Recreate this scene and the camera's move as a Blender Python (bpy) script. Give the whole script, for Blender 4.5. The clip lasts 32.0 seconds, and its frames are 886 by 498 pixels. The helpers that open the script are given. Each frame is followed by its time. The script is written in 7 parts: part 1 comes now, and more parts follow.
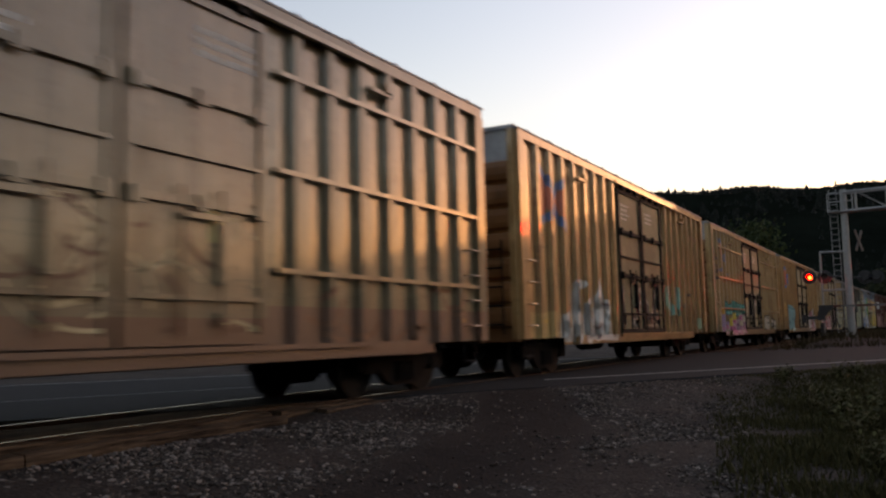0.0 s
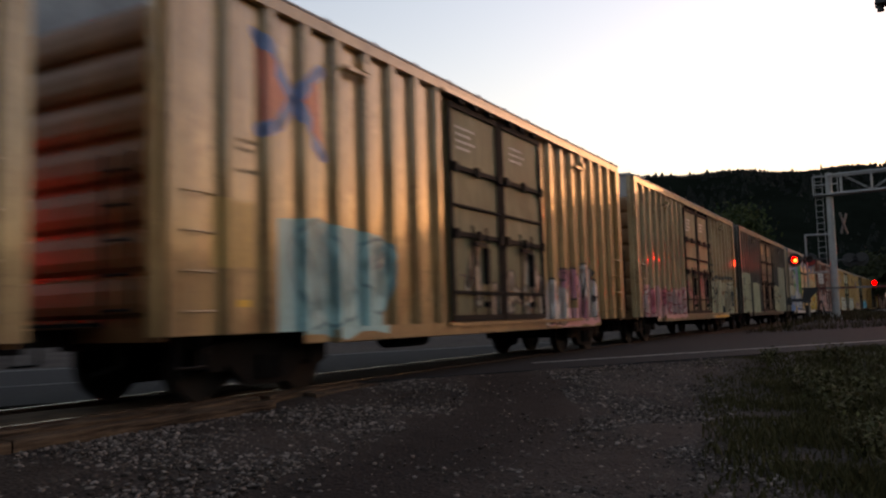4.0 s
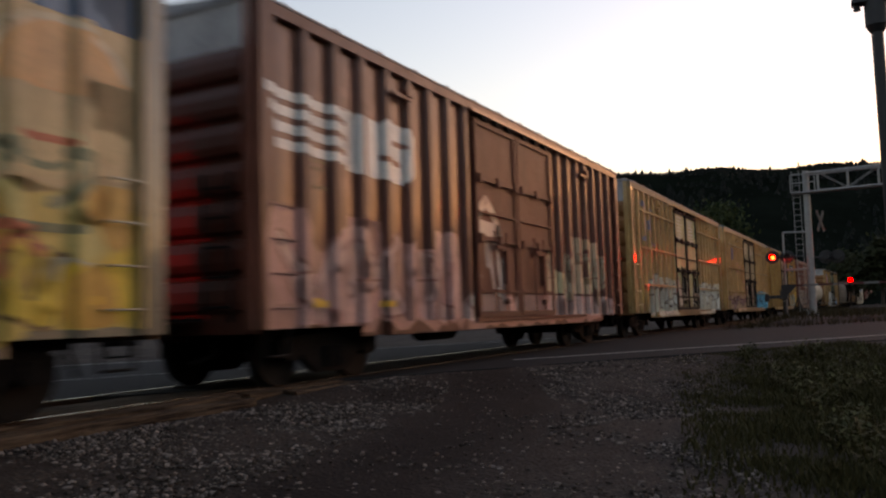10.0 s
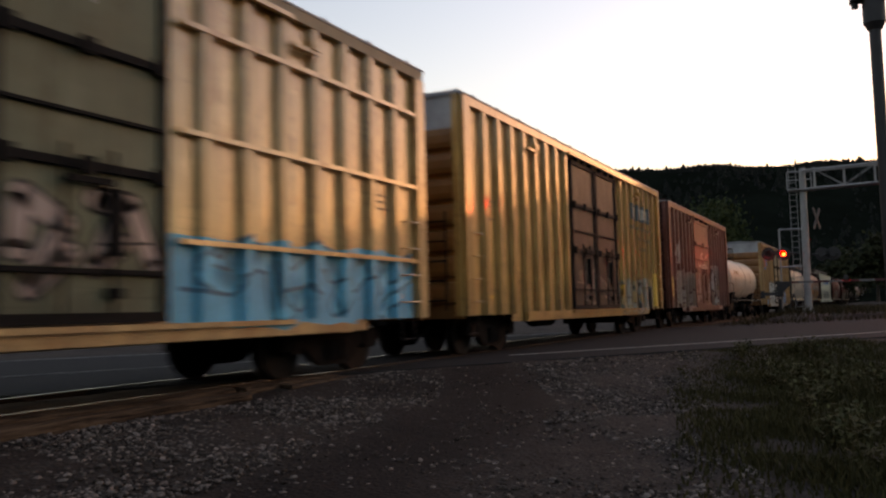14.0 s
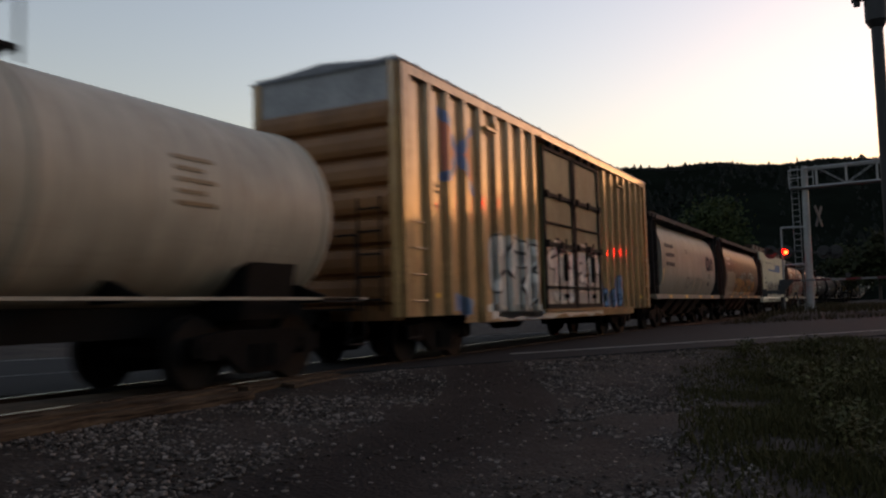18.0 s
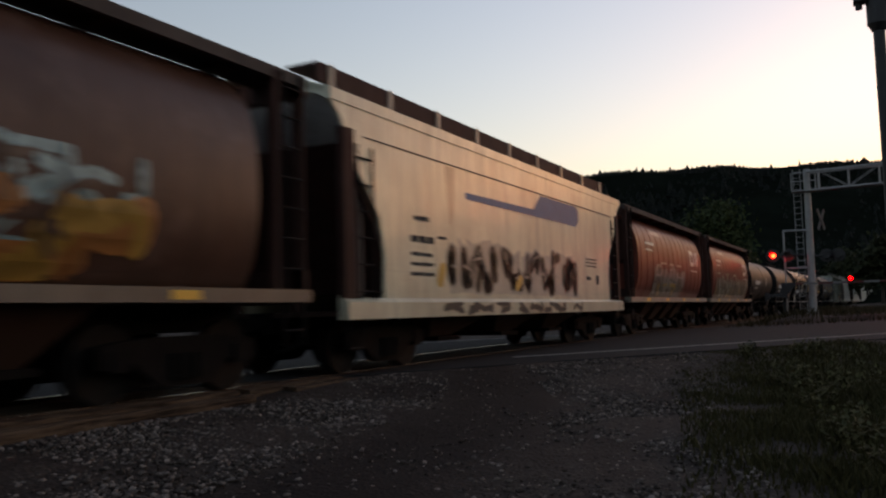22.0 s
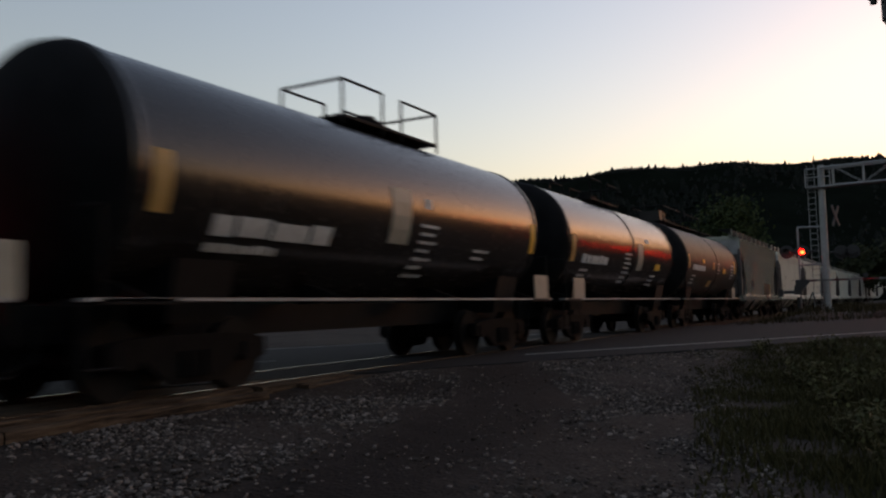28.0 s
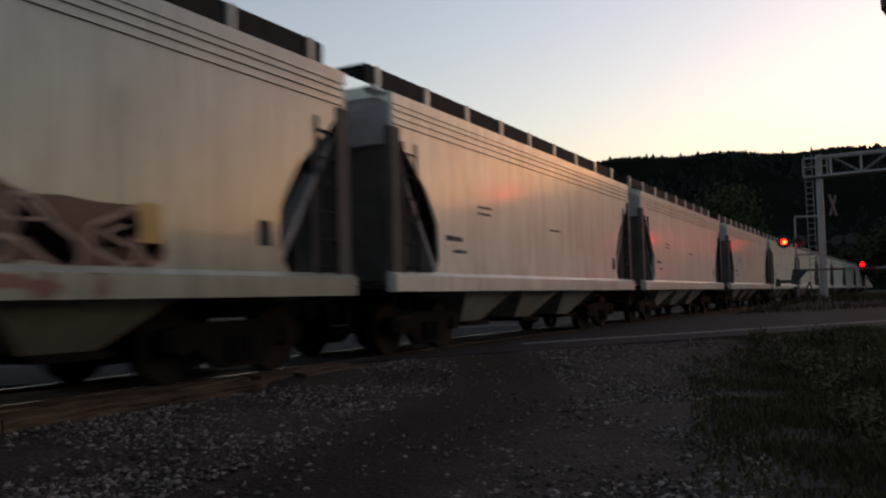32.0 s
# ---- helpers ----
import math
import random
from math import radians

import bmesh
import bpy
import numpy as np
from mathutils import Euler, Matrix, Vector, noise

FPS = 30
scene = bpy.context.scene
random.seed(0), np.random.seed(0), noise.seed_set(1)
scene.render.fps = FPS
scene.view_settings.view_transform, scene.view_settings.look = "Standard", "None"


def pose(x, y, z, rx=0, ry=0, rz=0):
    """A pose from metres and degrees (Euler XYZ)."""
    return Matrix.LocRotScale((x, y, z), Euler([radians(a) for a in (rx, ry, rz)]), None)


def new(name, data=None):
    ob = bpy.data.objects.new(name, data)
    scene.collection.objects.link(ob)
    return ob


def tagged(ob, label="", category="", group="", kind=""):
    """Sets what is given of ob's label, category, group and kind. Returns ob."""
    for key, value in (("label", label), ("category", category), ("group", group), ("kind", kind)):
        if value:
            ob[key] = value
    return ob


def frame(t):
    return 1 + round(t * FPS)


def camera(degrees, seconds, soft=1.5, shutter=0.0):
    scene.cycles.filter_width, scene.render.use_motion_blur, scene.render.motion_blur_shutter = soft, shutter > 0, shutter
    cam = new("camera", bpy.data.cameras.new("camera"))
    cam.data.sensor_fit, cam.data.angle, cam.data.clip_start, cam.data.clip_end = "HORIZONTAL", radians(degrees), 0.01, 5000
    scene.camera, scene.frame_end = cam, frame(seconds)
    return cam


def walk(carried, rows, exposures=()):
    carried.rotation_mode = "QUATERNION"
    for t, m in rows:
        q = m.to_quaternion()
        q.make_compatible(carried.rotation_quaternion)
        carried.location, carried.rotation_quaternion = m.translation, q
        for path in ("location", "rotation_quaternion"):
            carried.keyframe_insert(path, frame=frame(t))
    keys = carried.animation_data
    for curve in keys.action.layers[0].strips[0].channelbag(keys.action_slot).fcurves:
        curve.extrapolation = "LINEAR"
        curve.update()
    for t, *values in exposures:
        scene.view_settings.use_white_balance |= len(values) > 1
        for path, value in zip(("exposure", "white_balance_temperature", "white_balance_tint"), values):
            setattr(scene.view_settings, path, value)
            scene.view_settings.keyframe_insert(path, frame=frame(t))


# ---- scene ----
# ================= camera =================
EYE = (0.0, 0.0, 0.86)          # metres; z = 0 is the top of the rails
cam = camera(57.0, 32.0, soft=2.2, shutter=0.5)
CAM_ROWS = [
    (0.0, 96.06, 1.34, 29.90), (0.5, 95.98, 1.45, 29.71), (1.0, 95.65, 1.50, 29.51), (1.5, 95.47, 1.51, 29.44),
    (2.0, 95.49, 1.63, 29.54), (2.5, 95.50, 1.60, 29.58), (3.0, 95.42, 1.51, 29.47), (3.5, 95.13, 1.56, 29.28),
    (4.0, 94.92, 1.61, 29.07), (4.5, 94.84, 1.64, 28.92), (6.5, 94.85, 1.46, 28.52), (7.0, 94.80, 1.40, 28.48),
    (7.5, 94.76, 1.45, 28.29), (8.0, 94.93, 1.46, 28.18), (8.5, 95.16, 1.55, 28.21), (9.0, 95.19, 1.62, 28.15),
    (9.5, 95.01, 1.64, 27.94), (10.0, 94.69, 1.72, 27.74), (10.5, 94.42, 1.73, 27.52), (11.0, 94.38, 1.73, 27.32),
    (11.5, 94.33, 1.65, 27.11), (12.0, 94.43, 1.54, 27.10), (12.5, 94.52, 1.47, 27.23), (13.0, 94.43, 1.57, 27.39),
    (13.5, 94.36, 1.44, 27.41), (15.5, 94.28, 1.46, 27.62), (16.0, 94.29, 1.50, 27.59), (16.5, 94.37, 1.47, 27.63),
    (17.0, 94.50, 1.55, 27.75), (17.5, 94.42, 1.58, 27.73), (18.0, 94.25, 1.51, 27.61), (18.5, 94.27, 1.56, 27.56),
    (19.0, 94.31, 1.55, 27.68), (19.5, 94.49, 1.52, 27.75), (20.0, 94.80, 1.56, 27.88), (20.5, 94.98, 1.48, 28.04),
    (21.0, 94.91, 1.57, 28.06), (21.5, 94.65, 1.39, 27.85), (22.0, 94.48, 1.49, 27.75), (22.5, 94.35, 1.48, 27.84),
    (23.0, 94.20, 1.36, 27.92), (23.5, 94.33, 1.39, 27.99), (24.0, 94.37, 1.29, 28.06), (24.5, 94.34, 1.37, 28.15),
    (25.0, 94.14, 1.32, 28.22), (25.5, 93.91, 1.34, 28.10), (27.5, 94.33, 1.44, 28.47), (28.0, 94.32, 1.56, 28.59),
    (28.5, 94.09, 1.59, 28.57), (29.0, 93.86, 1.44, 28.22), (29.5, 93.88, 1.33, 27.97), (30.0, 93.90, 1.43, 28.21),
    (30.5, 93.90, 1.45, 28.50), (31.0, 93.91, 1.41, 28.54), (31.5, 93.74, 1.51, 28.46), (32.0, 93.56, 1.53, 28.42),
]

walk(cam, [(t, pose(*EYE, rx, ry, rz)) for t, rx, ry, rz in CAM_ROWS],
     exposures=[(0.0, 3.32, 7450.0, 25.0), (10.4, 3.32, 7450.0, 25.0), (11.8, 3.5, 7800.0, 26.0), (13.5, 3.4, 7600.0, 26.0), (18.0, 2.94, 7150.0, 23.0), (32.0, 2.83, 7000.0, 22.0)])

# ================= sky and light =================
world = bpy.data.worlds.new("dusk_sky")
scene.world = world
world.use_nodes = True
wn = world.node_tree
sky = wn.nodes.new("ShaderNodeTexSky")
sky.sky_type = 'NISHITA'
sky.sun_disc = False
sky.sun_elevation = radians(0.4)
sky.sun_rotation = radians(22.0)
sky.altitude = 300.0
sky.air_density = 1.0
sky.dust_density = 3.8
sky.ozone_density = 1.2
wn.nodes["Background"].inputs[1].default_value = 0.15
wn.links.new(sky.outputs[0], wn.nodes["Background"].inputs[0])


# ================= materials =================
def mat(name):
    m = bpy.data.materials.new(name)
    m.use_nodes = True
    return m, m.node_tree, m.node_tree.nodes["Principled BSDF"]


def math_(nt, op, a, b=None, clamp=False):
    n = nt.nodes.new("ShaderNodeMath")
    n.operation = op
    n.use_clamp = clamp
    for i, v in enumerate((a, b)):
        if v is None:
            continue
        if isinstance(v, (int, float)):
            n.inputs[i].default_value = v
        else:
            nt.links.new(v, n.inputs[i])
    return n.outputs[0]


def mix_(nt, fac, a, b):
    n = nt.nodes.new("ShaderNodeMix")
    n.data_type = 'RGBA'
    for i, v in ((0, fac), (6, a), (7, b)):
        if isinstance(v, (int, float)):
            n.inputs[i].default_value = v
        elif isinstance(v, tuple):
            n.inputs[i].default_value = (*v, 1.0)[:4]
        else:
            nt.links.new(v, n.inputs[i])
    return n.outputs[2]


def noise_(nt, vec, scale, detail=3.0, rough=0.55, dist=0.0):
    n = nt.nodes.new("ShaderNodeTexNoise")
    n.inputs["Scale"].default_value = scale
    n.inputs["Detail"].default_value = detail
    n.inputs["Roughness"].default_value = rough
    n.inputs["Distortion"].default_value = dist
    if vec is not None:
        nt.links.new(vec, n.inputs["Vector"])
    return n.outputs[0]


def ramp_(nt, fac, lo, hi):
    n = nt.nodes.new("ShaderNodeMapRange")
    n.inputs[1].default_value, n.inputs[2].default_value = lo, hi
    nt.links.new(fac, n.inputs[0])
    return n.outputs[0]


def coords(nt, scale=(1, 1, 1), shift=(0, 0, 0)):
    tc = nt.nodes.new("ShaderNodeTexCoord")
    mp = nt.nodes.new("ShaderNodeMapping")
    mp.inputs["Scale"].default_value = scale
    mp.inputs["Location"].default_value = shift
    nt.links.new(tc.outputs["Object"], mp.inputs["Vector"])
    return mp.outputs[0]


def bump_(nt, bsdf, height, strength, dist=0.02):
    b = nt.nodes.new("ShaderNodeBump")
    b.inputs["Strength"].default_value = strength
    b.inputs["Distance"].default_value = dist
    nt.links.new(height, b.inputs["Height"])
    nt.links.new(b.outputs[0], bsdf.inputs["Normal"])


def simple(name, col, rough=0.6, metal=0.0, vary=0.25, scale=3.0, bump=0.0, spec=0.5):
    m, nt, b = mat(name)
    v = coords(nt)
    n1 = noise_(nt, v, scale, 4)
    n2 = noise_(nt, v, scale * 9, 3)
    f = math_(nt, 'ADD', math_(nt, 'MULTIPLY', n1, 0.65), math_(nt, 'MULTIPLY', n2, 0.35))
    f = ramp_(nt, f, 0.3, 0.7)
    lo = tuple(c * (1 - vary) for c in col)
    hi = tuple(min(1, c * (1 + vary)) for c in col)
    nt.links.new(mix_(nt, f, lo, hi), b.inputs["Base Color"])
    nt.links.new(math_(nt, 'ADD', rough - 0.08, math_(nt, 'MULTIPLY', n2, 0.16)), b.inputs["Roughness"])
    b.inputs["Metallic"].default_value = metal
    b.inputs["Specular IOR Level"].default_value = spec
    if bump:
        bump_(nt, b, n2, bump)
    return m


def paint(name, col, rough=0.34, rust=0.35, tags=(), bands=(), fade=0.25, seed=0.0, dirt=(0.07, 0.047, 0.032), spec=0.5, coat=0.2, dents=0.45, wear=0.25, cr=0.16):
    """Weathered car paint. tags: sprayed patches (y0, y1, z0, z1, colour, colour, grain, softness) in the car's metres.
    bands: clean-edged repaint rectangles (y0, y1, z0, z1, colour)."""
    m, nt, b = mat(name)
    v = coords(nt, shift=(0, seed * 7.3, seed))
    raw = coords(nt)
    sep = nt.nodes.new("ShaderNodeSeparateXYZ")
    nt.links.new(raw, sep.inputs[0])
    Y, Z = sep.outputs[1], sep.outputs[2]
    big = noise_(nt, v, 0.9, 4)
    fine = noise_(nt, v, 11.0, 4, 0.6)
    streak = noise_(nt, coords(nt, (1, 6.0, 0.35), (0, seed * 3.1, 0)), 1.6, 5, 0.6)
    c = mix_(nt, ramp_(nt, big, 0.3, 0.75), tuple(x * (1 - fade) for x in col), tuple(min(1, x * (1 + fade * 0.6)) for x in col))
    c = mix_(nt, math_(nt, 'MULTIPLY', ramp_(nt, streak, 0.42, 0.72), 0.65), c, tuple(x * 0.5 for x in col))

    info = nt.nodes.new("ShaderNodeObjectInfo")
    # random darker tone per part, standing in for reflections that vary between bays
    c = mix_(nt, math_(nt, 'MULTIPLY', info.outputs["Random"], wear * 0.45), c, tuple(x * 0.55 for x in col))
    stain = noise_(nt, coords(nt, (1, 1.0, 0.6), (0, seed * 5.3, seed)), 1.5, 6, 0.68, 0.6)
    stmask = math_(nt, 'MULTIPLY', ramp_(nt, stain, 0.5, 0.64), wear)
    c = mix_(nt, stmask, c, (col[0] * 0.62, col[1] * 0.5, col[2] * 0.42))
    pale = noise_(nt, coords(nt, (1, 0.8, 0.7), (seed, seed * 3.3, 4)), 2.1, 5, 0.6)
    c = mix_(nt, math_(nt, 'MULTIPLY', ramp_(nt, pale, 0.56, 0.7), wear * 0.7), c, tuple(min(1, x * 1.25 + 0.04) for x in col))
    scr = noise_(nt, coords(nt, (1, 0.22, 4.0), (0, seed, seed * 2)), 3.0, 5, 0.7)
    zlow = ramp_(nt, Z, 2.6, 1.0)
    c = mix_(nt, math_(nt, 'MULTIPLY', math_(nt, 'MULTIPLY', ramp_(nt, scr, 0.56, 0.66), zlow), wear * 1.1), c, tuple(x * 0.5 for x in col))

    def inside(t, wob):
        y0, y1, z0, z1 = t[:4]
        yy = math_(nt, 'ADD', Y, wob) if wob is not None else Y
        zz = math_(nt, 'ADD', Z, wob) if wob is not None else Z
        a = math_(nt, 'MULTIPLY', math_(nt, 'GREATER_THAN', yy, y0), math_(nt, 'LESS_THAN', yy, y1))
        d = math_(nt, 'MULTIPLY', math_(nt, 'GREATER_THAN', zz, z0), math_(nt, 'LESS_THAN', zz, z1))
        return math_(nt, 'MULTIPLY', a, d)
    for t in bands:
        c = mix_(nt, math_(nt, 'MULTIPLY', inside(t, None), 0.92), c, t[4])
    if tags:
        wobn = noise_(nt, v, 2.3, 2)
        wob = math_(nt, 'MULTIPLY', math_(nt, 'SUBTRACT', wobn, 0.5), 0.9)
        for i, t in enumerate(tags):
            ca, cb, cover, grain = t[4], t[5], t[6], t[7]
            ins = inside(t, wob)
            pat = noise_(nt, coords(nt, (1, 1.35, 0.6), (3.7 * i + seed, 1.3 * i, 0)), grain, 1.2, 0.4, 1.6)
            hit = math_(nt, 'MULTIPLY', ins, math_(nt, 'GREATER_THAN', pat, 1 - cover))
            alt = math_(nt, 'GREATER_THAN', noise_(nt, coords(nt, (1, 1.4, 0.7), (seed + i, 5.1 * i, 2)), grain * 0.8, 1, 0.4, 1.0), 0.5)
            c = mix_(nt, math_(nt, 'MULTIPLY', hit, 0.9), c, mix_(nt, alt, ca, cb))
            rim = math_(nt, 'LESS_THAN', math_(nt, 'ABSOLUTE', math_(nt, 'SUBTRACT', pat, 1 - cover + 0.012)), 0.016)
            c = mix_(nt, math_(nt, 'MULTIPLY', math_(nt, 'MULTIPLY', rim, ins), 0.7), c, tuple(q * 0.25 for q in cb))
    rmask = math_(nt, 'MULTIPLY', ramp_(nt, math_(nt, 'ADD', math_(nt, 'MULTIPLY', fine, 0.5), math_(nt, 'MULTIPLY', streak, 0.5)), 0.66 - rust * 0.22, 0.74), min(1.0, 0.4 + rust))
    c = mix_(nt, rmask, c, (0.11, 0.045, 0.025))
    low = math_(nt, 'MULTIPLY', ramp_(nt, math_(nt, 'ADD', Z, math_(nt, 'MULTIPLY', big, 0.8)), 1.9, 0.9), 0.45, True)
    c = mix_(nt, low, c, dirt)
    nt.links.new(c, b.inputs["Base Color"])
    nt.links.new(math_(nt, 'ADD', math_(nt, 'ADD', rough - 0.12, math_(nt, 'MULTIPLY', fine, 0.24)), math_(nt, 'MULTIPLY', rmask, 0.3)), b.inputs["Roughness"])
    b.inputs["Specular IOR Level"].default_value = spec
    b.inputs["Coat Weight"].default_value = coat
    b.inputs["Coat Roughness"].default_value = cr
    off = nt.nodes.new("ShaderNodeCombineXYZ")
    nt.links.new(math_(nt, 'MULTIPLY', info.outputs["Random"], 9.0), off.inputs[2])
    dv = nt.nodes.new("ShaderNodeVectorMath")
    nt.links.new(coords(nt, (1, 1.0, 0.6), (0, seed * 2.7, 0)), dv.inputs[0])
    nt.links.new(off.outputs[0], dv.inputs[1])
    dent = noise_(nt, dv.outputs[0], 1.5, 2.5, 0.5)
    bump_(nt, b, math_(nt, 'ADD', math_(nt, 'MULTIPLY', dent, 1.0), math_(nt, 'MULTIPLY', fine, 0.05)), dents, 0.06)
    nt.links.new(b.inputs["Normal"].links[0].from_socket, b.inputs["Coat Normal"])
    return m


BLACKSTEEL = simple("black_steel", (0.006, 0.0055, 0.0055), 0.7, 0.0, 0.4, 4, 0.3, 0.12)
TRUCKSTEEL = simple("grimy_cast_steel", (0.009, 0.0075, 0.007), 0.8, 0.0, 0.45, 5, 0.4, 0.06)
WHEELSTEEL = simple("worn_wheel_steel", (0.012, 0.010, 0.009), 0.7, 0.0, 0.4, 6, 0.0, 0.1)
RAILTOP = simple("polished_rail_steel", (0.55, 0.53, 0.5), 0.25, 1.0, 0.15, 6)
RAILRUST = simple("rusty_rail_web", (0.04, 0.022, 0.015), 0.85, 0.0, 0.4, 8, 0.4, 0.2)
GALV = simple("galvanised_steel", (0.27, 0.265, 0.26), 0.55, 0.3, 0.2, 5)
POSTDARK = simple("dark_painted_post", (0.02, 0.019, 0.02), 0.55, 0.1, 0.3, 6)
WHITEPAINT = simple("chalky_white_paint", (0.72, 0.72, 0.70), 0.55, 0, 0.2, 3)
YELLOWPAINT = simple("yellow_reflective_strip", (0.75, 0.42, 0.05), 0.45, 0, 0.15, 6)


def timber_material():
    m, nt, b = mat("weathered_timber")
    grain = noise_(nt, coords(nt, (1.0, 0.045, 1.0)), 34.0, 5, 0.65, 0.4)
    patch = noise_(nt, coords(nt), 2.2, 4)
    f = ramp_(nt, math_(nt, 'ADD', math_(nt, 'MULTIPLY', grain, 0.7), math_(nt, 'MULTIPLY', patch, 0.3)), 0.4, 0.62)
    nt.links.new(mix_(nt, f, (0.020, 0.0125, 0.009), (0.125, 0.082, 0.052)), b.inputs["Base Color"])
    b.inputs["Roughness"].default_value = 0.9
    b.inputs["Specular IOR Level"].default_value = 0.12
    bump_(nt, b, grain, 0.8, 0.02)
    return m


TIMBER = timber_material()
ROOFSTEEL = simple("zinc_roof", (0.2, 0.2, 0.21), 0.55, 0.3, 0.25, 2)


def glow(name, col, power):
    m, nt, b = mat(name)
    b.inputs["Base Color"].default_value = (*col, 1)
    b.inputs["Emission Color"].default_value = (*col, 1)
    b.inputs["Emission Strength"].default_value = power
    return m


REDLIT = glow("lit_red_lens", (1.0, 0.0016, 0.0006), 40.0)
REDMAST = glow("red_mast_lens", (1.0, 0.004, 0.002), 3.5)
REDBEAM = glow("bright_red_beam_lens", (1.0, 0.003, 0.001), 75.0)
REDDIM = glow("dim_red_lens", (1.0, 0.002, 0.0015), 4.0)
HOTCORE = glow("hot_lamp_core", (1.0, 0.026, 0.006), 6.0)
REDDARK = simple("unlit_red_lens", (0.12, 0.01, 0.01), 0.2, 0, 0.1, 10)


# ================= mesh helpers =================
class Shape:
    """Collects boxes, prisms and tubes as one mesh."""

    def __init__(self):
        self.v, self.f, self.s = [], [], []

    def box(self, x0, x1, y0, y1, z0, z1, taper=0.0):
        n = len(self.v)
        t = taper
        self.v += [(x0, y0, z0), (x1, y0, z0), (x1, y1, z0), (x0, y1, z0),
                   (x0 + t, y0 + t, z1), (x1 - t, y0 + t, z1), (x1 - t, y1 - t, z1), (x0 + t, y1 - t, z1)]
        for q in ((3, 2, 1, 0), (4, 5, 6, 7), (0, 1, 5, 4), (1, 2, 6, 5), (2, 3, 7, 6), (3, 0, 4, 7)):
            self.f.append(tuple(n + i for i in q))
            self.s.append(False)
        return self

    def prism(self, prof, a0, a1, axis="y", smooth=False, caps=True):
        """prof: (u, w) pairs; along y they are (x, z), along x (y, z), along z (x, y)."""
        n, k = len(self.v), len(prof)
        for a in (a0, a1):
            for u, w in prof:
                self.v.append({"y": (u, a, w), "x": (a, u, w), "z": (u, w, a)}[axis])
        for i in range(k):
            j = (i + 1) % k
            self.f.append((n + i, n + j, n + k + j, n + k + i))
            self.s.append(smooth)
        if caps:
            self.lid(n, k)
            self.lid(n + k, k)
        return self

    def lid(self, n, k):
        """Closes a ring with vertices of its own, so that a smooth wall keeps its normals."""
        m = len(self.v)
        self.v += self.v[n:n + k]
        self.f.append(tuple(range(m, m + k)))
        self.s.append(False)

    def sheet(self, prof, z0, z1):
        """An open, smooth, upright sheet through (x, y) pairs."""
        n, k = len(self.v), len(prof)
        self.v += [(x, y, z0) for x, y in prof] + [(x, y, z1) for x, y in prof]
        for i in range(k - 1):
            self.f.append((n + i, n + i + 1, n + k + i + 1, n + k + i))
            self.s.append(True)
        return self

    def loft(self, rings, smooth=True, caps=True):
        n, k = len(self.v), len(rings[0])
        for r in rings:
            self.v += [tuple(p) for p in r]
        for a in range(len(rings) - 1):
            for i in range(k):
                j = (i + 1) % k
                self.f.append((n + a * k + i, n + a * k + j, n + (a + 1) * k + j, n + (a + 1) * k + i))
                self.s.append(smooth)
        if caps:
            self.lid(n, k)
            self.lid(n + (len(rings) - 1) * k, k)
        return self

    def tube(self, p, q, r, seg=8, r2=None):
        p, q = Vector(p), Vector(q)
        d = (q - p).normalized()
        a = d.orthogonal().normalized()
        b = d.cross(a)
        rings = []
        for c, rr in ((p, r), (q, r if r2 is None else r2)):
            rings.append([c + (a * math.cos(2 * math.pi * i / seg) + b * math.sin(2 * math.pi * i / seg)) * rr for i in range(seg)])
        return self.loft(rings)

    def path(self, pts, r, seg=6):
        for a, b in zip(pts[:-1], pts[1:]):
            self.tube(a, b, r, seg)
        return self

    def mesh(self, name, material):
        me = bpy.data.meshes.new(name)
        me.from_pydata(self.v, [], self.f)
        me.polygons.foreach_set("use_smooth", self.s)
        bm = bmesh.new()
        bm.from_mesh(me)
        bmesh.ops.recalc_face_normals(bm, faces=bm.faces)
        bm.to_mesh(me)
        bm.free()
        me.materials.append(material)
        return me


def part(name, shape, material, parent=None, label=""):
    me = shape if isinstance(shape, bpy.types.Mesh) else shape.mesh(name, material)
    ob = new(name, me)
    if parent is not None:
        ob.parent = parent
    if label:
        tagged(ob, label)
    return ob


# ================= the line of the track =================
TRACK_X = -7.87


def bend(y):
    """Sideways shift of the track: straight beside the camera, then a slow curve."""
    if y <= 20:
        return 0.0
    if y <= 150:
        return 0.000257 * (y - 20) ** 2
    return 0.000257 * 130 ** 2 + 2 * 0.000257 * 130 * (y - 150)


def travelled(t):
    """Metres that the train has run after t seconds."""
    u = min(t, 17.0)
    s = 10.414 * u + 0.06602 * u * u - 0.0012965 * u ** 3
    return s + max(t - 17.0, 0.0) * 11.5


def on_track(y_front, length):
    """Pose of a car whose front end is y_front along the line."""
    a, b = y_front, y_front + length
    xa, xb = TRACK_X + bend(a), TRACK_X + bend(b)
    return pose(xa, a, 0.0, 0, 0, -math.degrees(math.atan2(xb - xa, length)))

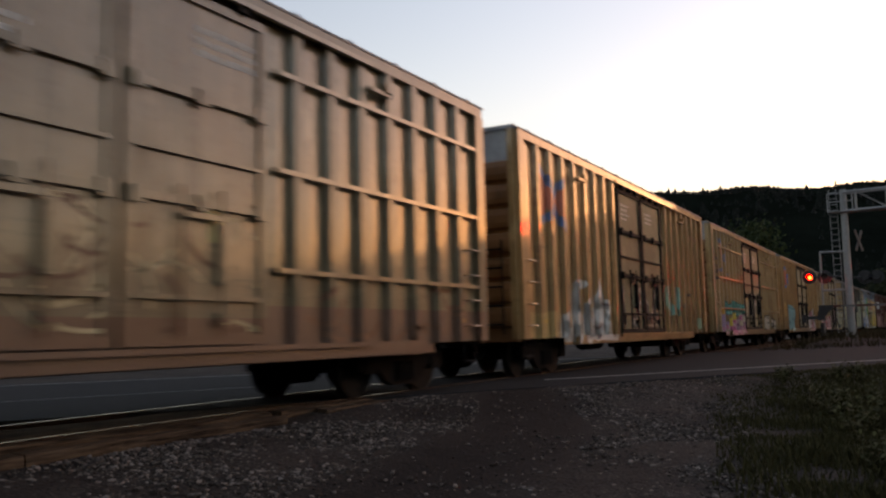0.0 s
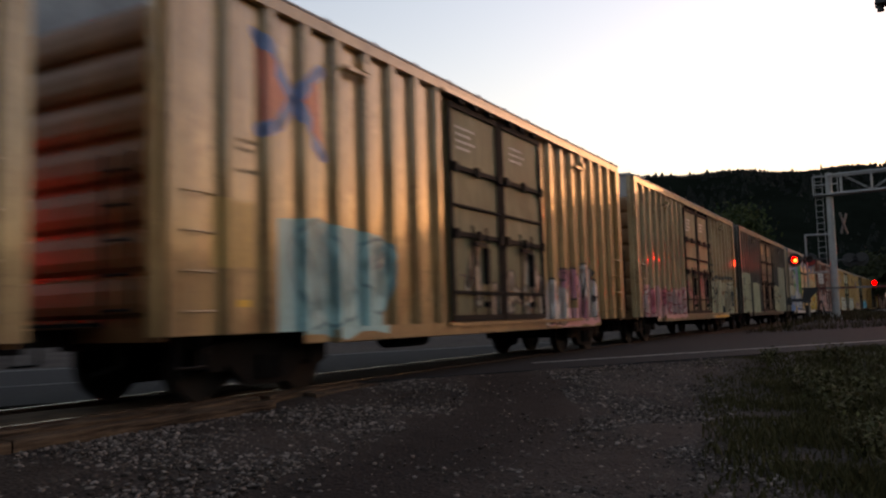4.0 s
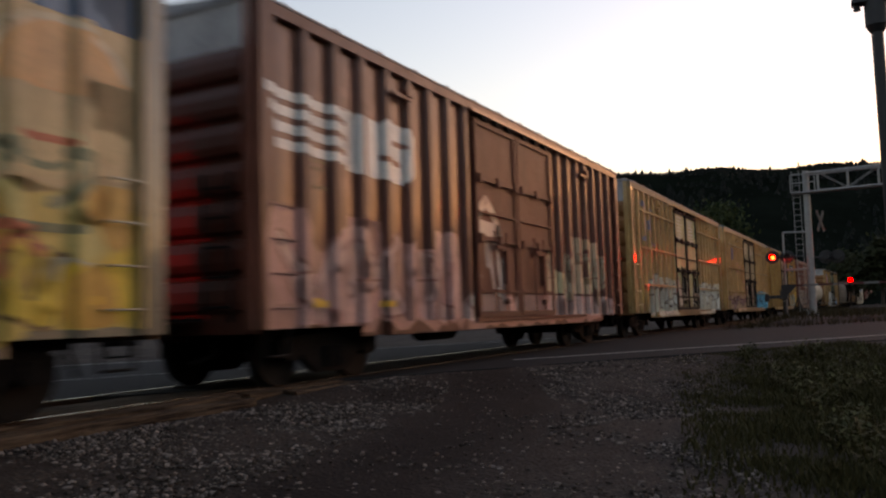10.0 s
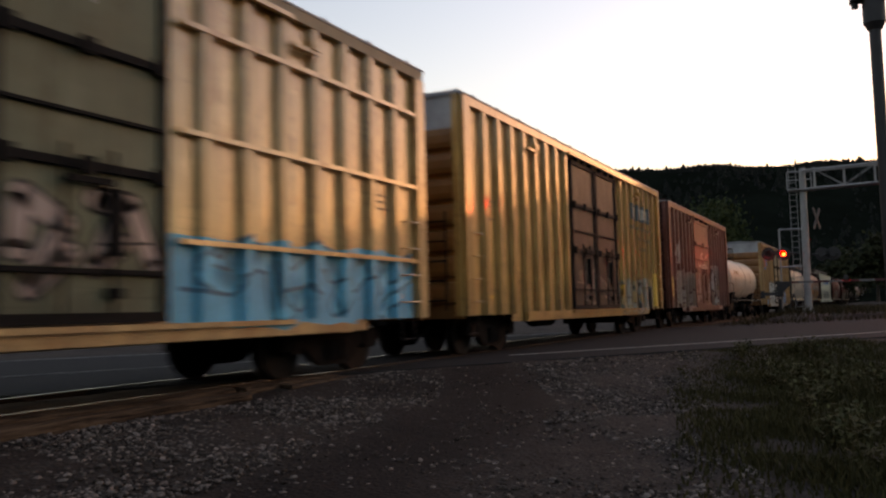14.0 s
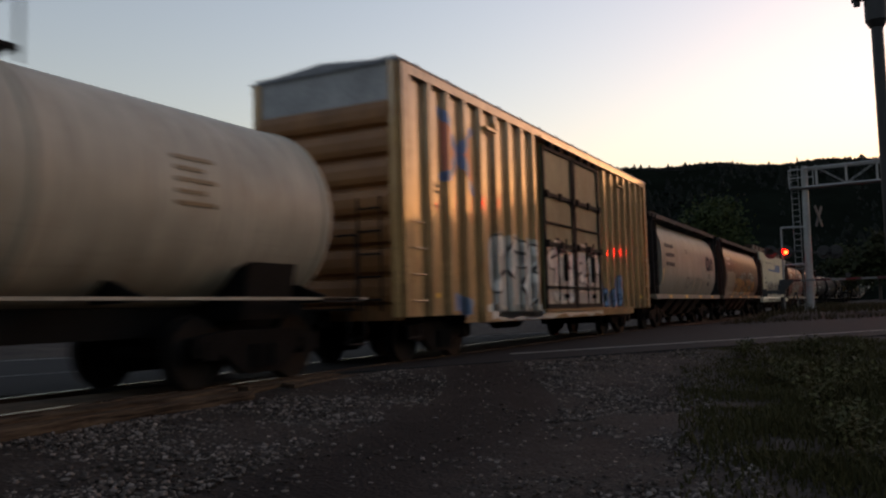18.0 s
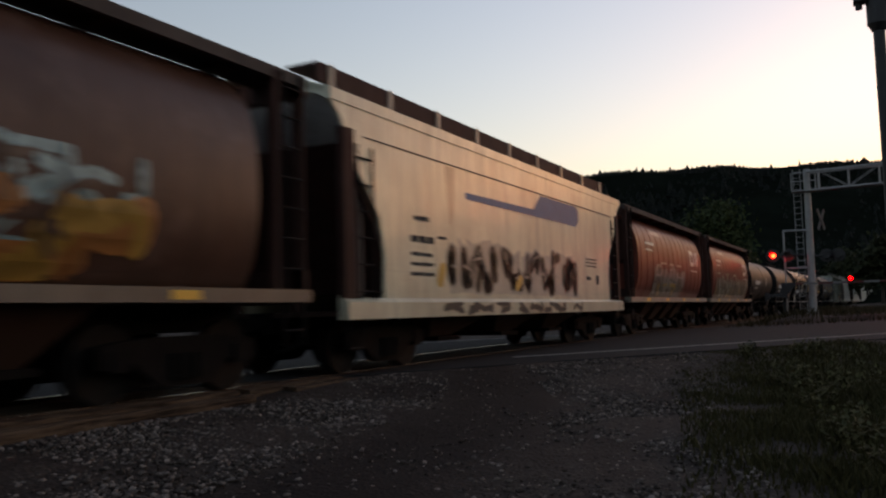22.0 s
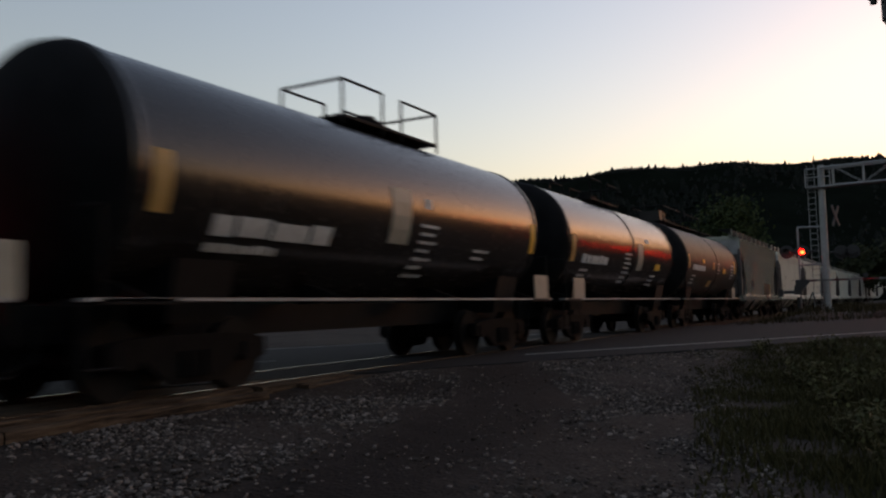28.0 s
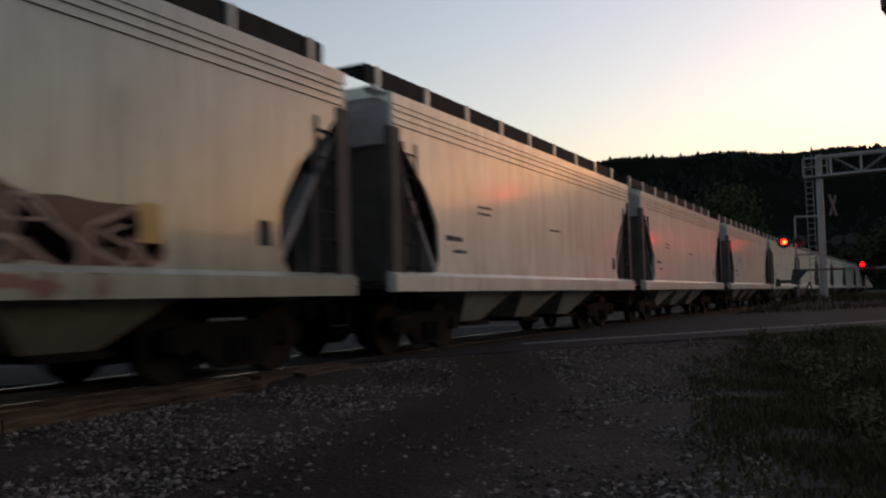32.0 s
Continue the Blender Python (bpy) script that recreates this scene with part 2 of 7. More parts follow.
# ================= rolling stock =================
WHEEL = Shape().loft([[(x, r * math.cos(2 * math.pi * i / 24), r * math.sin(2 * math.pi * i / 24)) for i in range(24)]
                      for x, r in ((-0.06, 0.16), (-0.06, 0.36), (-0.07, 0.36), (-0.07, 0.42), (0.05, 0.425), (0.05, 0.46), (0.075, 0.45), (0.075, 0.36), (0.03, 0.34), (0.02, 0.14), (0.09, 0.12))], False).mesh("wheel", WHEELSTEEL)
AXLE = Shape().tube((-0.95, 0, 0), (0.95, 0, 0), 0.08, 12).mesh("axle", TRUCKSTEEL)
SIDEFRAME = Shape().prism([(-1.15, 0.38), (-1.15, 0.6), (-0.95, 0.64), (-0.45, 0.68), (0.45, 0.68), (0.95, 0.64), (1.15, 0.6), (1.15, 0.38), (0.98, 0.36), (0.72, 0.42), (0.45, 0.2), (0.3, 0.14), (-0.3, 0.14), (-0.45, 0.2), (-0.72, 0.42), (-0.98, 0.36)], -0.07, 0.07, "x")
for _k in (-1, 1):
    SIDEFRAME.box(-0.1, 0.1, _k * 0.9 - 0.13, _k * 0.9 + 0.13, 0.34, 0.56)
for _k in range(3):
    SIDEFRAME.tube((0.09, -0.16 + 0.16 * _k, 0.22), (0.09, -0.16 + 0.16 * _k, 0.5), 0.06, 8)
SIDEFRAME = SIDEFRAME.mesh("side_frame", TRUCKSTEEL)
BOLSTER = Shape().box(-1.0, 1.0, -0.2, 0.2, 0.42, 0.66, 0.04).tube((-0.3, 0, 0.6), (-0.3, 0, 0.82), 0.2, 12).mesh("bolster", TRUCKSTEEL)
COUPLER = Shape().box(-0.09, 0.09, -0.78, 0.2, 0.68, 0.86).box(-0.16, 0.16, -0.92, -0.62, 0.62, 0.92, 0.02).mesh("coupler", TRUCKSTEEL)


def piece(name, me, parent, at, rz=0.0):
    ob = new(name, me)
    ob.parent = parent
    ob.matrix_local = pose(*at, 0, 0, rz)
    return ob


def truck(car, y):
    tr = part("truck", BOLSTER, None, car)
    tr.matrix_local = pose(0, y, 0)
    for sx in (-1, 1):
        piece("side_frame", SIDEFRAME, tr, (sx * 1.0, 0, 0), 0 if sx > 0 else 180)
        for sy in (-1, 1):
            w = piece("wheel", WHEEL, tr, (sx * 0.76, sy * 0.9, 0.425), 180 if sx > 0 else 0)
    for sy in (-1, 1):
        piece("axle", AXLE, tr, (0, sy * 0.9, 0.425))


def running_gear(car, L, inset):
    truck(car, inset)
    truck(car, L - inset)
    piece("coupler", COUPLER, car, (0, 0.0, 0))
    piece("coupler", COUPLER, car, (0, L, 0), 180)
    for y in (0.35, L - 0.35):
        part("air_hose", Shape().path([(0.45, y, 0.8), (0.5, y - 0.1 if y < 3 else y + 0.1, 0.45), (0.3, y - 0.3 if y < 3 else y + 0.3, 0.35)], 0.03), BLACKSTEEL, car)


def ladder(car, x, y, z0, z1, width=0.42, along="y", n=6, material=None):
    s = Shape()
    a, b = -width / 2, width / 2
    for o in (a, b):
        p = (x, y + o) if along == "y" else (x + o, y)
        s.tube((*p, z0), (*p, z1), 0.018, 6)
    for i in range(n):
        z = z0 + (i + 0.5) * (z1 - z0) / n
        p, q = ((x, y + a), (x, y + b)) if along == "y" else ((x + a, y), (x + b, y))
        s.tube((*p, z), (*q, z), 0.016, 6)
    return part("ladder", s, material or BLACKSTEEL, car)


CARS = []       # (thing, front at t = 0, length)


def begin(name, front, L, label, category="freight car"):
    car = new(name)
    tagged(car, label, category, "cars of the freight train")
    CARS.append((car, front, L))
    return car


CAPGREY = simple("greyed_white_cap", (0.34, 0.335, 0.33), 0.65, 0, 0.3, 2, 0.0, 0.2)


def boxcar(front, L, material, doormat, endmat, label, style="posts", top=4.82, sill=0.76, door=(6.0, 10.1), capwhite=True, leaves=2, marks=None, roofmat=None, postmat=None, barmat=None, chordmat=None):
    postmat, barmat = postmat or material, barmat or BLACKSTEEL
    car = begin("boxcar", front, L, label)
    X = 1.42
    d0, d1 = door
    # shell with dropped centre sill
    for sx in (-1, 1):
        prof = [(0.0, sill), (2.75, sill), (2.95, sill - 0.17), (L - 2.0, sill - 0.17), (L - 1.8, sill), (L, sill), (L, top), (0, top)]
        part("side_panel", Shape().prism(prof, sx * (X - 0.07), sx * (X - 0.045), "x"), material, car)
        # long side sill, proud of the panel
        part("side_sill", Shape().prism([(2.9, sill - 0.15), (L - 2.1, sill - 0.15), (L - 2.1, sill + 0.04), (2.9, sill + 0.04)], sx * X, sx * (X + 0.1), "x"), material, car)
        if sx > 0:
            skin(car, 2.9, L - 2.1, sill - 0.15, sill + 0.04, lambda y, z: X + 0.1)
        part("top_chord", Shape().box(min(sx * X, sx * (X + 0.09)), max(sx * X, sx * (X + 0.09)), 0, L, top - 0.16, top), chordmat or postmat, car)
        # vertical posts
        ys, y = [0.08], 0.85
        while y < d0 - 0.25:
            ys.append(y)
            y += 0.68
        y = d1 + 0.45
        while y < L - 0.3:
            ys.append(y)
            y += 0.68
        ys.append(L - 0.16)
        for i, y in enumerate(ys):
            wd = 0.2
            o = 0.085
            prof = [(X, y - 0.02), (X + o, y + 0.03), (X + o, y + wd - 0.05), (X, y + wd)]
            if y < 0.4 or y > L - 0.4:
                prof = [(X, y - 0.07), (X + 0.09, y - 0.07), (X + 0.09, y + wd), (X, y + wd)]
            part("side_post", Shape().prism([(sx * a, b) for a, b in prof], sill + (0.0 if y < 2.8 or y > L - 2.0 else 0.04), top - 0.16, "z"), postmat, car)
            if sx > 0:
                skin(car, prof[1][1], prof[2][1], sill, top - 0.17, lambda y, z, q=prof[1][0]: q)
                for (xa, pa), (xb, pb) in ((prof[0], prof[1]), (prof[2], prof[3])):
                    if pb - pa > 0.02:
                        skin(car, pa, pb, sill, top - 0.17, lambda y, z, xa=xa, xb=xb, pa=pa, pb=pb: xa + (xb - xa) * (y - pa) / (pb - pa) + 0.003)
        # one crowned sheet in each bay between the posts
        bays = [(a + 0.1, b + 0.04) for a, b in zip(ys[:-1], ys[1:]) if not (a < d0 and b > d1 - 0.3)] + [([y for y in ys if y < d0][-1] + 0.1, d0 - 0.02), (d1 + 0.02, [y for y in ys if y > d1][0] + 0.04)]
        for ya, yb in bays:
            if yb - ya < 0.12:
                continue
            lo = sill if (yb < 2.9 or ya > L - 2.0) else sill - 0.15
            cr = random.uniform(0.014, 0.03)
            prof = [(sx * (X - 0.03 + cr * math.sin(math.pi * q / 8)), ya + (yb - ya) * q / 8) for q in range(9)]
            part("bay_sheet", Shape().sheet(prof, lo, top - 0.16), material, car)
            if sx > 0:
                for (xa, pa), (xb, pb) in zip(prof[:-1], prof[1:]):
                    if pb > ya + 0.06 and pa < yb - 0.03:
                        skin(car, pa, pb, lo + 0.05 if lo < sill else lo, top - 0.17, lambda y, z, xa=xa, xb=xb, pa=pa, pb=pb: xa + (xb - xa) * (y - pa) / (pb - pa))
        if style == "grid":
            for k in range(3):
                z = (1.63, 2.82, 4.01)[k]
                for a, b in ((0.95, d0 - 0.1), (d1 + 0.15, L - 0.3)):
                    part("side_rail", Shape().box(min(sx * (X + 0.02), sx * (X + 0.1)), max(sx * (X + 0.02), sx * (X + 0.1)), a, b, z, z + 0.06), material, car)
        # plug doors
        for k in range(leaves):
            a = d0 + 0.04 + k * (d1 - d0) / leaves
            b = d0 + (k + 1) * (d1 - d0) / leaves - 0.04
            z0, z1 = sill + 0.06, top - 0.28
            def side(o0, o1, ya, yb, za, zb, s=None):
                s = s or Shape()
                return s.box(min(sx * (X + o0), sx * (X + o1)), max(sx * (X + o0), sx * (X + o1)), ya, yb, za, zb)
            leaf = part("door", side(0.005, 0.045, a, b, z0, z1), doormat, car)
            if sx > 0:
                for za, zb in ((z0 + 0.1, 1.28), (1.34, 2.25), (2.33, 2.76), (2.81, 3.38), (3.46, z1 - 0.1)):
                    skin(car, a + 0.1, b - 0.1, za, zb, lambda y, z: X + 0.047)
            fr = Shape()
            for ya, yb, za, zb in ((a, a + 0.1, z0, z1), (b - 0.1, b, z0, z1), (a, b, z0, z0 + 0.1), (a, b, z1 - 0.1, z1)):
                side(0.045, 0.085, ya, yb, za, zb, fr)
            part("door_frame", fr, barmat, leaf)
            for zz, hh in ((1.28, 0.05), (2.25, 0.08), (2.76, 0.035), (3.38, 0.08)):
                part("door_bar", side(0.045, 0.09 + hh * 0.3, a + 0.1, b - 0.1, zz, zz + hh), barmat, leaf)
            for zz in (2.25, 3.38):
                for yy in (a + 0.06, (a + b) / 2 - 0.1, b - 0.2):
                    part("door_lug", side(0.09, 0.15, yy, yy + 0.14, zz - 0.05, zz + 0.12), barmat, leaf)
            for za, zb in ((1.36, 2.2), (0.95, 1.25)):
                yy = a + (b - a) * 0.62
                part("lock_box", side(0.05, 0.12, yy, yy + 0.16, za + 0.1, zb - 0.1), barmat, leaf)
            for q in (0.36, 0.64):
                yy = a + (b - a) * q
                part("lock_rod", Shape().tube((sx * (X + 0.115), yy, z0 + 0.1), (sx * (X + 0.115), yy, z0 + (z1 - z0) * 0.44), 0.02), barmat, leaf)
            part("door_handle", Shape().box(min(sx * (X + .1), sx * (X + .15)), max(sx * (X + .1), sx * (X + .15)), (a + b) / 2 - 0.25, (a + b) / 2 + 0.25, z0 + 1.3, z0 + 1.36), barmat, leaf)
            for q in (0.2, 0.5, 0.8):
                yy = a + (b - a) * q
                part("door_hanger", side(0.04, 0.14, yy - 0.09, yy + 0.09, z1 + 0.0, z1 + 0.14), BLACKSTEEL, leaf)
        for z in (sill - 0.02, top - 0.2):
            part("door_track", Shape().box(min(sx * (X + 0.1), sx * (X + 0.16)), max(sx * (X + 0.1), sx * (X + 0.16)), d0 - 0.2, min(d1 + 2.0, L - 0.4), z, z + 0.06), material, car)
        # brackets high on the side and grab irons low on the corners
        for y in (3.05, L - 3.5):
            part("bracket", Shape().box(min(sx * (X + 0.07), sx * (X + 0.17)), max(sx * (X + 0.07), sx * (X + 0.17)), y, y + 0.5, top - 0.55, top - 0.49).box(min(sx * (X + 0.07), sx * (X + 0.2)), max(sx * (X + 0.07), sx * (X + 0.2)), y + 0.34, y + 0.5, top - 0.5, top - 0.38), postmat, car)
        for y in (0.42, L - 0.45):
            for k in range(4):
                z = sill + 0.25 + 0.42 * k
                part("grab_iron", Shape().path([(sx * X, y - 0.2, z), (sx * (X + 0.13), y - 0.2, z), (sx * (X + 0.13), y + 0.2, z), (sx * X, y + 0.2, z)], 0.014, 5), material, car)
            part("stirrup", Shape().path([(sx * (X - .02), y - 0.2, sill), (sx * (X - .02), y - 0.2, sill - 0.33), (sx * (X - .02), y + 0.2, sill - 0.33), (sx * (X - .02), y + 0.2, sill)], 0.018, 5), BLACKSTEEL, car)
        for y in (1.0, L - 0.95):
            part("reflector", Shape().box(min(sx * X, sx * (X + 0.006)), max(sx * X, sx * (X + 0.006)), y, y + 0.3, sill + 0.3, sill + 0.38), YELLOWPAINT, car)
    for y, s in ((0.0, 1), (L, -1)):
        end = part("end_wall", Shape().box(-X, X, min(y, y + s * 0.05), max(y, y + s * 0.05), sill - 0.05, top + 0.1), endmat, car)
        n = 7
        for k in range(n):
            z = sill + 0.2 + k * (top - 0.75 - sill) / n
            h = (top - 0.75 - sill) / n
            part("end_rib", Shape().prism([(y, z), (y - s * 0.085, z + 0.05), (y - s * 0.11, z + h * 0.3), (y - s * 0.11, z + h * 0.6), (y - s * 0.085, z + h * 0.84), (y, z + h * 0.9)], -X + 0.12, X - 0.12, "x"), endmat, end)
        if capwhite:
            part("end_cap_plate", Shape().box(-X, X, min(y, y - s * 0.012), max(y, y - s * 0.012), top - 0.62, top + 0.09), CAPGREY, end, "white clearance panel across the top of the end")
        for sx in (-1, 1):
            part("corner_post", Shape().box(min(sx * (X - 0.12), sx * (X + 0.0)), max(sx * (X - 0.12), sx * X), min(y, y - s * 0.08), max(y, y - s * 0.08), sill, top), material, end)
        ladder(car, 0.95, y - s * 0.16, sill + 0.1, sill + 1.9, 0.42, "x", 5)
        part("brake_platform", Shape().box(-0.75, 0.6, min(y - s * 0.05, y - s * 0.45), max(y - s * 0.05, y - s * 0.45), sill + 0.12, sill + 0.16), BLACKSTEEL, car)
    roof = part("roof", Shape().prism([(-X - 0.1, top), (X + 0.1, top), (X + 0.1, top + 0.03), (0, top + 0.17), (-X - 0.1, top + 0.03)], -0.05, L + 0.05), roofmat or ROOFSTEEL, car)
    for k in range(14):
        y = 0.5 + k * (L - 1) / 13
        part("roof_seam", Shape().prism([(-X - 0.08, top + 0.03), (X + 0.08, top + 0.03), (X + 0.08, top + 0.07), (0, top + 0.21), (-X - 0.08, top + 0.07)], y, y + 0.07), roofmat or ROOFSTEEL, roof)
    part("centre_sill", Shape().box(-0.3, 0.3, 0.1, L - 0.1, 0.62, sill + 0.2).box(-1.3, 1.3, 0.1, L - 0.1, sill + 0.1, sill + 0.18), BLACKSTEEL, car)
    for y in (4.2, 7.8, 11.4):
        if y < L - 3:
            part("cross_bearer", Shape().box(-1.3, 1.3, y, y + 0.25, 0.6, sill + 0.1), BLACKSTEEL, car)
    part("brake_reservoir", Shape().tube((0.7, 5.2, 0.62), (0.7, 6.3, 0.62), 0.2, 12), BLACKSTEEL, car)
    running_gear(car, L, 2.0)
    if marks:
        marks(car, X)
    return car


def ring(r, y, seg, cz, sq=1.0):
    return [(r * math.sin(2 * math.pi * i / seg), y, cz + r * sq * math.cos(2 * math.pi * i / seg)) for i in range(seg)]


def tankcar(front, L, material, label, R=1.36, cz=2.38, dome="box", sillmat=None, plat=None, marks=None, jacket=True, climb=True, headmat=None):
    car = begin("tank_car", front, L, label)
    y0, y1, hd = 0.2, L - 0.2, 0.5
    rings = []
    for k in range(7):
        a = math.pi / 2 * k / 6
        rings.append(ring(max(R * math.sin(a), 0.02), y0 + hd * (1 - math.cos(a)), 48, cz))
    rings += [ring(R, y0 + hd + 0.02, 48, cz)]
    rings += [ring(R, y1 - hd - 0.02, 48, cz)]
    for k in range(6, -1, -1):
        a = math.pi / 2 * k / 6
        rings.append(ring(max(R * math.sin(a), 0.02), y1 - hd * (1 - math.cos(a)), 48, cz))
    part("tank", Shape().loft(rings[6:-6], True, False), material, car)
    part("tank_head", Shape().loft(rings[:7]), headmat or material, car)
    part("tank_head", Shape().loft(rings[-7:]), headmat or material, car)
    for y in ((y0 + hd + 0.05, L * 0.53, y1 - hd - 0.1) if jacket else (y0 + hd + 0.05, y1 - hd - 0.1)):
        part("tank_band", Shape().loft([ring(R + 0.005, y, 40, cz), ring(R + 0.02, y + 0.005, 40, cz), ring(R + 0.02, y + 0.1, 40, cz), ring(R + 0.005, y + 0.105, 40, cz)], True, False), material, car)
    sm = sillmat or material
    for sx in (-1, 1):
        part("side_sill", Shape().box(min(sx * 1.36, sx * 1.5), max(sx * 1.36, sx * 1.5), 0.1, L - 0.1, 1.03, 1.065), sm, car)
        for y in (0.25, L - 1.2):
            part("end_step", Shape().box(min(sx * 0.9, sx * 1.5), max(sx * 0.9, sx * 1.5), y, y + 0.95, 1.0, 1.06), BLACKSTEEL, car)
        for y in (0.9, 0.9 + (L - 1.8) * 0.33, 0.9 + (L - 1.8) * 0.66, L - 0.9):
            part("sill_bracket", Shape().prism([(0.6 * sx, 1.0), (1.40 * sx, 1.02), (1.40 * sx, 1.07), (0.9 * sx, 1.25), (0.6 * sx, 1.3)], y - 0.04, y + 0.04), BLACKSTEEL, car)
        if climb:
            ladder(car, sx * 1.47, L * 0.47, 0.45, cz + 1.2, 0.45, "y", 8, material)
        for y in (0.3, L - 0.3):
            part("stirrup", Shape().path([(sx * 1.45, y - 0.2, 1.0), (sx * 1.45, y - 0.2, 0.4), (sx * 1.45, y + 0.2, 0.4), (sx * 1.45, y + 0.2, 1.0)], 0.018, 5), BLACKSTEEL, car)
            part("end_grab", Shape().path([(sx * 1.45, y, 1.05), (sx * 1.45, y, 1.95), (sx * 1.1, y, 1.95)], 0.018, 5), BLACKSTEEL, car)
        part("saddle", Shape().prism([(-0.0 + sx * 0.2, 0.8), (sx * 1.1, 0.8), (sx * 1.25, 1.5), (sx * 0.3, 1.2)], 1.4, 2.3), BLACKSTEEL, car)
        part("saddle", Shape().prism([(-0.0 + sx * 0.2, 0.8), (sx * 1.1, 0.8), (sx * 1.25, 1.5), (sx * 0.3, 1.2)], L - 2.3, L - 1.4), BLACKSTEEL, car)
    part("centre_sill", Shape().box(-0.35, 0.35, 0.1, L - 0.1, 0.62, 1.02), BLACKSTEEL, car)
    # top platform and rails
    top = cz + R
    ya, yb = plat or (L * 0.34, L * 0.64)
    part("platform", Shape().box(-0.6, 0.6, ya, yb, top + 0.02, top + 0.07), BLACKSTEEL, car)
    gap0, gap1 = (ya + yb) / 2 - 0.35, (ya + yb) / 2 + 0.25
    for sx in (-1, 1):
        x = sx * 0.6
        for a, b in ((ya, gap0), (gap1, yb)):
            rail = Shape().path([(x, a, top - 0.1), (x, a, top + 0.62), (x, b, top + 0.62), (x, b, top - 0.1)], 0.024)
            part("platform_rail", rail, BLACKSTEEL, car)
    for y in (ya, yb):
        part("end_rail", Shape().path([(-0.6, y, top + 0.62), (0.6, y, top + 0.62)], 0.024), BLACKSTEEL, car)
    ym = (ya + yb) / 2
    if dome == "big":
        part("valve_housing", Shape().tube((0, ym, top - 0.1), (0, ym, top + 0.62), 0.46, 20).tube((0, ym, top + 0.62), (0, ym, top + 0.7), 0.5, 20), BLACKSTEEL, car)
    elif dome == "crate":
        part("valve_housing", Shape().box(-0.4, 0.4, ya + 0.3, ya + 1.2, top - 0.05, top + 0.5, 0.03), material, car)
        part("manway", Shape().tube((0, ym, top - 0.1), (0, ym, top + 0.28), 0.3, 16), BLACKSTEEL, car)
    else:
        part("manway", Shape().tube((0, ym, top - 0.1), (0, ym, top + 0.26), 0.32, 16).tube((0, ym, top + 0.26), (0, ym, top + 0.36), 0.2, 12), BLACKSTEEL, car)
        part("valve", Shape().tube((0, ym + 0.6, top - 0.05), (0, ym + 0.6, top + 0.3), 0.12, 10), BLACKSTEEL, car)
    running_gear(car, L, 1.85)
    if marks:
        marks(car, R)
    return car


def hopper_x(z, top):
    """Half width of the rounded hopper at height z."""
    q = (z - 2.35) / ((top - 0.02 - 2.35) if z > 2.35 else 1.5)
    a = math.asin(min(1.0, abs(q)) ** (1 / 0.8))
    return 1.5 * math.cos(a) ** 0.55


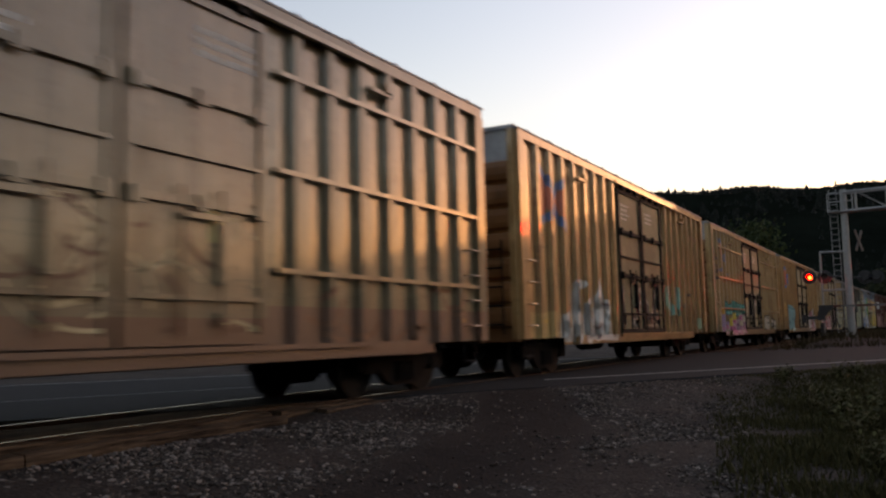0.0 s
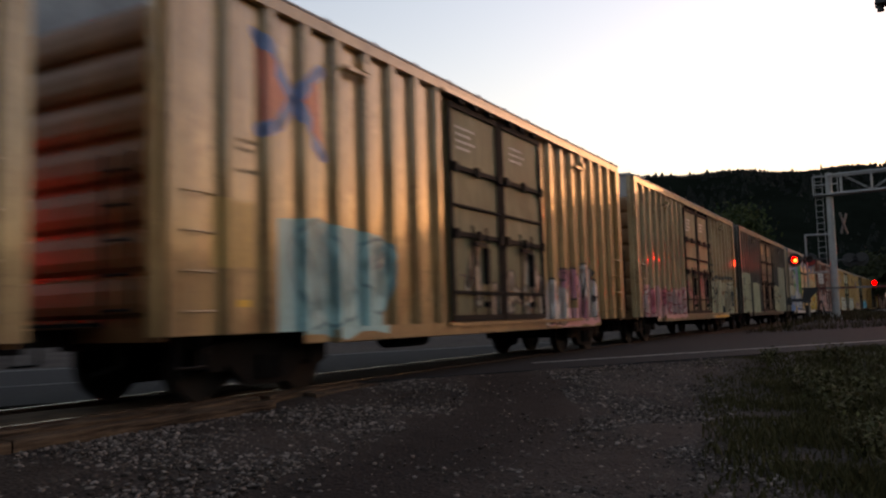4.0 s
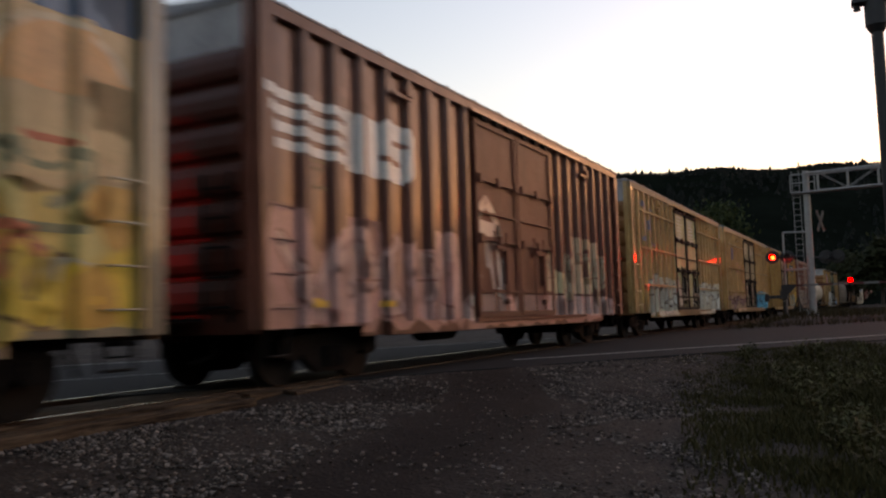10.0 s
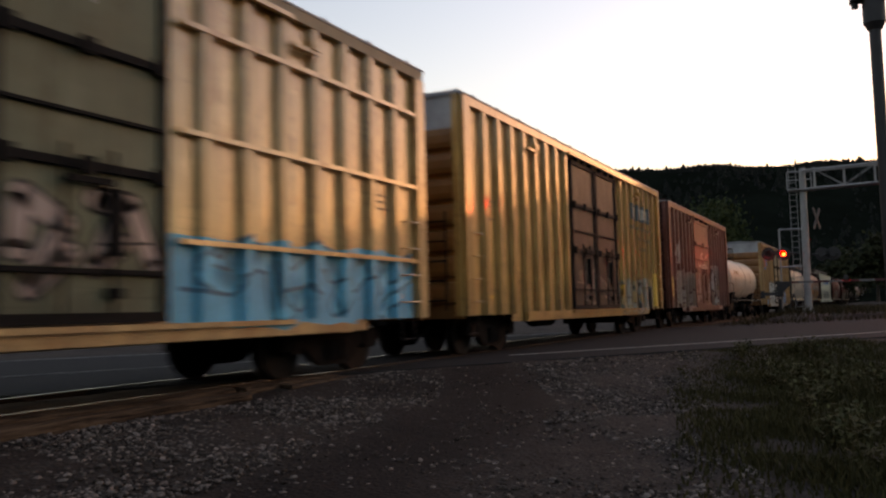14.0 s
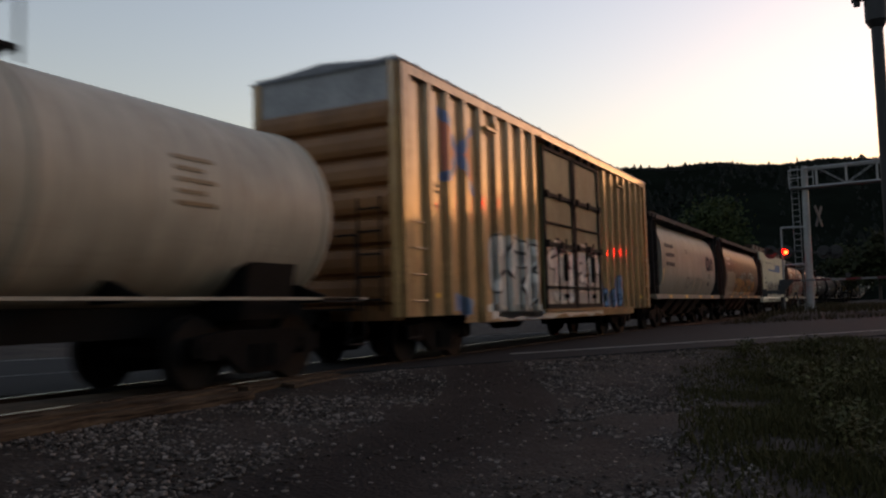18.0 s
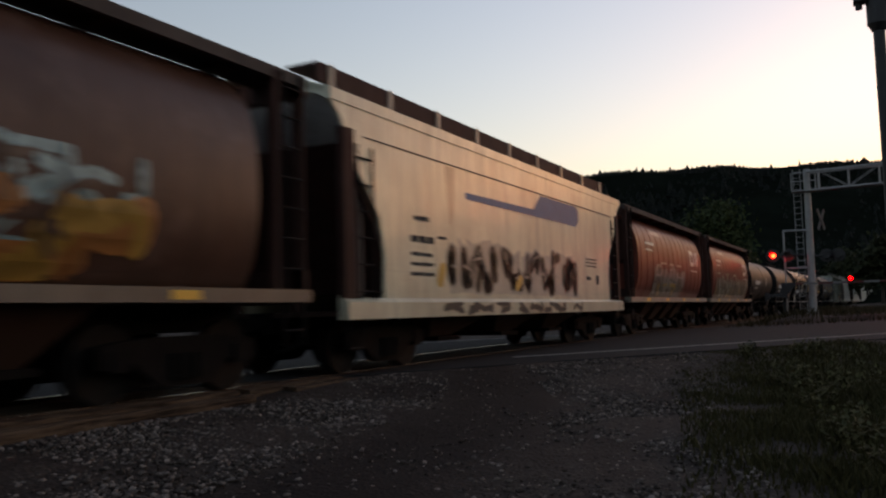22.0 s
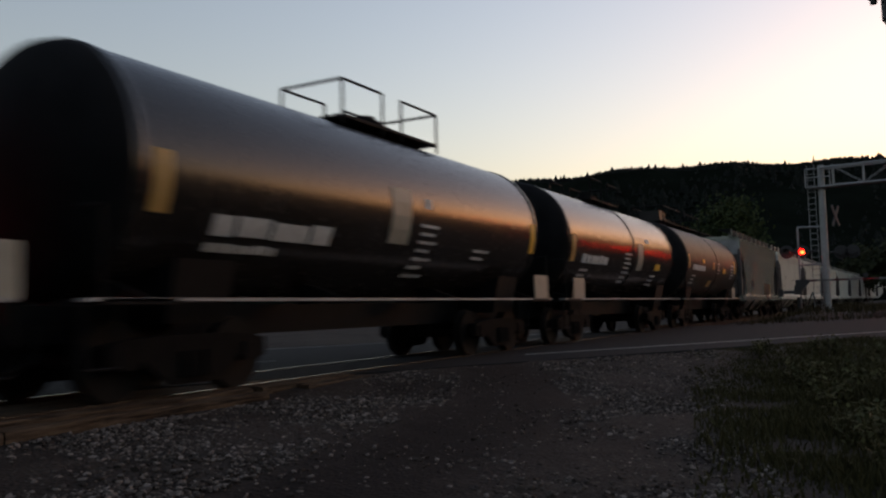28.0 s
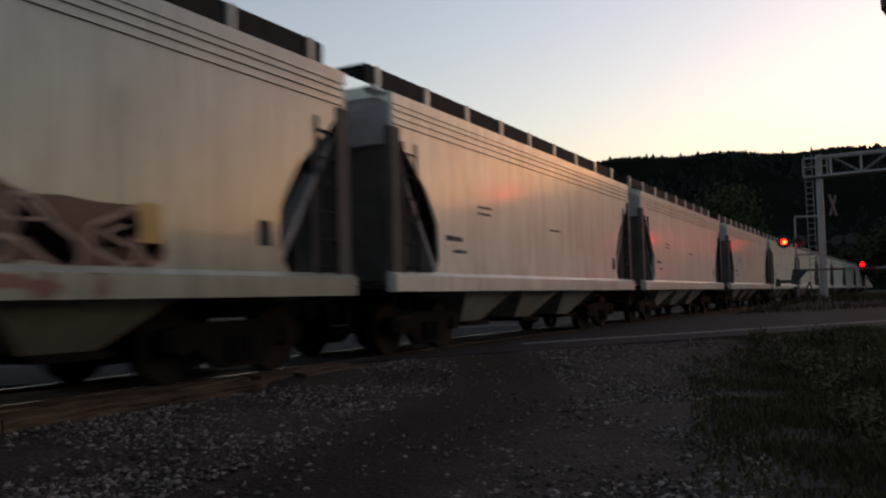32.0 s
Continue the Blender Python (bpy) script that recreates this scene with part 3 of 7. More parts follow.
def round_hopper(front, L, material, endmat, label, top=3.95, sill=1.0, sillmat=None, ribs=0, marks=None):
    """Covered hopper with rounded sides, end posts, overhanging walkway and slanted chutes."""
    car = begin("covered_hopper", front, L, label)
    seg = 19
    prof = []
    for k in range(seg):
        a = math.radians(-56 + 140 * k / (seg - 1))
        sn = math.sin(a)
        prof.append((1.5 * math.cos(a) ** 0.55, 2.35 + math.copysign(abs(sn) ** 0.8, sn) * (top - 0.02 - 2.35 if sn > 0 else 1.5)))
    full = prof + [(-x, z) for x, z in prof[::-1]]
    body = part("body", Shape().prism(full, 1.05, L - 1.05, "y", True), material, car)
    for i in range(ribs):
        y = 1.5 + i * (L - 3.0) / (ribs - 1)
        pr = [(x * 1.006, z) for x, z in prof[3:]]
        inn = [(x * 0.985, z) for x, z in prof[3:]]
        part("side_rib", Shape().loft([[(x, y - 0.12, z) for x, z in pr + inn[::-1]], [(x * 1.012, y, z) for x, z in pr + inn[::-1]], [(x, y + 0.12, z) for x, z in pr + inn[::-1]]]), material, body)
    cuts = [1.1, L - 1.1]
    for i in range(ribs):
        y = 1.5 + i * (L - 3.0) / (ribs - 1)
        cuts += [y - 0.12, y, y + 0.12]
    cuts.sort()
    for ya, yb in zip(cuts[:-1], cuts[1:]):
        def bulge(y):
            d = min([abs(y - 1.5 - i * (L - 3.0) / (ribs - 1)) for i in range(ribs)] + [9.0])
            return 1.007 + 0.012 * max(0.0, 1 - d / 0.12)
        for k in range(10):
            za, zb = 1.15 + 0.25 * k, 1.4 + 0.25 * k
            q = (hopper_x(za, top) * bulge(ya), hopper_x(zb, top) * bulge(ya), hopper_x(za, top) * bulge(yb), hopper_x(zb, top) * bulge(yb))
            skin(car, ya, yb, za, zb, lambda y, z, q=q, ya=ya, yb=yb, za=za: (q[0] + (q[1] - q[0]) * (z - za) / 0.25) * (yb - y) / (yb - ya) + (q[2] + (q[3] - q[2]) * (z - za) / 0.25) * (y - ya) / (yb - ya) + 0.006)
    part("roof_hatch", Shape().box(-0.3, 0.3, 1.6, L - 1.6, top - 0.25, top - 0.02), endmat, car)
    for sx in (-1, 1):
        part("side_sill", Shape().box(min(sx * 1.3, sx * 1.5), max(sx * 1.3, sx * 1.5), 0.05, L - 0.05, sill + 0.04, sill + 0.2), sillmat or material, car)
        for q in (0.16, 0.38, 0.6, 0.82):
            part("reflector", Shape().box(min(sx * 1.5, sx * 1.506), max(sx * 1.5, sx * 1.506), L * q, L * q + 0.4, sill + 0.07, sill + 0.17), YELLOWPAINT, car)
        part("walkway", Shape().box(min(sx * 0.62, sx * 1.42), max(sx * 0.62, sx * 1.42), 0.0, L, top + 0.0, top + 0.05).box(min(sx * 1.36, sx * 1.42), max(sx * 1.36, sx * 1.42), 0.0, L, top - 0.1, top + 0.0), WALKSTEEL, car)
        for k in range(7):
            y = 1.2 + k * (L - 2.4) / 6
            part("walkway_bracket", Shape().prism([(sx * 0.6, top - 0.25), (sx * 1.38, top - 0.04), (sx * 1.38, top), (sx * 0.6, top)], y, y + 0.06), material, car)
        for y in (0.1, 0.62, L - 0.12, L - 0.62):
            part("end_post", Shape().box(min(sx * 1.3, sx * 1.43), max(sx * 1.3, sx * 1.43), y - 0.05, y + 0.05, sill + 0.2, top + 0.0), endmat, car)
        for y in (0.36, L - 0.36):
            ladder(car, sx * 1.46, y, sill - 0.5, top, 0.4, "y", 9)
    for y, s in ((1.05, -1), (L - 1.05, 1)):
        part("slope_sheet", Shape().prism([(y - s * 0.02, top - 0.3), (y + s * 0.12, top - 0.3), (y + s * 0.12, 2.4), (y - s * 0.9, 1.2), (y - s * 1.1, 1.2)], -1.25, 1.25, "x"), endmat, car)
        for za, zb in ((sill + 0.2, sill + 0.45), (top - 0.25, top)):
            part("end_beam", Shape().box(-1.45, 1.45, min(y + s * 0.88, y + s * 1.0), max(y + s * 0.88, y + s * 1.0), za, zb), endmat, car)
        part("shear_plate", Shape().box(-1.4, 1.4, min(y, y + s * 1.0), max(y, y + s * 1.0), sill + 0.02, sill + 0.1), endmat, car)
    n = 4
    for k in range(n):
        a = 2.9 + k * (L - 5.8) / n
        b = a + (L - 5.8) / n
        m = (a + b) / 2
        part("chute", Shape().loft([[(-1.25, a + 0.1, sill + 0.1), (1.25, a + 0.1, sill + 0.1), (1.25, b - 0.1, sill + 0.1), (-1.25, b - 0.1, sill + 0.1)],
                                    [(-0.7, m - 0.3, 0.42), (0.7, m - 0.3, 0.42), (0.7, m + 0.3, 0.42), (-0.7, m + 0.3, 0.42)]], False), endmat, car)
        part("gate", Shape().box(-0.9, 0.9, m - 0.36, m + 0.36, 0.36, 0.44), TRUCKSTEEL, car)
    part("centre_sill", Shape().box(-0.25, 0.25, 0.1, L - 0.1, 0.7, sill + 0.05), BLACKSTEEL, car)
    running_gear(car, L, 1.8)
    if marks:
        marks(car, 1.5)
    return car


WALKSTEEL = simple("dusty_steel_walkway", (0.085, 0.068, 0.06), 0.8, 0, 0.35, 3, 0.2, 0.12)
DUSKPOST = simple("dark_grey_post", (0.085, 0.076, 0.072), 0.7, 0, 0.3, 2, 0.0, 0.15)
# pale hopper ends turned from the glow: their shade is put into this grey
GREYEND = simple("shaded_grey_end", (0.28, 0.265, 0.255), 0.7, 0, 0.3, 2, 0.0, 0.15)


def flat_hopper(front, L, material, darkmat, label, top=4.12, sill=0.95, beads=True, marks=None, walkmat=None, endmat=None, shoulder=False):
    """Covered hopper with tall flat sides cut back at the ends, a flared sill and a fenced roof walk."""
    car = begin("covered_hopper", front, L, label)
    X = 1.46
    inset = -0.25 if shoulder else 0.1
    for sx in (-1, 1):
        # side sheet, cut away over the trucks
        prof = [(0.12, top - 0.25), (0.12, 3.5), (0.45, 3.2), (1.15, 2.6), (1.5, 2.05), (1.52, 1.5), (1.3, sill + 0.22), (L - 1.3, sill + 0.22), (L - 1.52, 1.5), (L - 1.5, 2.05), (L - 1.15, 2.6), (L - 0.45, 3.2), (L - 0.12, 3.5), (L - 0.12, top - 0.25)]
        if shoulder:
            half = [(-0.25, top - 0.25), (0.02, 3.62), (0.22, 3.28), (0.3, 3.08), (1.0, 2.3), (1.12, 1.8), (1.1, sill + 0.22)]
            prof = half + [(L - a, b) for a, b in half[::-1]]
        part("side_sheet", Shape().prism(prof, sx * (X - 0.05), sx * X, "x"), material, car)
        if sx > 0:
            skin(car, 0.9, L - 0.9, sill + 0.31, top - 0.62, lambda y, z: X + 0.002)
            skin(car, 0.1, L - 0.1, sill + 0.01, sill + 0.24, lambda y, z: X + 0.092)
        part("side_sill", Shape().prism([(sx * (X - 0.08), sill), (sx * (X + 0.09), sill), (sx * (X + 0.09), sill + 0.24), (sx * X, sill + 0.3), (sx * (X - 0.08), sill + 0.3)], 0.02, L - 0.02), material, car)
        part("eave", Shape().prism([(sx * (X - 0.04), top - 0.27), (sx * (X + 0.02), top - 0.27), (sx * (X + 0.02), top - 0.1), (sx * 1.0, top + 0.06), (sx * 0.95, top)], inset, L - inset), material, car)
        if beads:
            for z in (top - 0.36, top - 0.47, top - 0.58):
                part("bead", Shape().box(min(sx * X, sx * (X + 0.025)), max(sx * X, sx * (X + 0.025)), 0.14, L - 0.14, z, z + 0.035), material, car)
        part("walkway", Shape().box(min(sx * 0.5, sx * 1.05), max(sx * 0.5, sx * 1.05), 0.05, L - 0.05, top + 0.36, top + 0.4).box(min(sx * 1.03, sx * 1.06), max(sx * 1.03, sx * 1.06), 0.05, L - 0.05, top + 0.12, top + 0.38), darkmat, car)
        for k in range(9):
            y = 0.3 + k * (L - 0.7) / 8
            part("walkway_bracket", Shape().prism([(sx * 0.9, top), (sx * 1.1, top - 0.02), (sx * 1.1, top + 0.4), (sx * 1.02, top + 0.4)], y, y + 0.09), walkmat or material, car)
        for y in (0.12, L - 0.12):
            in_ = 1 if y < 2 else -1
            part("end_post", Shape().box(min(sx * (X - 0.1), sx * (X + 0.02)), max(sx * (X - 0.1), sx * (X + 0.02)), min(y - 0.07 * in_, y + 0.2 * in_), max(y - 0.07 * in_, y + 0.2 * in_), sill + 0.2, 3.5), endmat or DUSKPOST, car)
            part("end_post", Shape().box(min(sx * (X - 0.2), sx * (X - 0.12)), max(sx * (X - 0.2), sx * (X - 0.12)), y + 0.5 * in_ - 0.09, y + 0.5 * in_ + 0.09, sill + 0.2, 3.2), DUSKPOST, car)
            ladder(car, sx * (X + 0.03), y + (0.45 if y < 2 else -0.45), sill + 0.2, 3.3, 0.4, "y", 6)
            part("stirrup", Shape().path([(sx * X, y - 0.0, sill), (sx * X, y, sill - 0.4), (sx * X, y + (0.4 if y < 2 else -0.4), sill - 0.4), (sx * X, y + (0.4 if y < 2 else -0.4), sill)], 0.018, 5), BLACKSTEEL, car)
    part("roof", Shape().prism([(-X, top - 0.14), (X, top - 0.14), (1.0, top + 0.05), (-1.0, top + 0.05)], inset, L - inset), material, car)
    for k in range(5):
        y = 1.0 + k * (L - 2.9) / 4
        part("roof_hatch", Shape().box(-0.3, 0.3, y, y + 0.9, top + 0.05, top + 0.16, 0.03), darkmat, car)
    for y, s in ((0.12, 1), (L - 0.12, -1)):
        if shoulder:
            part("upper_end", Shape().prism([(y + s * 0.1, 3.25), (y + s * 0.16, 3.25), (y - s * 0.28, top - 0.15), (y - s * 0.34, top - 0.15)], -X + 0.05, X - 0.05, "x"), GREYEND, car)
        else:
            part("upper_end", Shape().box(-X + 0.05, X - 0.05, min(y, y + s * 0.04), max(y, y + s * 0.04), 3.25, top - 0.15), endmat or GREYEND, car)
        part("slope_sheet", Shape().prism([(y + s * 0.03, 3.3), (y + s * 0.09, 3.3), (y + s * 1.5, 1.2), (y + s * 1.4, 1.2)], -X + 0.06, X - 0.06, "x"), endmat or GREYEND, car)
        part("shear_plate", Shape().box(-1.4, 1.4, min(y, y + s * 1.4), max(y, y + s * 1.4), sill + 0.05, sill + 0.12), darkmat, car)
        for x in (-0.55, 0.55):
            part("end_strut", Shape().box(x - 0.06, x + 0.06, min(y, y + s * 0.1), max(y, y + s * 0.1), sill + 0.1, 3.3), darkmat, car)
    n = 3
    for k in range(n):
        a = 2.7 + k * (L - 5.4) / n
        b = a + (L - 5.4) / n
        m = (a + b) / 2
        part("chute", Shape().loft([[(-1.35, a + 0.05, sill + 0.15), (1.35, a + 0.05, sill + 0.15), (1.35, b - 0.05, sill + 0.15), (-1.35, b - 0.05, sill + 0.15)],
                                    [(-0.75, m - 0.4, 0.42), (0.75, m - 0.4, 0.42), (0.75, m + 0.4, 0.42), (-0.75, m + 0.4, 0.42)]], False), darkmat if shoulder else material, car)
        part("gate", Shape().box(-0.95, 0.95, m - 0.45, m + 0.45, 0.36, 0.44), TRUCKSTEEL, car)
    part("centre_sill", Shape().box(-0.25, 0.25, 0.1, L - 0.1, 0.7, sill + 0.05), BLACKSTEEL, car)
    running_gear(car, L, 1.8)
    if marks:
        marks(car, X)
    return car



# ================= sprayed paint on the car sides =================
SKINS = {}      # car name -> strips (y0, y1, z0, z1, x(y, z)) of its side


def skin(car, y0, y1, z0, z1, fn):
    SKINS.setdefault(car.name, []).append((y0, y1, z0, z1, fn))


def clip(poly, axis, limit, keep_above):
    out = []
    for i, p in enumerate(poly):
        q = poly[i - 1]
        a = p[axis] >= limit if keep_above else p[axis] <= limit
        b = q[axis] >= limit if keep_above else q[axis] <= limit
        if a != b:
            k = (limit - q[axis]) / (p[axis] - q[axis])
            out.append((q[0] + (p[0] - q[0]) * k, q[1] + (p[1] - q[1]) * k))
        if a:
            out.append(p)
    return out


def lay(car, polys, material, lift, name="graffiti", label=""):
    """Lays convex (y, z) patches of paint on the side of a car."""
    v, f = [], []
    for poly in polys:
        ya, yb = min(p[0] for p in poly), max(p[0] for p in poly)
        za, zb = min(p[1] for p in poly), max(p[1] for p in poly)
        for y0, y1, z0, z1, fn in SKINS[car.name]:
            if yb <= y0 or ya >= y1 or zb <= z0 or za >= z1:
                continue
            q = poly
            for axis, lim, up in ((0, y0, True), (0, y1, False), (1, z0, True), (1, z1, False)):
                if len(q) >= 3:
                    q = clip(q, axis, lim, up)
            if len(q) < 3:
                continue
            n = len(v)
            v += [(fn(y, z) + lift, y, z) for y, z in q]
            f.append(tuple(range(n, n + len(q))))
    if not f:
        return None
    me = bpy.data.meshes.new(name)
    me.from_pydata(v, [], f)
    me.materials.append(material)
    ob = tagged(new(name, me), kind="stuff") if len(f) > 1 else new(name, me)
    ob.parent = car
    if label:
        tagged(ob, label)
    return ob


def stroke(pts, w, taper=1.0):
    """A thick line through (y, z) points, as convex patches with round joints."""
    out = []
    for i, p in enumerate(pts):
        r = w / 2 * (taper if i in (0, len(pts) - 1) else 1.0)
        out.append([(p[0] + r * math.cos(math.pi / 4 * k), p[1] + r * math.sin(math.pi / 4 * k)) for k in range(8)])
    for p, q in zip(pts[:-1], pts[1:]):
        d = math.hypot(q[0] - p[0], q[1] - p[1]) or 1.0
        ny, nz = -(q[1] - p[1]) / d * w / 2, (q[0] - p[0]) / d * w / 2
        out.append([(p[0] + ny, p[1] + nz), (q[0] + ny, q[1] + nz), (q[0] - ny, q[1] - nz), (p[0] - ny, p[1] - nz)])
    return out


SPRAY = {}


def spray_mat(col, rough=0.38):
    key = tuple(round(c, 3) for c in col) + (rough,)
    if key not in SPRAY:
        SPRAY[key] = simple("spray_paint", col, rough, 0, 0.28, 1.6, 0.0, 0.5 if max(col) > 0.2 else 0.25)
        b = SPRAY[key].node_tree.nodes["Principled BSDF"]
        b.inputs["Coat Weight"].default_value = 0.15
        b.inputs["Coat Roughness"].default_value = 0.2
    return SPRAY[key]


def scrawl(car, y0, y1, z0, z1, n, fill, line=None, seed=1, w=0.3, second=None, lines=0.6, halo=None):
    """A run of n unreadable bulging shapes: soft halo, dark edge, filled strokes, thin inner lines."""
    rnd = random.Random(seed)
    cw = (y1 - y0) / n
    edge, body, body2, fine = [], [], [], []
    for i in range(n):
        a, b = y0 + i * cw, y0 + (i + 1) * cw
        w2 = min(w, cw * 0.55) * rnd.uniform(0.85, 1.15)
        lo, hi = z0 + w2 / 2 + rnd.uniform(0, 0.12) * (z1 - z0), z1 - w2 / 2 - rnd.uniform(0, 0.22) * (z1 - z0)
        m = (lo + hi) / 2 + rnd.uniform(-0.1, 0.1)
        l, r = a + w2 * 0.4, b - w2 * 0.4
        c = (l + r) / 2
        gy = [l - 0.12 * cw, c, r + 0.12 * cw]
        gz = [lo, lo + (hi - lo) * 0.35, lo + (hi - lo) * 0.7, hi]
        pts, at = [], (rnd.randrange(3), rnd.randrange(4))
        for _k in range(rnd.randrange(5, 8)):
            pts.append((gy[at[0]] + rnd.uniform(-0.09, 0.09), gz[at[1]] + rnd.uniform(-0.09, 0.09)))
            at = (min(max(at[0] + rnd.choice((-1, 0, 1)), 0), 2), min(max(at[1] + rnd.choice((-2, -1, 1, 2)), 0), 3))
        edge += stroke(pts, w2 + 0.09)
        (body2 if second and rnd.random() < 0.45 else body).extend(stroke(pts, w2))
        if rnd.random() < lines:
            fine += stroke([(y + 0.03, z + 0.04) for y, z in pts[:3]], w2 * 0.16)
        if rnd.random() < lines * 0.5:
            fine += stroke([(l, m), (r, m + rnd.uniform(-0.1, 0.1))], w2 * 0.2)
    if halo:
        h = []
        k = max(4, int((y1 - y0) / 0.35))
        for i in range(k):
            ya, yb = y0 + (y1 - y0) * i / k, y0 + (y1 - y0) * (i + 1) / k
            h.append([(ya, z0 - rnd.uniform(0, 0.04)), (yb, z0 - rnd.uniform(0, 0.08)), (yb, z1 + rnd.uniform(-0.25, 0.03)), (ya, z1 + rnd.uniform(-0.25, 0.03))])
        lay(car, h, spray_mat(halo), 0.002)
    if line:
        lay(car, edge, spray_mat(line), 0.004)
    lay(car, body, spray_mat(fill), 0.006)
    if body2:
        lay(car, body2, spray_mat(second), 0.006)
    if line and fine:
        lay(car, fine, spray_mat(line), 0.008)


def swirls(car, y0, y1, z0, z1, n, col, seed, w, lift):
    """Loose curling strokes of one colour."""
    rnd = random.Random(seed)
    out = []
    for _ in range(n):
        y, z, a = rnd.uniform(y0, y1), rnd.uniform(z0, z1), rnd.uniform(0, 6.28)
        turn, pts = rnd.choice((-1, 1)) * rnd.uniform(0.25, 0.7), []
        for _k in range(rnd.randrange(4, 8)):
            pts.append((min(max(y, y0), y1), min(max(z, z0 + w / 2), z1 - w / 2)))
            y, z = y + 0.24 * math.cos(a), z + 0.2 * math.sin(a)
            a += turn
        out += stroke(pts, w * rnd.uniform(0.7, 1.2), 0.6)
    lay(car, out, spray_mat(col), lift)


def patches(car, y0, y1, z0, z1, cols, n, size, seed, lift=0.003):
    """Overlapping irregular patches of several colours."""
    rnd = random.Random(seed)
    for j, col in enumerate(cols):
        ps = []
        for i in range(n):
            y, z = rnd.uniform(y0, y1), rnd.uniform(z0, z1)
            ry, rz = size * rnd.uniform(0.5, 1.2), size * rnd.uniform(0.6, 1.7)
            k0 = rnd.uniform(0, 6.28)
            poly = []
            for k in range(9):
                a = k0 + k * 2 * math.pi / 9
                poly.append((min(max(y + ry * math.cos(a), y0), y1), min(max(z + rz * math.sin(a), z0), z1)))
            ps.append(poly)
        lay(car, ps, spray_mat(col), lift + 0.001 * j)


def block(car, y0, y1, z0, z1, col, lift=0.002, ragged=0.06, seed=3):
    """A rolled-on repaint block with a slightly uneven edge."""
    rnd = random.Random(seed)
    k = max(3, int((y1 - y0) / 0.3))
    ps = []
    a, b = z0, z1
    for i in range(k):
        a2, b2 = z0 + rnd.uniform(-ragged, ragged), z1 + rnd.uniform(-ragged, ragged)
        ps.append([(y0 + (y1 - y0) * i / k, a), (y0 + (y1 - y0) * (i + 1) / k, a2), (y0 + (y1 - y0) * (i + 1) / k, b2), (y0 + (y1 - y0) * i / k, b)])
        a, b = a2, b2
    lay(car, ps, spray_mat(col), lift)


def rect(y, z, l, h):
    return [(y, z), (y + l, z), (y + l, z + h), (y, z + h)]


def words(y, z, l, h):
    """Breaks one long bar into bars as long as words."""
    if l < 0.4 or l < 4 * h:
        return [(y, z, l, h)]
    rnd = random.Random(int(y * 131 + z * 977 + l * 53))
    out, at = [], 0.0
    while at < l - 0.04:
        w = min(max(h, 0.07) * rnd.uniform(1.0, 3.0), l - at)
        out.append((y + at, z + rnd.uniform(-0.04, 0.04) * h, w, h * rnd.uniform(0.85, 1.0)))
        at += w + max(h * 0.3, 0.03)
    return out


def lettering(car, rows, material, lift=0.005):
    """Unreadable lines of lettering as plain bars (y, z, length, height)."""
    for r in rows:
        lay(car, [rect(*q) for q in words(*r)], material, lift, "lettering_bar")

# ================= ground =================
ROAD_U = Vector((0.503, 0.864))
ROAD_A = Vector((-5.6, 15.3))
ROAD_N = Vector((-0.864, 0.503))


def smooth(a, b, v):
    t = np.clip((v - a) / (b - a), 0, 1)
    return t * t * (3 - 2 * t)


def ground_z(x, y):
    """Height of the ground sheet."""
    x, y = np.asarray(x, float), np.asarray(y, float)
    b = np.where(y > 20, 0.000257 * (np.minimum(y, 150) - 20) ** 2, 0.0)
    d = np.abs(x - TRACK_X - b)
    near = x > TRACK_X + b
    bed = np.where(near, -0.15 - 0.24 * smooth(1.6, 6.5, d), -0.2 - 0.35 * smooth(2.2, 6.0, d))
    bank = 0.5 * smooth(24, 46, y) * smooth(2.2, 4.5, d) * near
    z = bed + np.where(near, bank * 1.25, 0.0)
    s = (x - ROAD_A.x) * ROAD_N.x + (y - ROAD_A.y) * ROAD_N.y
    z = np.where(near & (s > -6.0) & (s < 9), np.maximum(z, -0.03 - 0.36 * smooth(1.6, 5.6, -s)), z)
    under = (s > -1.5) & (s < 10.1) & (d < 30)
    z = np.where(under, np.minimum(z, -0.06), z)
    z = z + 0.35 * smooth(60, 120, np.hypot(x, y))
    return z


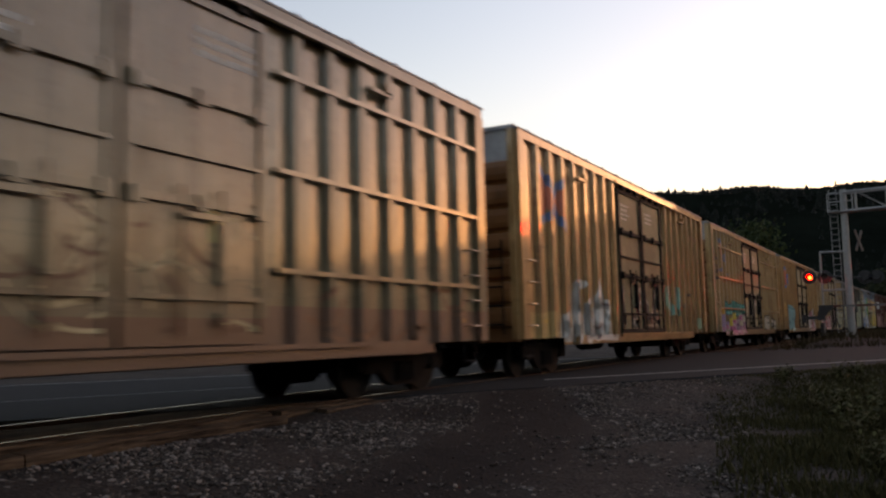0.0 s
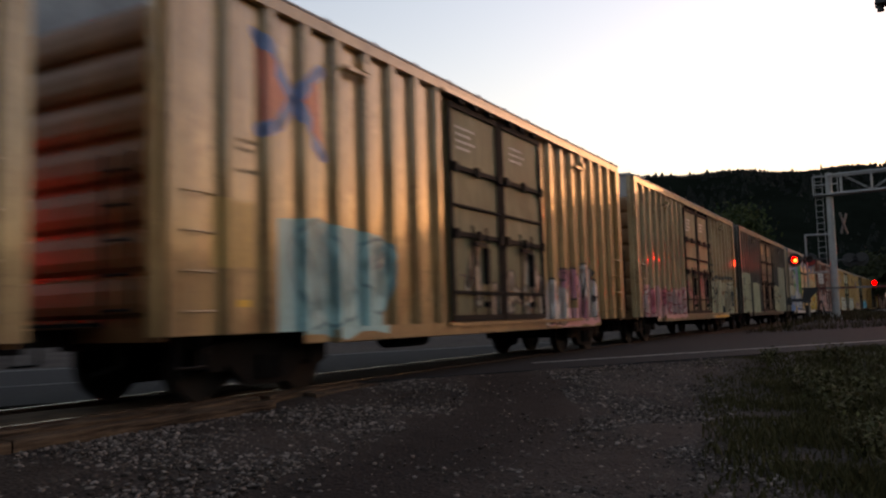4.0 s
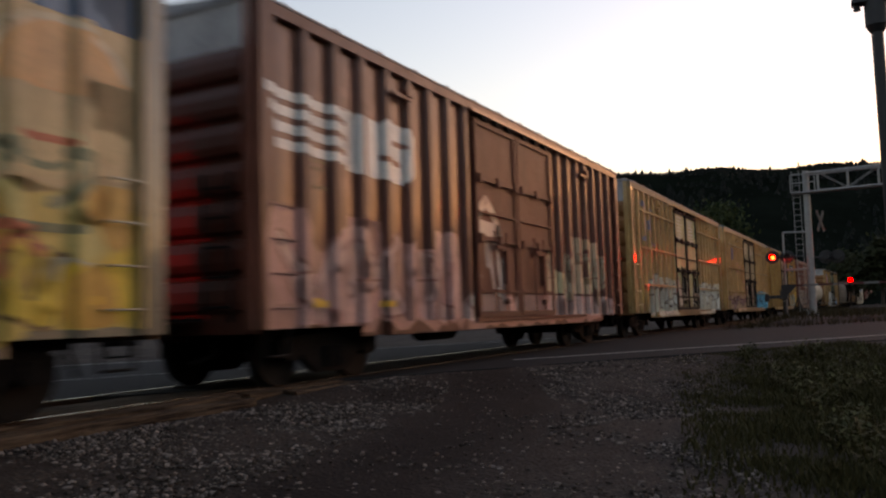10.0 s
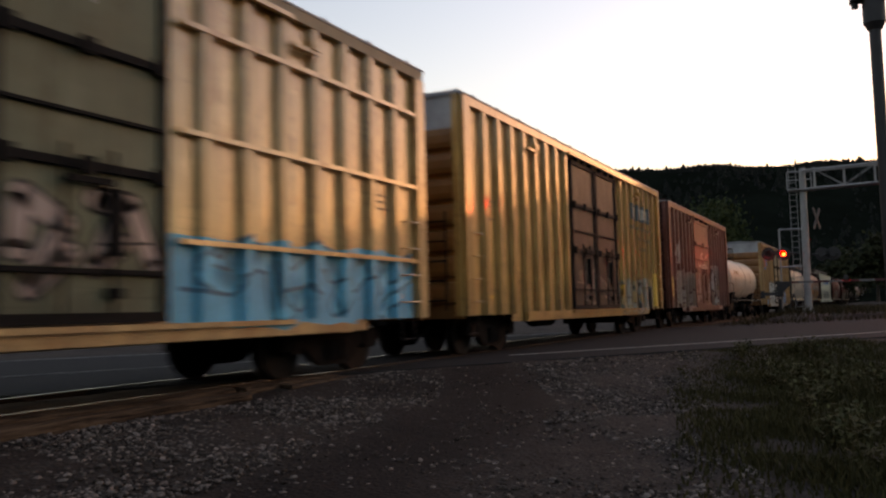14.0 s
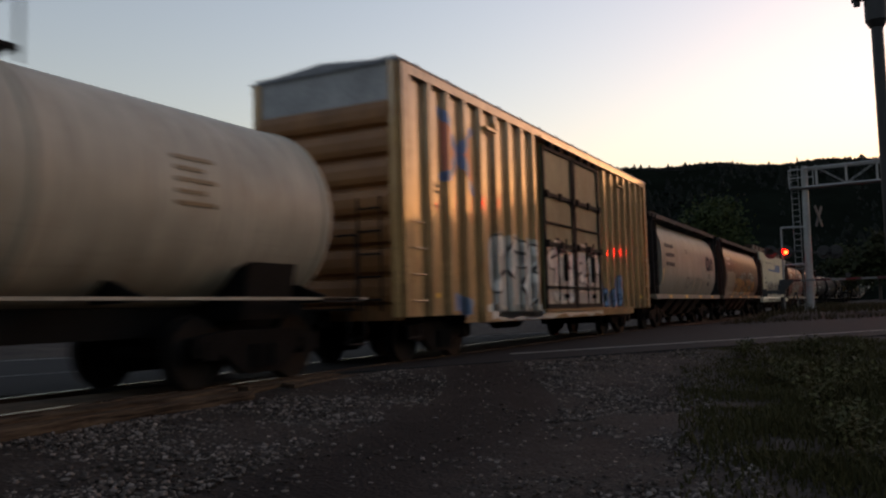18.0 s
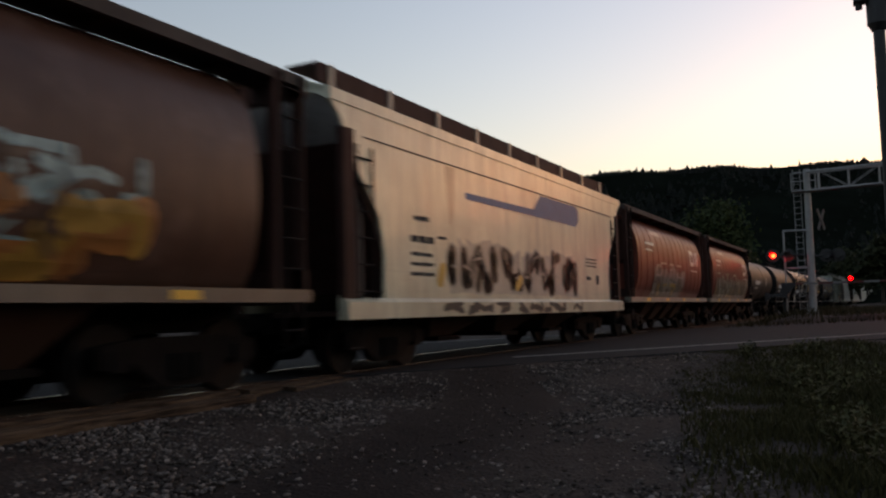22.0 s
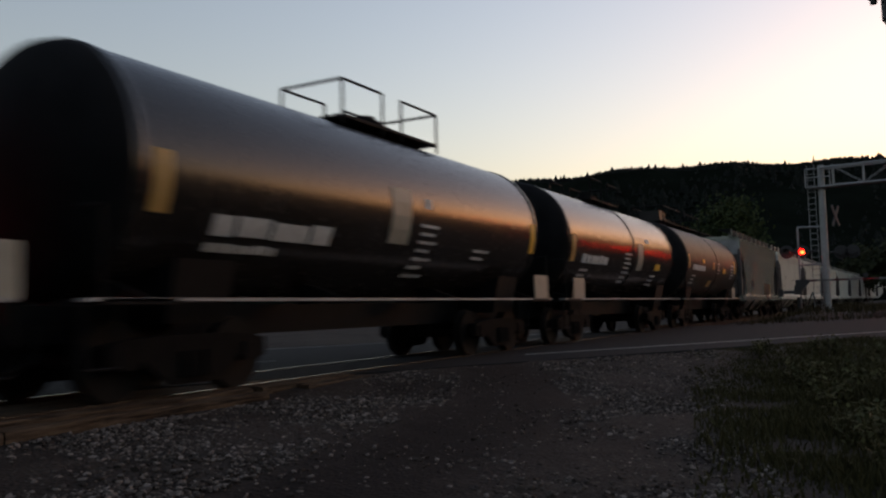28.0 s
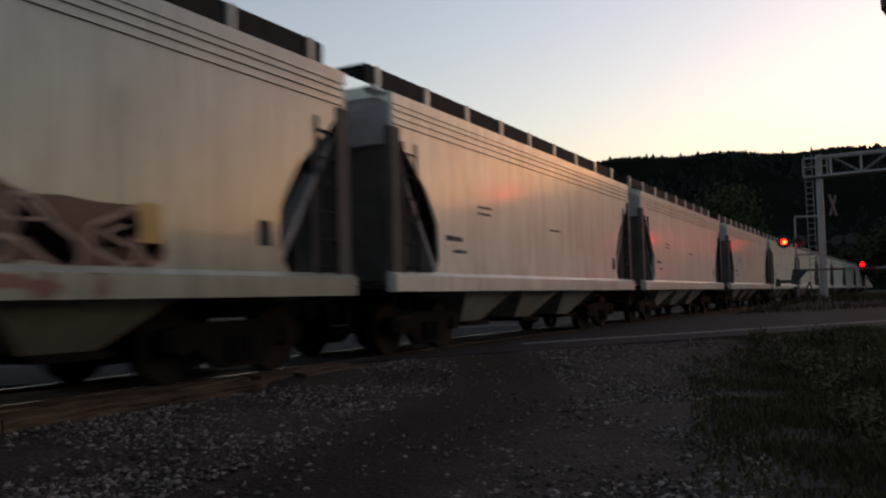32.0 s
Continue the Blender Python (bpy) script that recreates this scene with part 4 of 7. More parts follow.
def gravel_material():
    m, nt, b = mat("gravel_and_dirt")
    v = coords(nt)
    vor = nt.nodes.new("ShaderNodeTexVoronoi")
    vor.inputs["Scale"].default_value = 24.0
    nt.links.new(v, vor.inputs["Vector"])
    big = noise_(nt, v, 0.35, 4)
    mid = noise_(nt, v, 3.0, 4)
    fine = noise_(nt, v, 40.0, 3)
    stone = mix_(nt, vor.outputs[0], (0.020, 0.0150, 0.0120), (0.075, 0.058, 0.048))
    dirt = mix_(nt, mid, (0.011, 0.0078, 0.0068), (0.026, 0.018, 0.0150))
    # trodden track that winds beside the line
    sep = nt.nodes.new("ShaderNodeSeparateXYZ")
    nt.links.new(v, sep.inputs[0])
    far = math_(nt, 'MAXIMUM', math_(nt, 'SUBTRACT', sep.outputs[1], 7.6), 0.0)
    side = math_(nt, 'ADD', math_(nt, 'ADD', sep.outputs[0], 2.55), math_(nt, 'ADD', math_(nt, 'MULTIPLY', sep.outputs[1], 0.15), math_(nt, 'MULTIPLY', math_(nt, 'MULTIPLY', far, far), 0.07)))
    worn = ramp_(nt, math_(nt, 'ADD', math_(nt, 'ABSOLUTE', side), math_(nt, 'MULTIPLY', mid, 0.8)), 1.5, 0.8)
    mixed = ramp_(nt, math_(nt, 'ADD', math_(nt, 'MULTIPLY', big, 0.6), math_(nt, 'MULTIPLY', mid, 0.4)), 0.45, 0.62)
    c = mix_(nt, math_(nt, 'MAXIMUM', worn, mixed), stone, dirt)
    nt.links.new(mix_(nt, math_(nt, 'MULTIPLY', fine, 0.4), c, (0.021, 0.0160, 0.0145)), b.inputs["Base Color"])
    b.inputs["Specular IOR Level"].default_value = 0.12
    b.inputs["Roughness"].default_value = 0.92
    bump_(nt, b, math_(nt, 'ADD', vor.outputs[0], fine), 0.7, 0.03)
    return m


def asphalt_material():
    m, nt, b = mat("worn_asphalt")
    v = coords(nt)
    fine = noise_(nt, v, 60.0, 3)
    big = noise_(nt, v, 0.8, 4)
    nt.links.new(mix_(nt, big, mix_(nt, fine, (0.012, 0.012, 0.0135), (0.027, 0.027, 0.029)), (0.03, 0.0285, 0.0275)), b.inputs["Base Color"])
    b.inputs["Specular IOR Level"].default_value = 0.06
    b.inputs["Roughness"].default_value = 0.92
    bump_(nt, b, fine, 0.4, 0.01)
    return m


GRAVEL = gravel_material()
ASPHALT = asphalt_material()


def grid_mesh(name, xs, ys, material):
    X, Y = np.meshgrid(xs, ys, indexing="ij")
    Z = ground_z(X, Y) + 0.02 * np.sin(X * 2.1 + Y) * np.cos(Y * 1.7 - X * 0.6) * (np.hypot(X, Y) < 60)
    n, k = len(xs), len(ys)
    verts = np.stack([X, Y, Z], -1).reshape(-1, 3)
    i, j = np.meshgrid(np.arange(n - 1), np.arange(k - 1), indexing="ij")
    a = (i * k + j).ravel()
    faces = np.stack([a, a + k, a + k + 1, a + 1], -1)
    me = bpy.data.meshes.new(name)
    me.from_pydata(verts.tolist(), [], faces.tolist())
    me.polygons.foreach_set("use_smooth", [True] * len(me.polygons))
    me.materials.append(material)
    return me


axis_x = np.concatenate([-np.geomspace(1500, 34, 16), np.arange(-32, 12.1, 0.4), np.geomspace(14, 1500, 18)])
axis_y = np.concatenate([-np.geomspace(1500, 12, 16), np.arange(-10, 60.1, 0.5), np.geomspace(63, 1500, 20)])
ground = new("ground", grid_mesh("ground", axis_x, axis_y, GRAVEL))
tagged(ground, "grey gravel and dark trodden dirt beside the track", "ground", kind="structure")


def strip(name, prof, y0, y1, step, material, label, dx=0.0, category="track"):
    """Sweeps a closed (x, z) profile along the line of the track."""
    ys = np.arange(y0, y1 + 0.01, step)
    rings = [[(TRACK_X + dx + bend(y) + u, y, w) for u, w in prof] for y in ys]
    ob = part(name, Shape().loft(rings, False), material)
    return tagged(ob, label, category, kind="structure")


RAIL_PROF = [(-0.07, -0.17), (0.07, -0.17), (0.07, -0.155), (0.012, -0.13), (0.012, -0.045), (0.036, -0.035), (0.036, -0.004), (0.03, 0.0), (-0.03, 0.0), (-0.036, -0.004), (-0.036, -0.035), (-0.012, -0.045), (-0.012, -0.13), (-0.07, -0.155)]
for sx in (-1, 1):
    r = strip("rail", RAIL_PROF, -40, 200, 2.5, RAILRUST, "rusty steel rail with a polished running head", sx * 0.755, "rail")
    head = strip("rail_head", [(-0.03, 0.0), (0.03, 0.0), (0.03, 0.004), (-0.03, 0.004)], -40, 200, 2.5, RAILTOP, "", sx * 0.755)
    head.parent = r
    for key in ("category", "kind"):
        if key in head:
            del head[key]

TIE = Shape().box(-1.3, 1.3, -0.11, 0.11, -0.34, -0.172, 0.01).mesh("sleeper", TIMBER)
track_bed = strip("track_bed", [(-2.6, -0.6), (2.6, -0.6), (1.9, -0.25), (-1.9, -0.25)], -40, 200, 2.5, GRAVEL, "grey stone ballast under the rails", 0, "ballast")
for k in range(110):
    y = -10 + 0.55 * k
    s = piece("sleeper", TIE, track_bed, (TRACK_X + bend(y), y, 0))

# road over the track, in pieces that follow the ground
def road_sheet(name, s0, s1, o0, o1, zf, material, label, category="road", lift=0.0):
    me = bpy.data.meshes.new(name)
    ss = np.linspace(s0, s1, max(2, int((s1 - s0) / 1.0) + 1))
    oo = np.linspace(o0, o1, max(2, int((o1 - o0) / 1.0) + 1))
    verts, faces = [], []
    for a in ss:
        for o in oo:
            x, y = ROAD_A.x + ROAD_U.x * a + ROAD_N.x * o, ROAD_A.y + ROAD_U.y * a + ROAD_N.y * o
            verts.append((x, y, zf(x, y) + lift))
    k = len(oo)
    for i in range(len(ss) - 1):
        for j in range(k - 1):
            faces.append((i * k + j, i * k + j + 1, (i + 1) * k + j + 1, (i + 1) * k + j))
    n = len(verts)
    verts += [(x, y, z - 0.05) for x, y, z in verts]
    faces += [tuple(n + q for q in f[::-1]) for f in faces]
    edge = [i * k for i in range(len(ss))] + [(len(ss) - 1) * k + j for j in range(1, k)] + [i * k + k - 1 for i in range(len(ss) - 2, -1, -1)] + list(range(k - 2, 0, -1))
    for p, q in zip(edge, edge[1:] + edge[:1]):
        faces.append((p, q, n + q, n + p))
    me.from_pydata(verts, [], faces)
    bm = bmesh.new()
    bm.from_mesh(me)
    bmesh.ops.recalc_face_normals(bm, faces=bm.faces)
    bm.to_mesh(me)
    bm.free()
    me.materials.append(material)
    return tagged(new(name, me), label, category, kind="structure")


def road_z(x, y):
    d = abs(x - TRACK_X - bend(y))
    if x > TRACK_X:
        return -0.012 + 0.0 * d
    return -0.012 - 0.05 * float(smooth(2.5, 7.0, d))


road_sheet("road", -34, 30, -1.6, 9.9, road_z, ASPHALT, "worn grey asphalt road crossing the track at a slant")
LINEPAINT = simple("worn_white_road_paint", (0.26, 0.255, 0.25), 0.75, 0, 0.5, 9, 0.0, 0.1)
road_sheet("edge_line", -1.0, 30, -0.06, 0.06, road_z, LINEPAINT, "worn white line along the road edge", "road marking", 0.004)
road_sheet("edge_line", -34, 12, 9.1, 9.2, road_z, LINEPAINT, "worn white line along the road edge", "road marking", 0.004)
road_sheet("centre_line", -34, -5.0, 2.6, 2.66, road_z, LINEPAINT, "worn white line along the road", "road marking", 0.004)

# timbers lying beside the near rail
def timber(x0, x1, y0, y1, z0, z1, label, tilt=0.0):
    s = Shape()
    n = 10
    rings = []
    for i in range(n + 1):
        y = y0 + (y1 - y0) * i / n
        j = [random.uniform(-0.012, 0.012) for _ in range(6)]
        rings.append([(x0 + j[0], y, z0), (x1 + j[1], y, z0), (x1 + j[2], y, z1 - 0.02 + j[3]), (x1 - 0.02, y, z1 + j[4]), (x0, y, z1 + j[5])])
    ob = part("timber_beam", s.loft(rings, False), TIMBER)
    return tagged(ob, label, "timber", "timbers along the rail")


timber(-6.98, -6.74, 2.0, 7.55, -0.26, 0.0, "split weathered brown beam laid along the rail")
timber(-6.72, -6.5, 1.0, 4.27, -0.26, -0.06, "short rough brown beam beside the rail")
timber(-6.74, -6.52, 4.3, 7.6, -0.26, -0.045, "long weathered brown beam beside the rail")
timber(-6.98, -6.74, 7.75, 9.7, -0.26, -0.005, "broken weathered beam beside the rail")
timber(-6.72, -6.5, 8.35, 9.75, -0.26, -0.03, "short pale-edged beam end by the road")
timber(-8.35, -7.4, 2.0, 9.6, -0.26, -0.03, "wide dark crossing plank between the rails")

# ================= loose stones, grass and weeds =================
rng = np.random.default_rng(4)


def scatter(name, pts, sizes, material, label, category, kinds=None):
    """Rough many-faced stones, joined."""
    g = 1.618
    base = np.array([(-1, g, 0), (1, g, 0), (-1, -g, 0), (1, -g, 0), (0, -1, g), (0, 1, g), (0, -1, -g), (0, 1, -g), (g, 0, -1), (g, 0, 1), (-g, 0, -1), (-g, 0, 1)], float) / 1.9
    tri = np.array([(0, 11, 5), (0, 5, 1), (0, 1, 7), (0, 7, 10), (0, 10, 11), (1, 5, 9), (5, 11, 4), (11, 10, 2), (10, 7, 6), (7, 1, 8), (3, 9, 4), (3, 4, 2), (3, 2, 6), (3, 6, 8), (3, 8, 9), (4, 9, 5), (2, 4, 11), (6, 2, 10), (8, 6, 7), (9, 8, 1)])
    n = len(pts)
    ang = rng.uniform(0, 6.28, n)
    jit = rng.uniform(0.6, 1.25, (n, 12, 1)) * base * np.array([1.25, 0.9, 0.65])
    c, s = np.cos(ang)[:, None], np.sin(ang)[:, None]
    x = jit[..., 0] * c - jit[..., 1] * s
    y = jit[..., 0] * s + jit[..., 1] * c
    v = np.stack([x, y, jit[..., 2]], -1) * sizes[:, None, None] + pts[:, None, :]
    f = tri[None] + 12 * np.arange(n)[:, None, None]
    me = bpy.data.meshes.new(name)
    me.from_pydata(v.reshape(-1, 3).tolist(), [], f.reshape(-1, 3).tolist())
    me.materials.append(material)
    return tagged(new(name, me), label, category, kind="stuff")


def stone_material():
    m, nt, b = mat("loose_stone")
    g = nt.nodes.new("ShaderNodeNewGeometry")
    rnd = math_(nt, 'POWER', g.outputs["Random Per Island"], 2.2)
    c = mix_(nt, rnd, (0.017, 0.013, 0.011), (0.25, 0.205, 0.18))
    v = coords(nt)
    nt.links.new(mix_(nt, math_(nt, 'MULTIPLY', noise_(nt, v, 50, 2), 0.4), c, (0.09, 0.064, 0.048)), b.inputs["Base Color"])
    b.inputs["Roughness"].default_value = 0.85
    b.inputs["Specular IOR Level"].default_value = 0.25
    return m


STONE = stone_material()


def value_noise(x, y, s, seed):
    r = np.array([noise.noise((a / s + seed, b / s, seed * 1.7)) for a, b in zip(x, y)])
    return r


def weed_edge(y):
    """x of the edge between gravel and weeds."""
    return -0.6 - 0.225 * (y - 5.0)


N = 100000
yy = 2.6 + 15.0 * rng.uniform(0, 1, N) ** 1.5
xx = rng.uniform(-6.5, 0.6, N)
path = np.abs(xx + 3.3 + 0.15 * (yy - 5) + 0.07 * np.maximum(0, yy - 7.6) ** 2)
keep = (rng.uniform(0, 1, N) < np.where(path < 0.75, 0.1, 0.9) * np.where(value_noise(xx, yy, 1.4, 3.0) > -0.12, 1, 0.25)) & (xx < weed_edge(yy) + 0.15)
s = (xx - ROAD_A.x) * ROAD_N.x + (yy - ROAD_A.y) * ROAD_N.y
keep &= s < -1.7
xx, yy = xx[keep], yy[keep]
size = rng.gamma(2.4, 0.0049, len(xx)).clip(0.006, 0.029)
scatter("gravel_stones", np.stack([xx, yy, ground_z(xx, yy) + size * 0.25], -1), size, STONE, "loose grey crushed stones", "gravel")
N = 12000
xx, yy = rng.uniform(-6.4, 4.0, N), rng.uniform(-7.0, 2.7, N)
size = rng.gamma(2.6, 0.0062, N).clip(0.007, 0.042)
scatter("gravel_stones", np.stack([xx, yy, ground_z(xx, yy) + size * 0.25], -1), size, STONE, "loose grey crushed stones", "gravel")
N = 9000
yy = rng.uniform(1.0, 12.0, N)
xx = rng.uniform(-9.8, -6.45, N)
keep = (np.abs(xx - TRACK_X + 0.755) > 0.08) & (np.abs(xx - TRACK_X - 0.755) > 0.08)
xx, yy = xx[keep], yy[keep]
size = rng.gamma(4.0, 0.007, len(xx)).clip(0.01, 0.05)
scatter("ballast_stones", np.stack([xx, yy, np.full(len(xx), -0.235)], -1), size, STONE, "dark stone ballast between the sleepers", "ballast")


def leaf_material(name, a, b_):
    m, nt, b = mat(name)
    g = nt.nodes.new("ShaderNodeNewGeometry")
    nt.links.new(mix_(nt, g.outputs["Random Per Island"], a, b_), b.inputs["Base Color"])
    b.inputs["Roughness"].default_value = 0.8
    b.inputs["Specular IOR Level"].default_value = 0.1
    return m


GRASS = leaf_material("dry_green_grass", (0.030, 0.030, 0.012), (0.068, 0.056, 0.022))
WEED = leaf_material("weed_leaves", (0.034, 0.038, 0.015), (0.090, 0.084, 0.033))
LEAF = leaf_material("tree_leaves", (0.013, 0.023, 0.008), (0.05, 0.06, 0.02))
# darker copy of the tree leaves, with shade put into the colour
SHADELEAF = leaf_material("shaded_tree_leaves", (0.012, 0.016, 0.007), (0.034, 0.036, 0.015))
CONIFER = leaf_material("dark_conifer", (0.004, 0.006, 0.005), (0.008, 0.011, 0.008))
BARK = simple("bark", (0.06, 0.045, 0.035), 0.9, 0, 0.4, 8, 0.6)


def blades(name, x, y, h, w, lean, material, label, category):
    n = len(x)
    a = rng.uniform(0, 6.28, n)
    z = ground_z(x, y)
    dx, dy = np.cos(a), np.sin(a)
    l = rng.uniform(0.1, 1, n) * lean * h
    b = rng.uniform(0, 6.28, n)
    p = np.zeros((n, 5, 3))
    p[:, 0] = np.stack([x - dx * w, y - dy * w, z - 0.02], -1)
    p[:, 1] = np.stack([x + dx * w, y + dy * w, z - 0.02], -1)
    p[:, 2] = np.stack([x + dx * w * 0.8 + np.cos(b) * l * 0.35, y + dy * w * 0.8 + np.sin(b) * l * 0.35, z + h * 0.55], -1)
    p[:, 3] = np.stack([x - dx * w * 0.8 + np.cos(b) * l * 0.35, y - dy * w * 0.8 + np.sin(b) * l * 0.35, z + h * 0.55], -1)
    p[:, 4] = np.stack([x + np.cos(b) * l, y + np.sin(b) * l, z + h], -1)
    k = 5 * np.arange(n)
    f = [(q, q + 1, q + 2, q + 3) for q in k.tolist()] + [(q + 3, q + 2, q + 4) for q in k.tolist()]
    me = bpy.data.meshes.new(name)
    me.from_pydata(p.reshape(-1, 3).tolist(), [], f)
    me.materials.append(material)
    return tagged(new(name, me), label, category, kind="stuff")


N = 64000
yy = 3.2 + 17.0 * rng.uniform(0, 1, N) ** 1.3
xx = weed_edge(yy) + rng.gamma(2.2, 1.5, N) - 0.5
tuft = value_noise(xx, yy, 0.7, 8.0)
s = (xx - ROAD_A.x) * ROAD_N.x + (yy - ROAD_A.y) * ROAD_N.y
keep = (tuft > rng.uniform(-0.75, 0.1, N)) & (s < -1.75)
xx, yy, tuft = xx[keep], yy[keep], tuft[keep]
inner = np.clip((xx - weed_edge(yy)) / 2.8, 0.1, 1.0)
hh = (0.6 + 0.4 * inner) * (0.3 + 0.7 * smooth(1.6, 7.0, (ROAD_A.x - xx) * ROAD_N.x + (ROAD_A.y - yy) * ROAD_N.y)) * (0.07 + 0.23 * inner + 0.22 * np.maximum(tuft, 0)) * rng.uniform(0.55, 1.2, len(xx))
blades("verge_grass", xx, yy, hh, 0.0065 + 0.006 * rng.uniform(0, 1, len(xx)), 0.8, GRASS, "tall dry green grass on the verge", "grass")
N = 16000
yy = rng.uniform(22, 75, N)
xx = rng.uniform(-6.2, 14, N)
b = 0.000257 * np.maximum(yy - 20, 0) ** 2
s = (xx - ROAD_A.x) * ROAD_N.x + (yy - ROAD_A.y) * ROAD_N.y
keep = (s > 8.2) & (xx > TRACK_X + b + 2.6)
xx, yy = xx[keep], yy[keep]
blades("far_verge_grass", xx, yy, rng.uniform(0.15, 0.45, len(xx)), 0.02, 0.8, leaf_material("brown_grass", (0.022, 0.018, 0.009), (0.06, 0.043, 0.02)), "brownish grass bank beyond the road", "grass")


def weeds(n):
    """Bushy roadside weeds: short stems crowded with small leaves, too many to count."""
    lv = Shape()
    for _ in range(n):
        y = random.uniform(4.4, 17)
        x = weed_edge(y) + random.uniform(0.8, 4.0)
        if (x - ROAD_A.x) * ROAD_N.x + (y - ROAD_A.y) * ROAD_N.y > -1.8:
            continue
        root, h = Vector((x, y, float(ground_z(x, y)))), random.uniform(0.22, 0.55)
        for k in range(7):
            a, l = random.uniform(0, 6.28), random.uniform(0.15, 0.45) * h
            tip = Vector((math.cos(a) * l, math.sin(a) * l, h * random.uniform(0.7, 1.05)))
            lv.tube(root, root + tip, 0.006, 3, 0.003)
            for q in range(24):
                c = root + tip * random.uniform(0.25, 1.0) + Vector((random.gauss(0, 0.03), random.gauss(0, 0.03), random.gauss(0, 0.03)))
                u = Vector((random.gauss(0, 1), random.gauss(0, 1), random.gauss(0, 0.5))).normalized()
                w = u.cross(Vector((0, 0, 1))).normalized()
                r = random.uniform(0.02, 0.045)
                m = len(lv.v)
                lv.v += [tuple(c - u * r), tuple(c + w * r * 0.5), tuple(c + u * r), tuple(c - w * r * 0.5)]
                lv.f.append((m, m + 1, m + 2, m + 3))
                lv.s.append(False)
    me = bpy.data.meshes.new("weeds")
    me.from_pydata(lv.v, [], lv.f)
    me.materials.append(WEED)
    tagged(new("weeds", me), "bushy green roadside weeds in the verge", "weeds", kind="stuff")


weeds(85)


# ================= trees and hills =================
def tree(x, y, height, spread, n_leaf, label, z=None, size=0.22, leaf=None):
    z = float(ground_z(x, y)) if z is None else z
    thing = tagged(new("tree"), label, "tree")
    thing.matrix_basis = pose(x, y, z)
    wood, lv = Shape(), Shape()
    wood.tube((0, 0, -0.1), (0.1, 0, height * 0.45), 0.22, 10, 0.14)
    tips = []
    for k in range(16):
        a = k * 2.4 + random.uniform(-0.3, 0.3)
        h0 = height * random.uniform(0.22, 0.45)
        r = spread * random.uniform(0.45, 1.0)
        h1 = height * random.uniform(0.45, 0.95)
        r *= 1.0 - 0.55 * max(0, (h1 / height - 0.6) / 0.4)
        tip = Vector((math.cos(a) * r, math.sin(a) * r, h1))
        wood.tube((0.05, 0, h0), tip, 0.08, 6, 0.02)
        tips.append(tip)
    wood.tube((0.1, 0, height * 0.45), (0, 0, height * 0.95), 0.12, 6, 0.02)
    tips += [Vector((0, 0, height * 0.95)), Vector((0, 0, height * 0.75))]
    for k in range(n_leaf):
        c = random.choice(tips) * random.uniform(0.72, 1.03) + Vector((random.gauss(0, spread * 0.2), random.gauss(0, spread * 0.2), random.gauss(0, height * 0.065)))
        u = Vector((random.gauss(0, 1), random.gauss(0, 1), random.gauss(0, 1))).normalized()
        w = u.orthogonal().normalized()
        r = size * random.uniform(0.6, 1.3)
        n = len(lv.v)
        lv.v += [tuple(c - u * r), tuple(c + w * r * 0.6), tuple(c + u * r), tuple(c - w * r * 0.6)]
        lv.f.append((n, n + 1, n + 2, n + 3))
        lv.s.append(False)
    part("trunk", wood, BARK, thing)
    part("crown", lv, leaf or LEAF, thing)
    return thing


tree(-12.6, 80, 10.9, 3.7, 6000, "leafy green roadside tree behind the train")
tree(-16.0, 82, 9.4, 3.0, 3600, "leafy green tree behind the train")
for k in range(9):
    tree(-5.5 + 3.3 * k + random.uniform(-1, 1), 128 + random.uniform(-8, 22), random.uniform(6.0, 9.5), 3.4, 1500, "dark leafy tree beyond the crossing", size=0.4, leaf=SHADELEAF)

# wooded ridge all round the valley, raised where unseen to block skylight
def ridge_height(az):
    """Elevation of the crest in degrees for an azimuth (degrees left of the line of the track)."""
    # the last term is an unseen rise behind the camera, added to block skylight
    return 8.42 + 0.6 * math.exp(-((az - 13) / 8) ** 2) + 0.12 * math.sin(az * 0.9) - 3.4 * float(smooth(4, 45, -az)) + 6.0 * float(smooth(75, 130, abs(az)))


RADII = [150, 210, 280, 350, 410, 450, 520]
CREST = [0.0, 0.07, 0.3, 0.62, 0.9, 1.0, 0.9]
verts, faces = [], []
NA = 180
for i in range(NA):
    az = -180 + 360 * i / NA
    for r, c in zip(RADII, CREST):
        hz = math.tan(radians(ridge_height(az))) * 450 * c
        rr = r * (1 + 0.04 * math.sin(az * 0.2 + r))
        verts.append((-math.sin(radians(az)) * rr, math.cos(radians(az)) * rr, 0.15 + hz + (1.5 * math.sin(az * 1.7 + r) if 0 < c < 1 else 0)))
K = len(RADII)
for i in range(NA):
    for j in range(K - 1):
        a, b = i * K + j, ((i + 1) % NA) * K + j
        faces.append((a, a + 1, b + 1, b))
me = bpy.data.meshes.new("hillside")
me.from_pydata(verts, [], faces)
me.polygons.foreach_set("use_smooth", [True] * len(me.polygons))
me.materials.append(simple("dark_wooded_slope", (0.006, 0.008, 0.006), 0.95, 0, 0.4, 0.05, 0.0, 0.0))
tagged(new("backdrop_hill", me), "dark wooded hillside across the valley, raised behind the camera to block skylight", "hill", kind="structure")


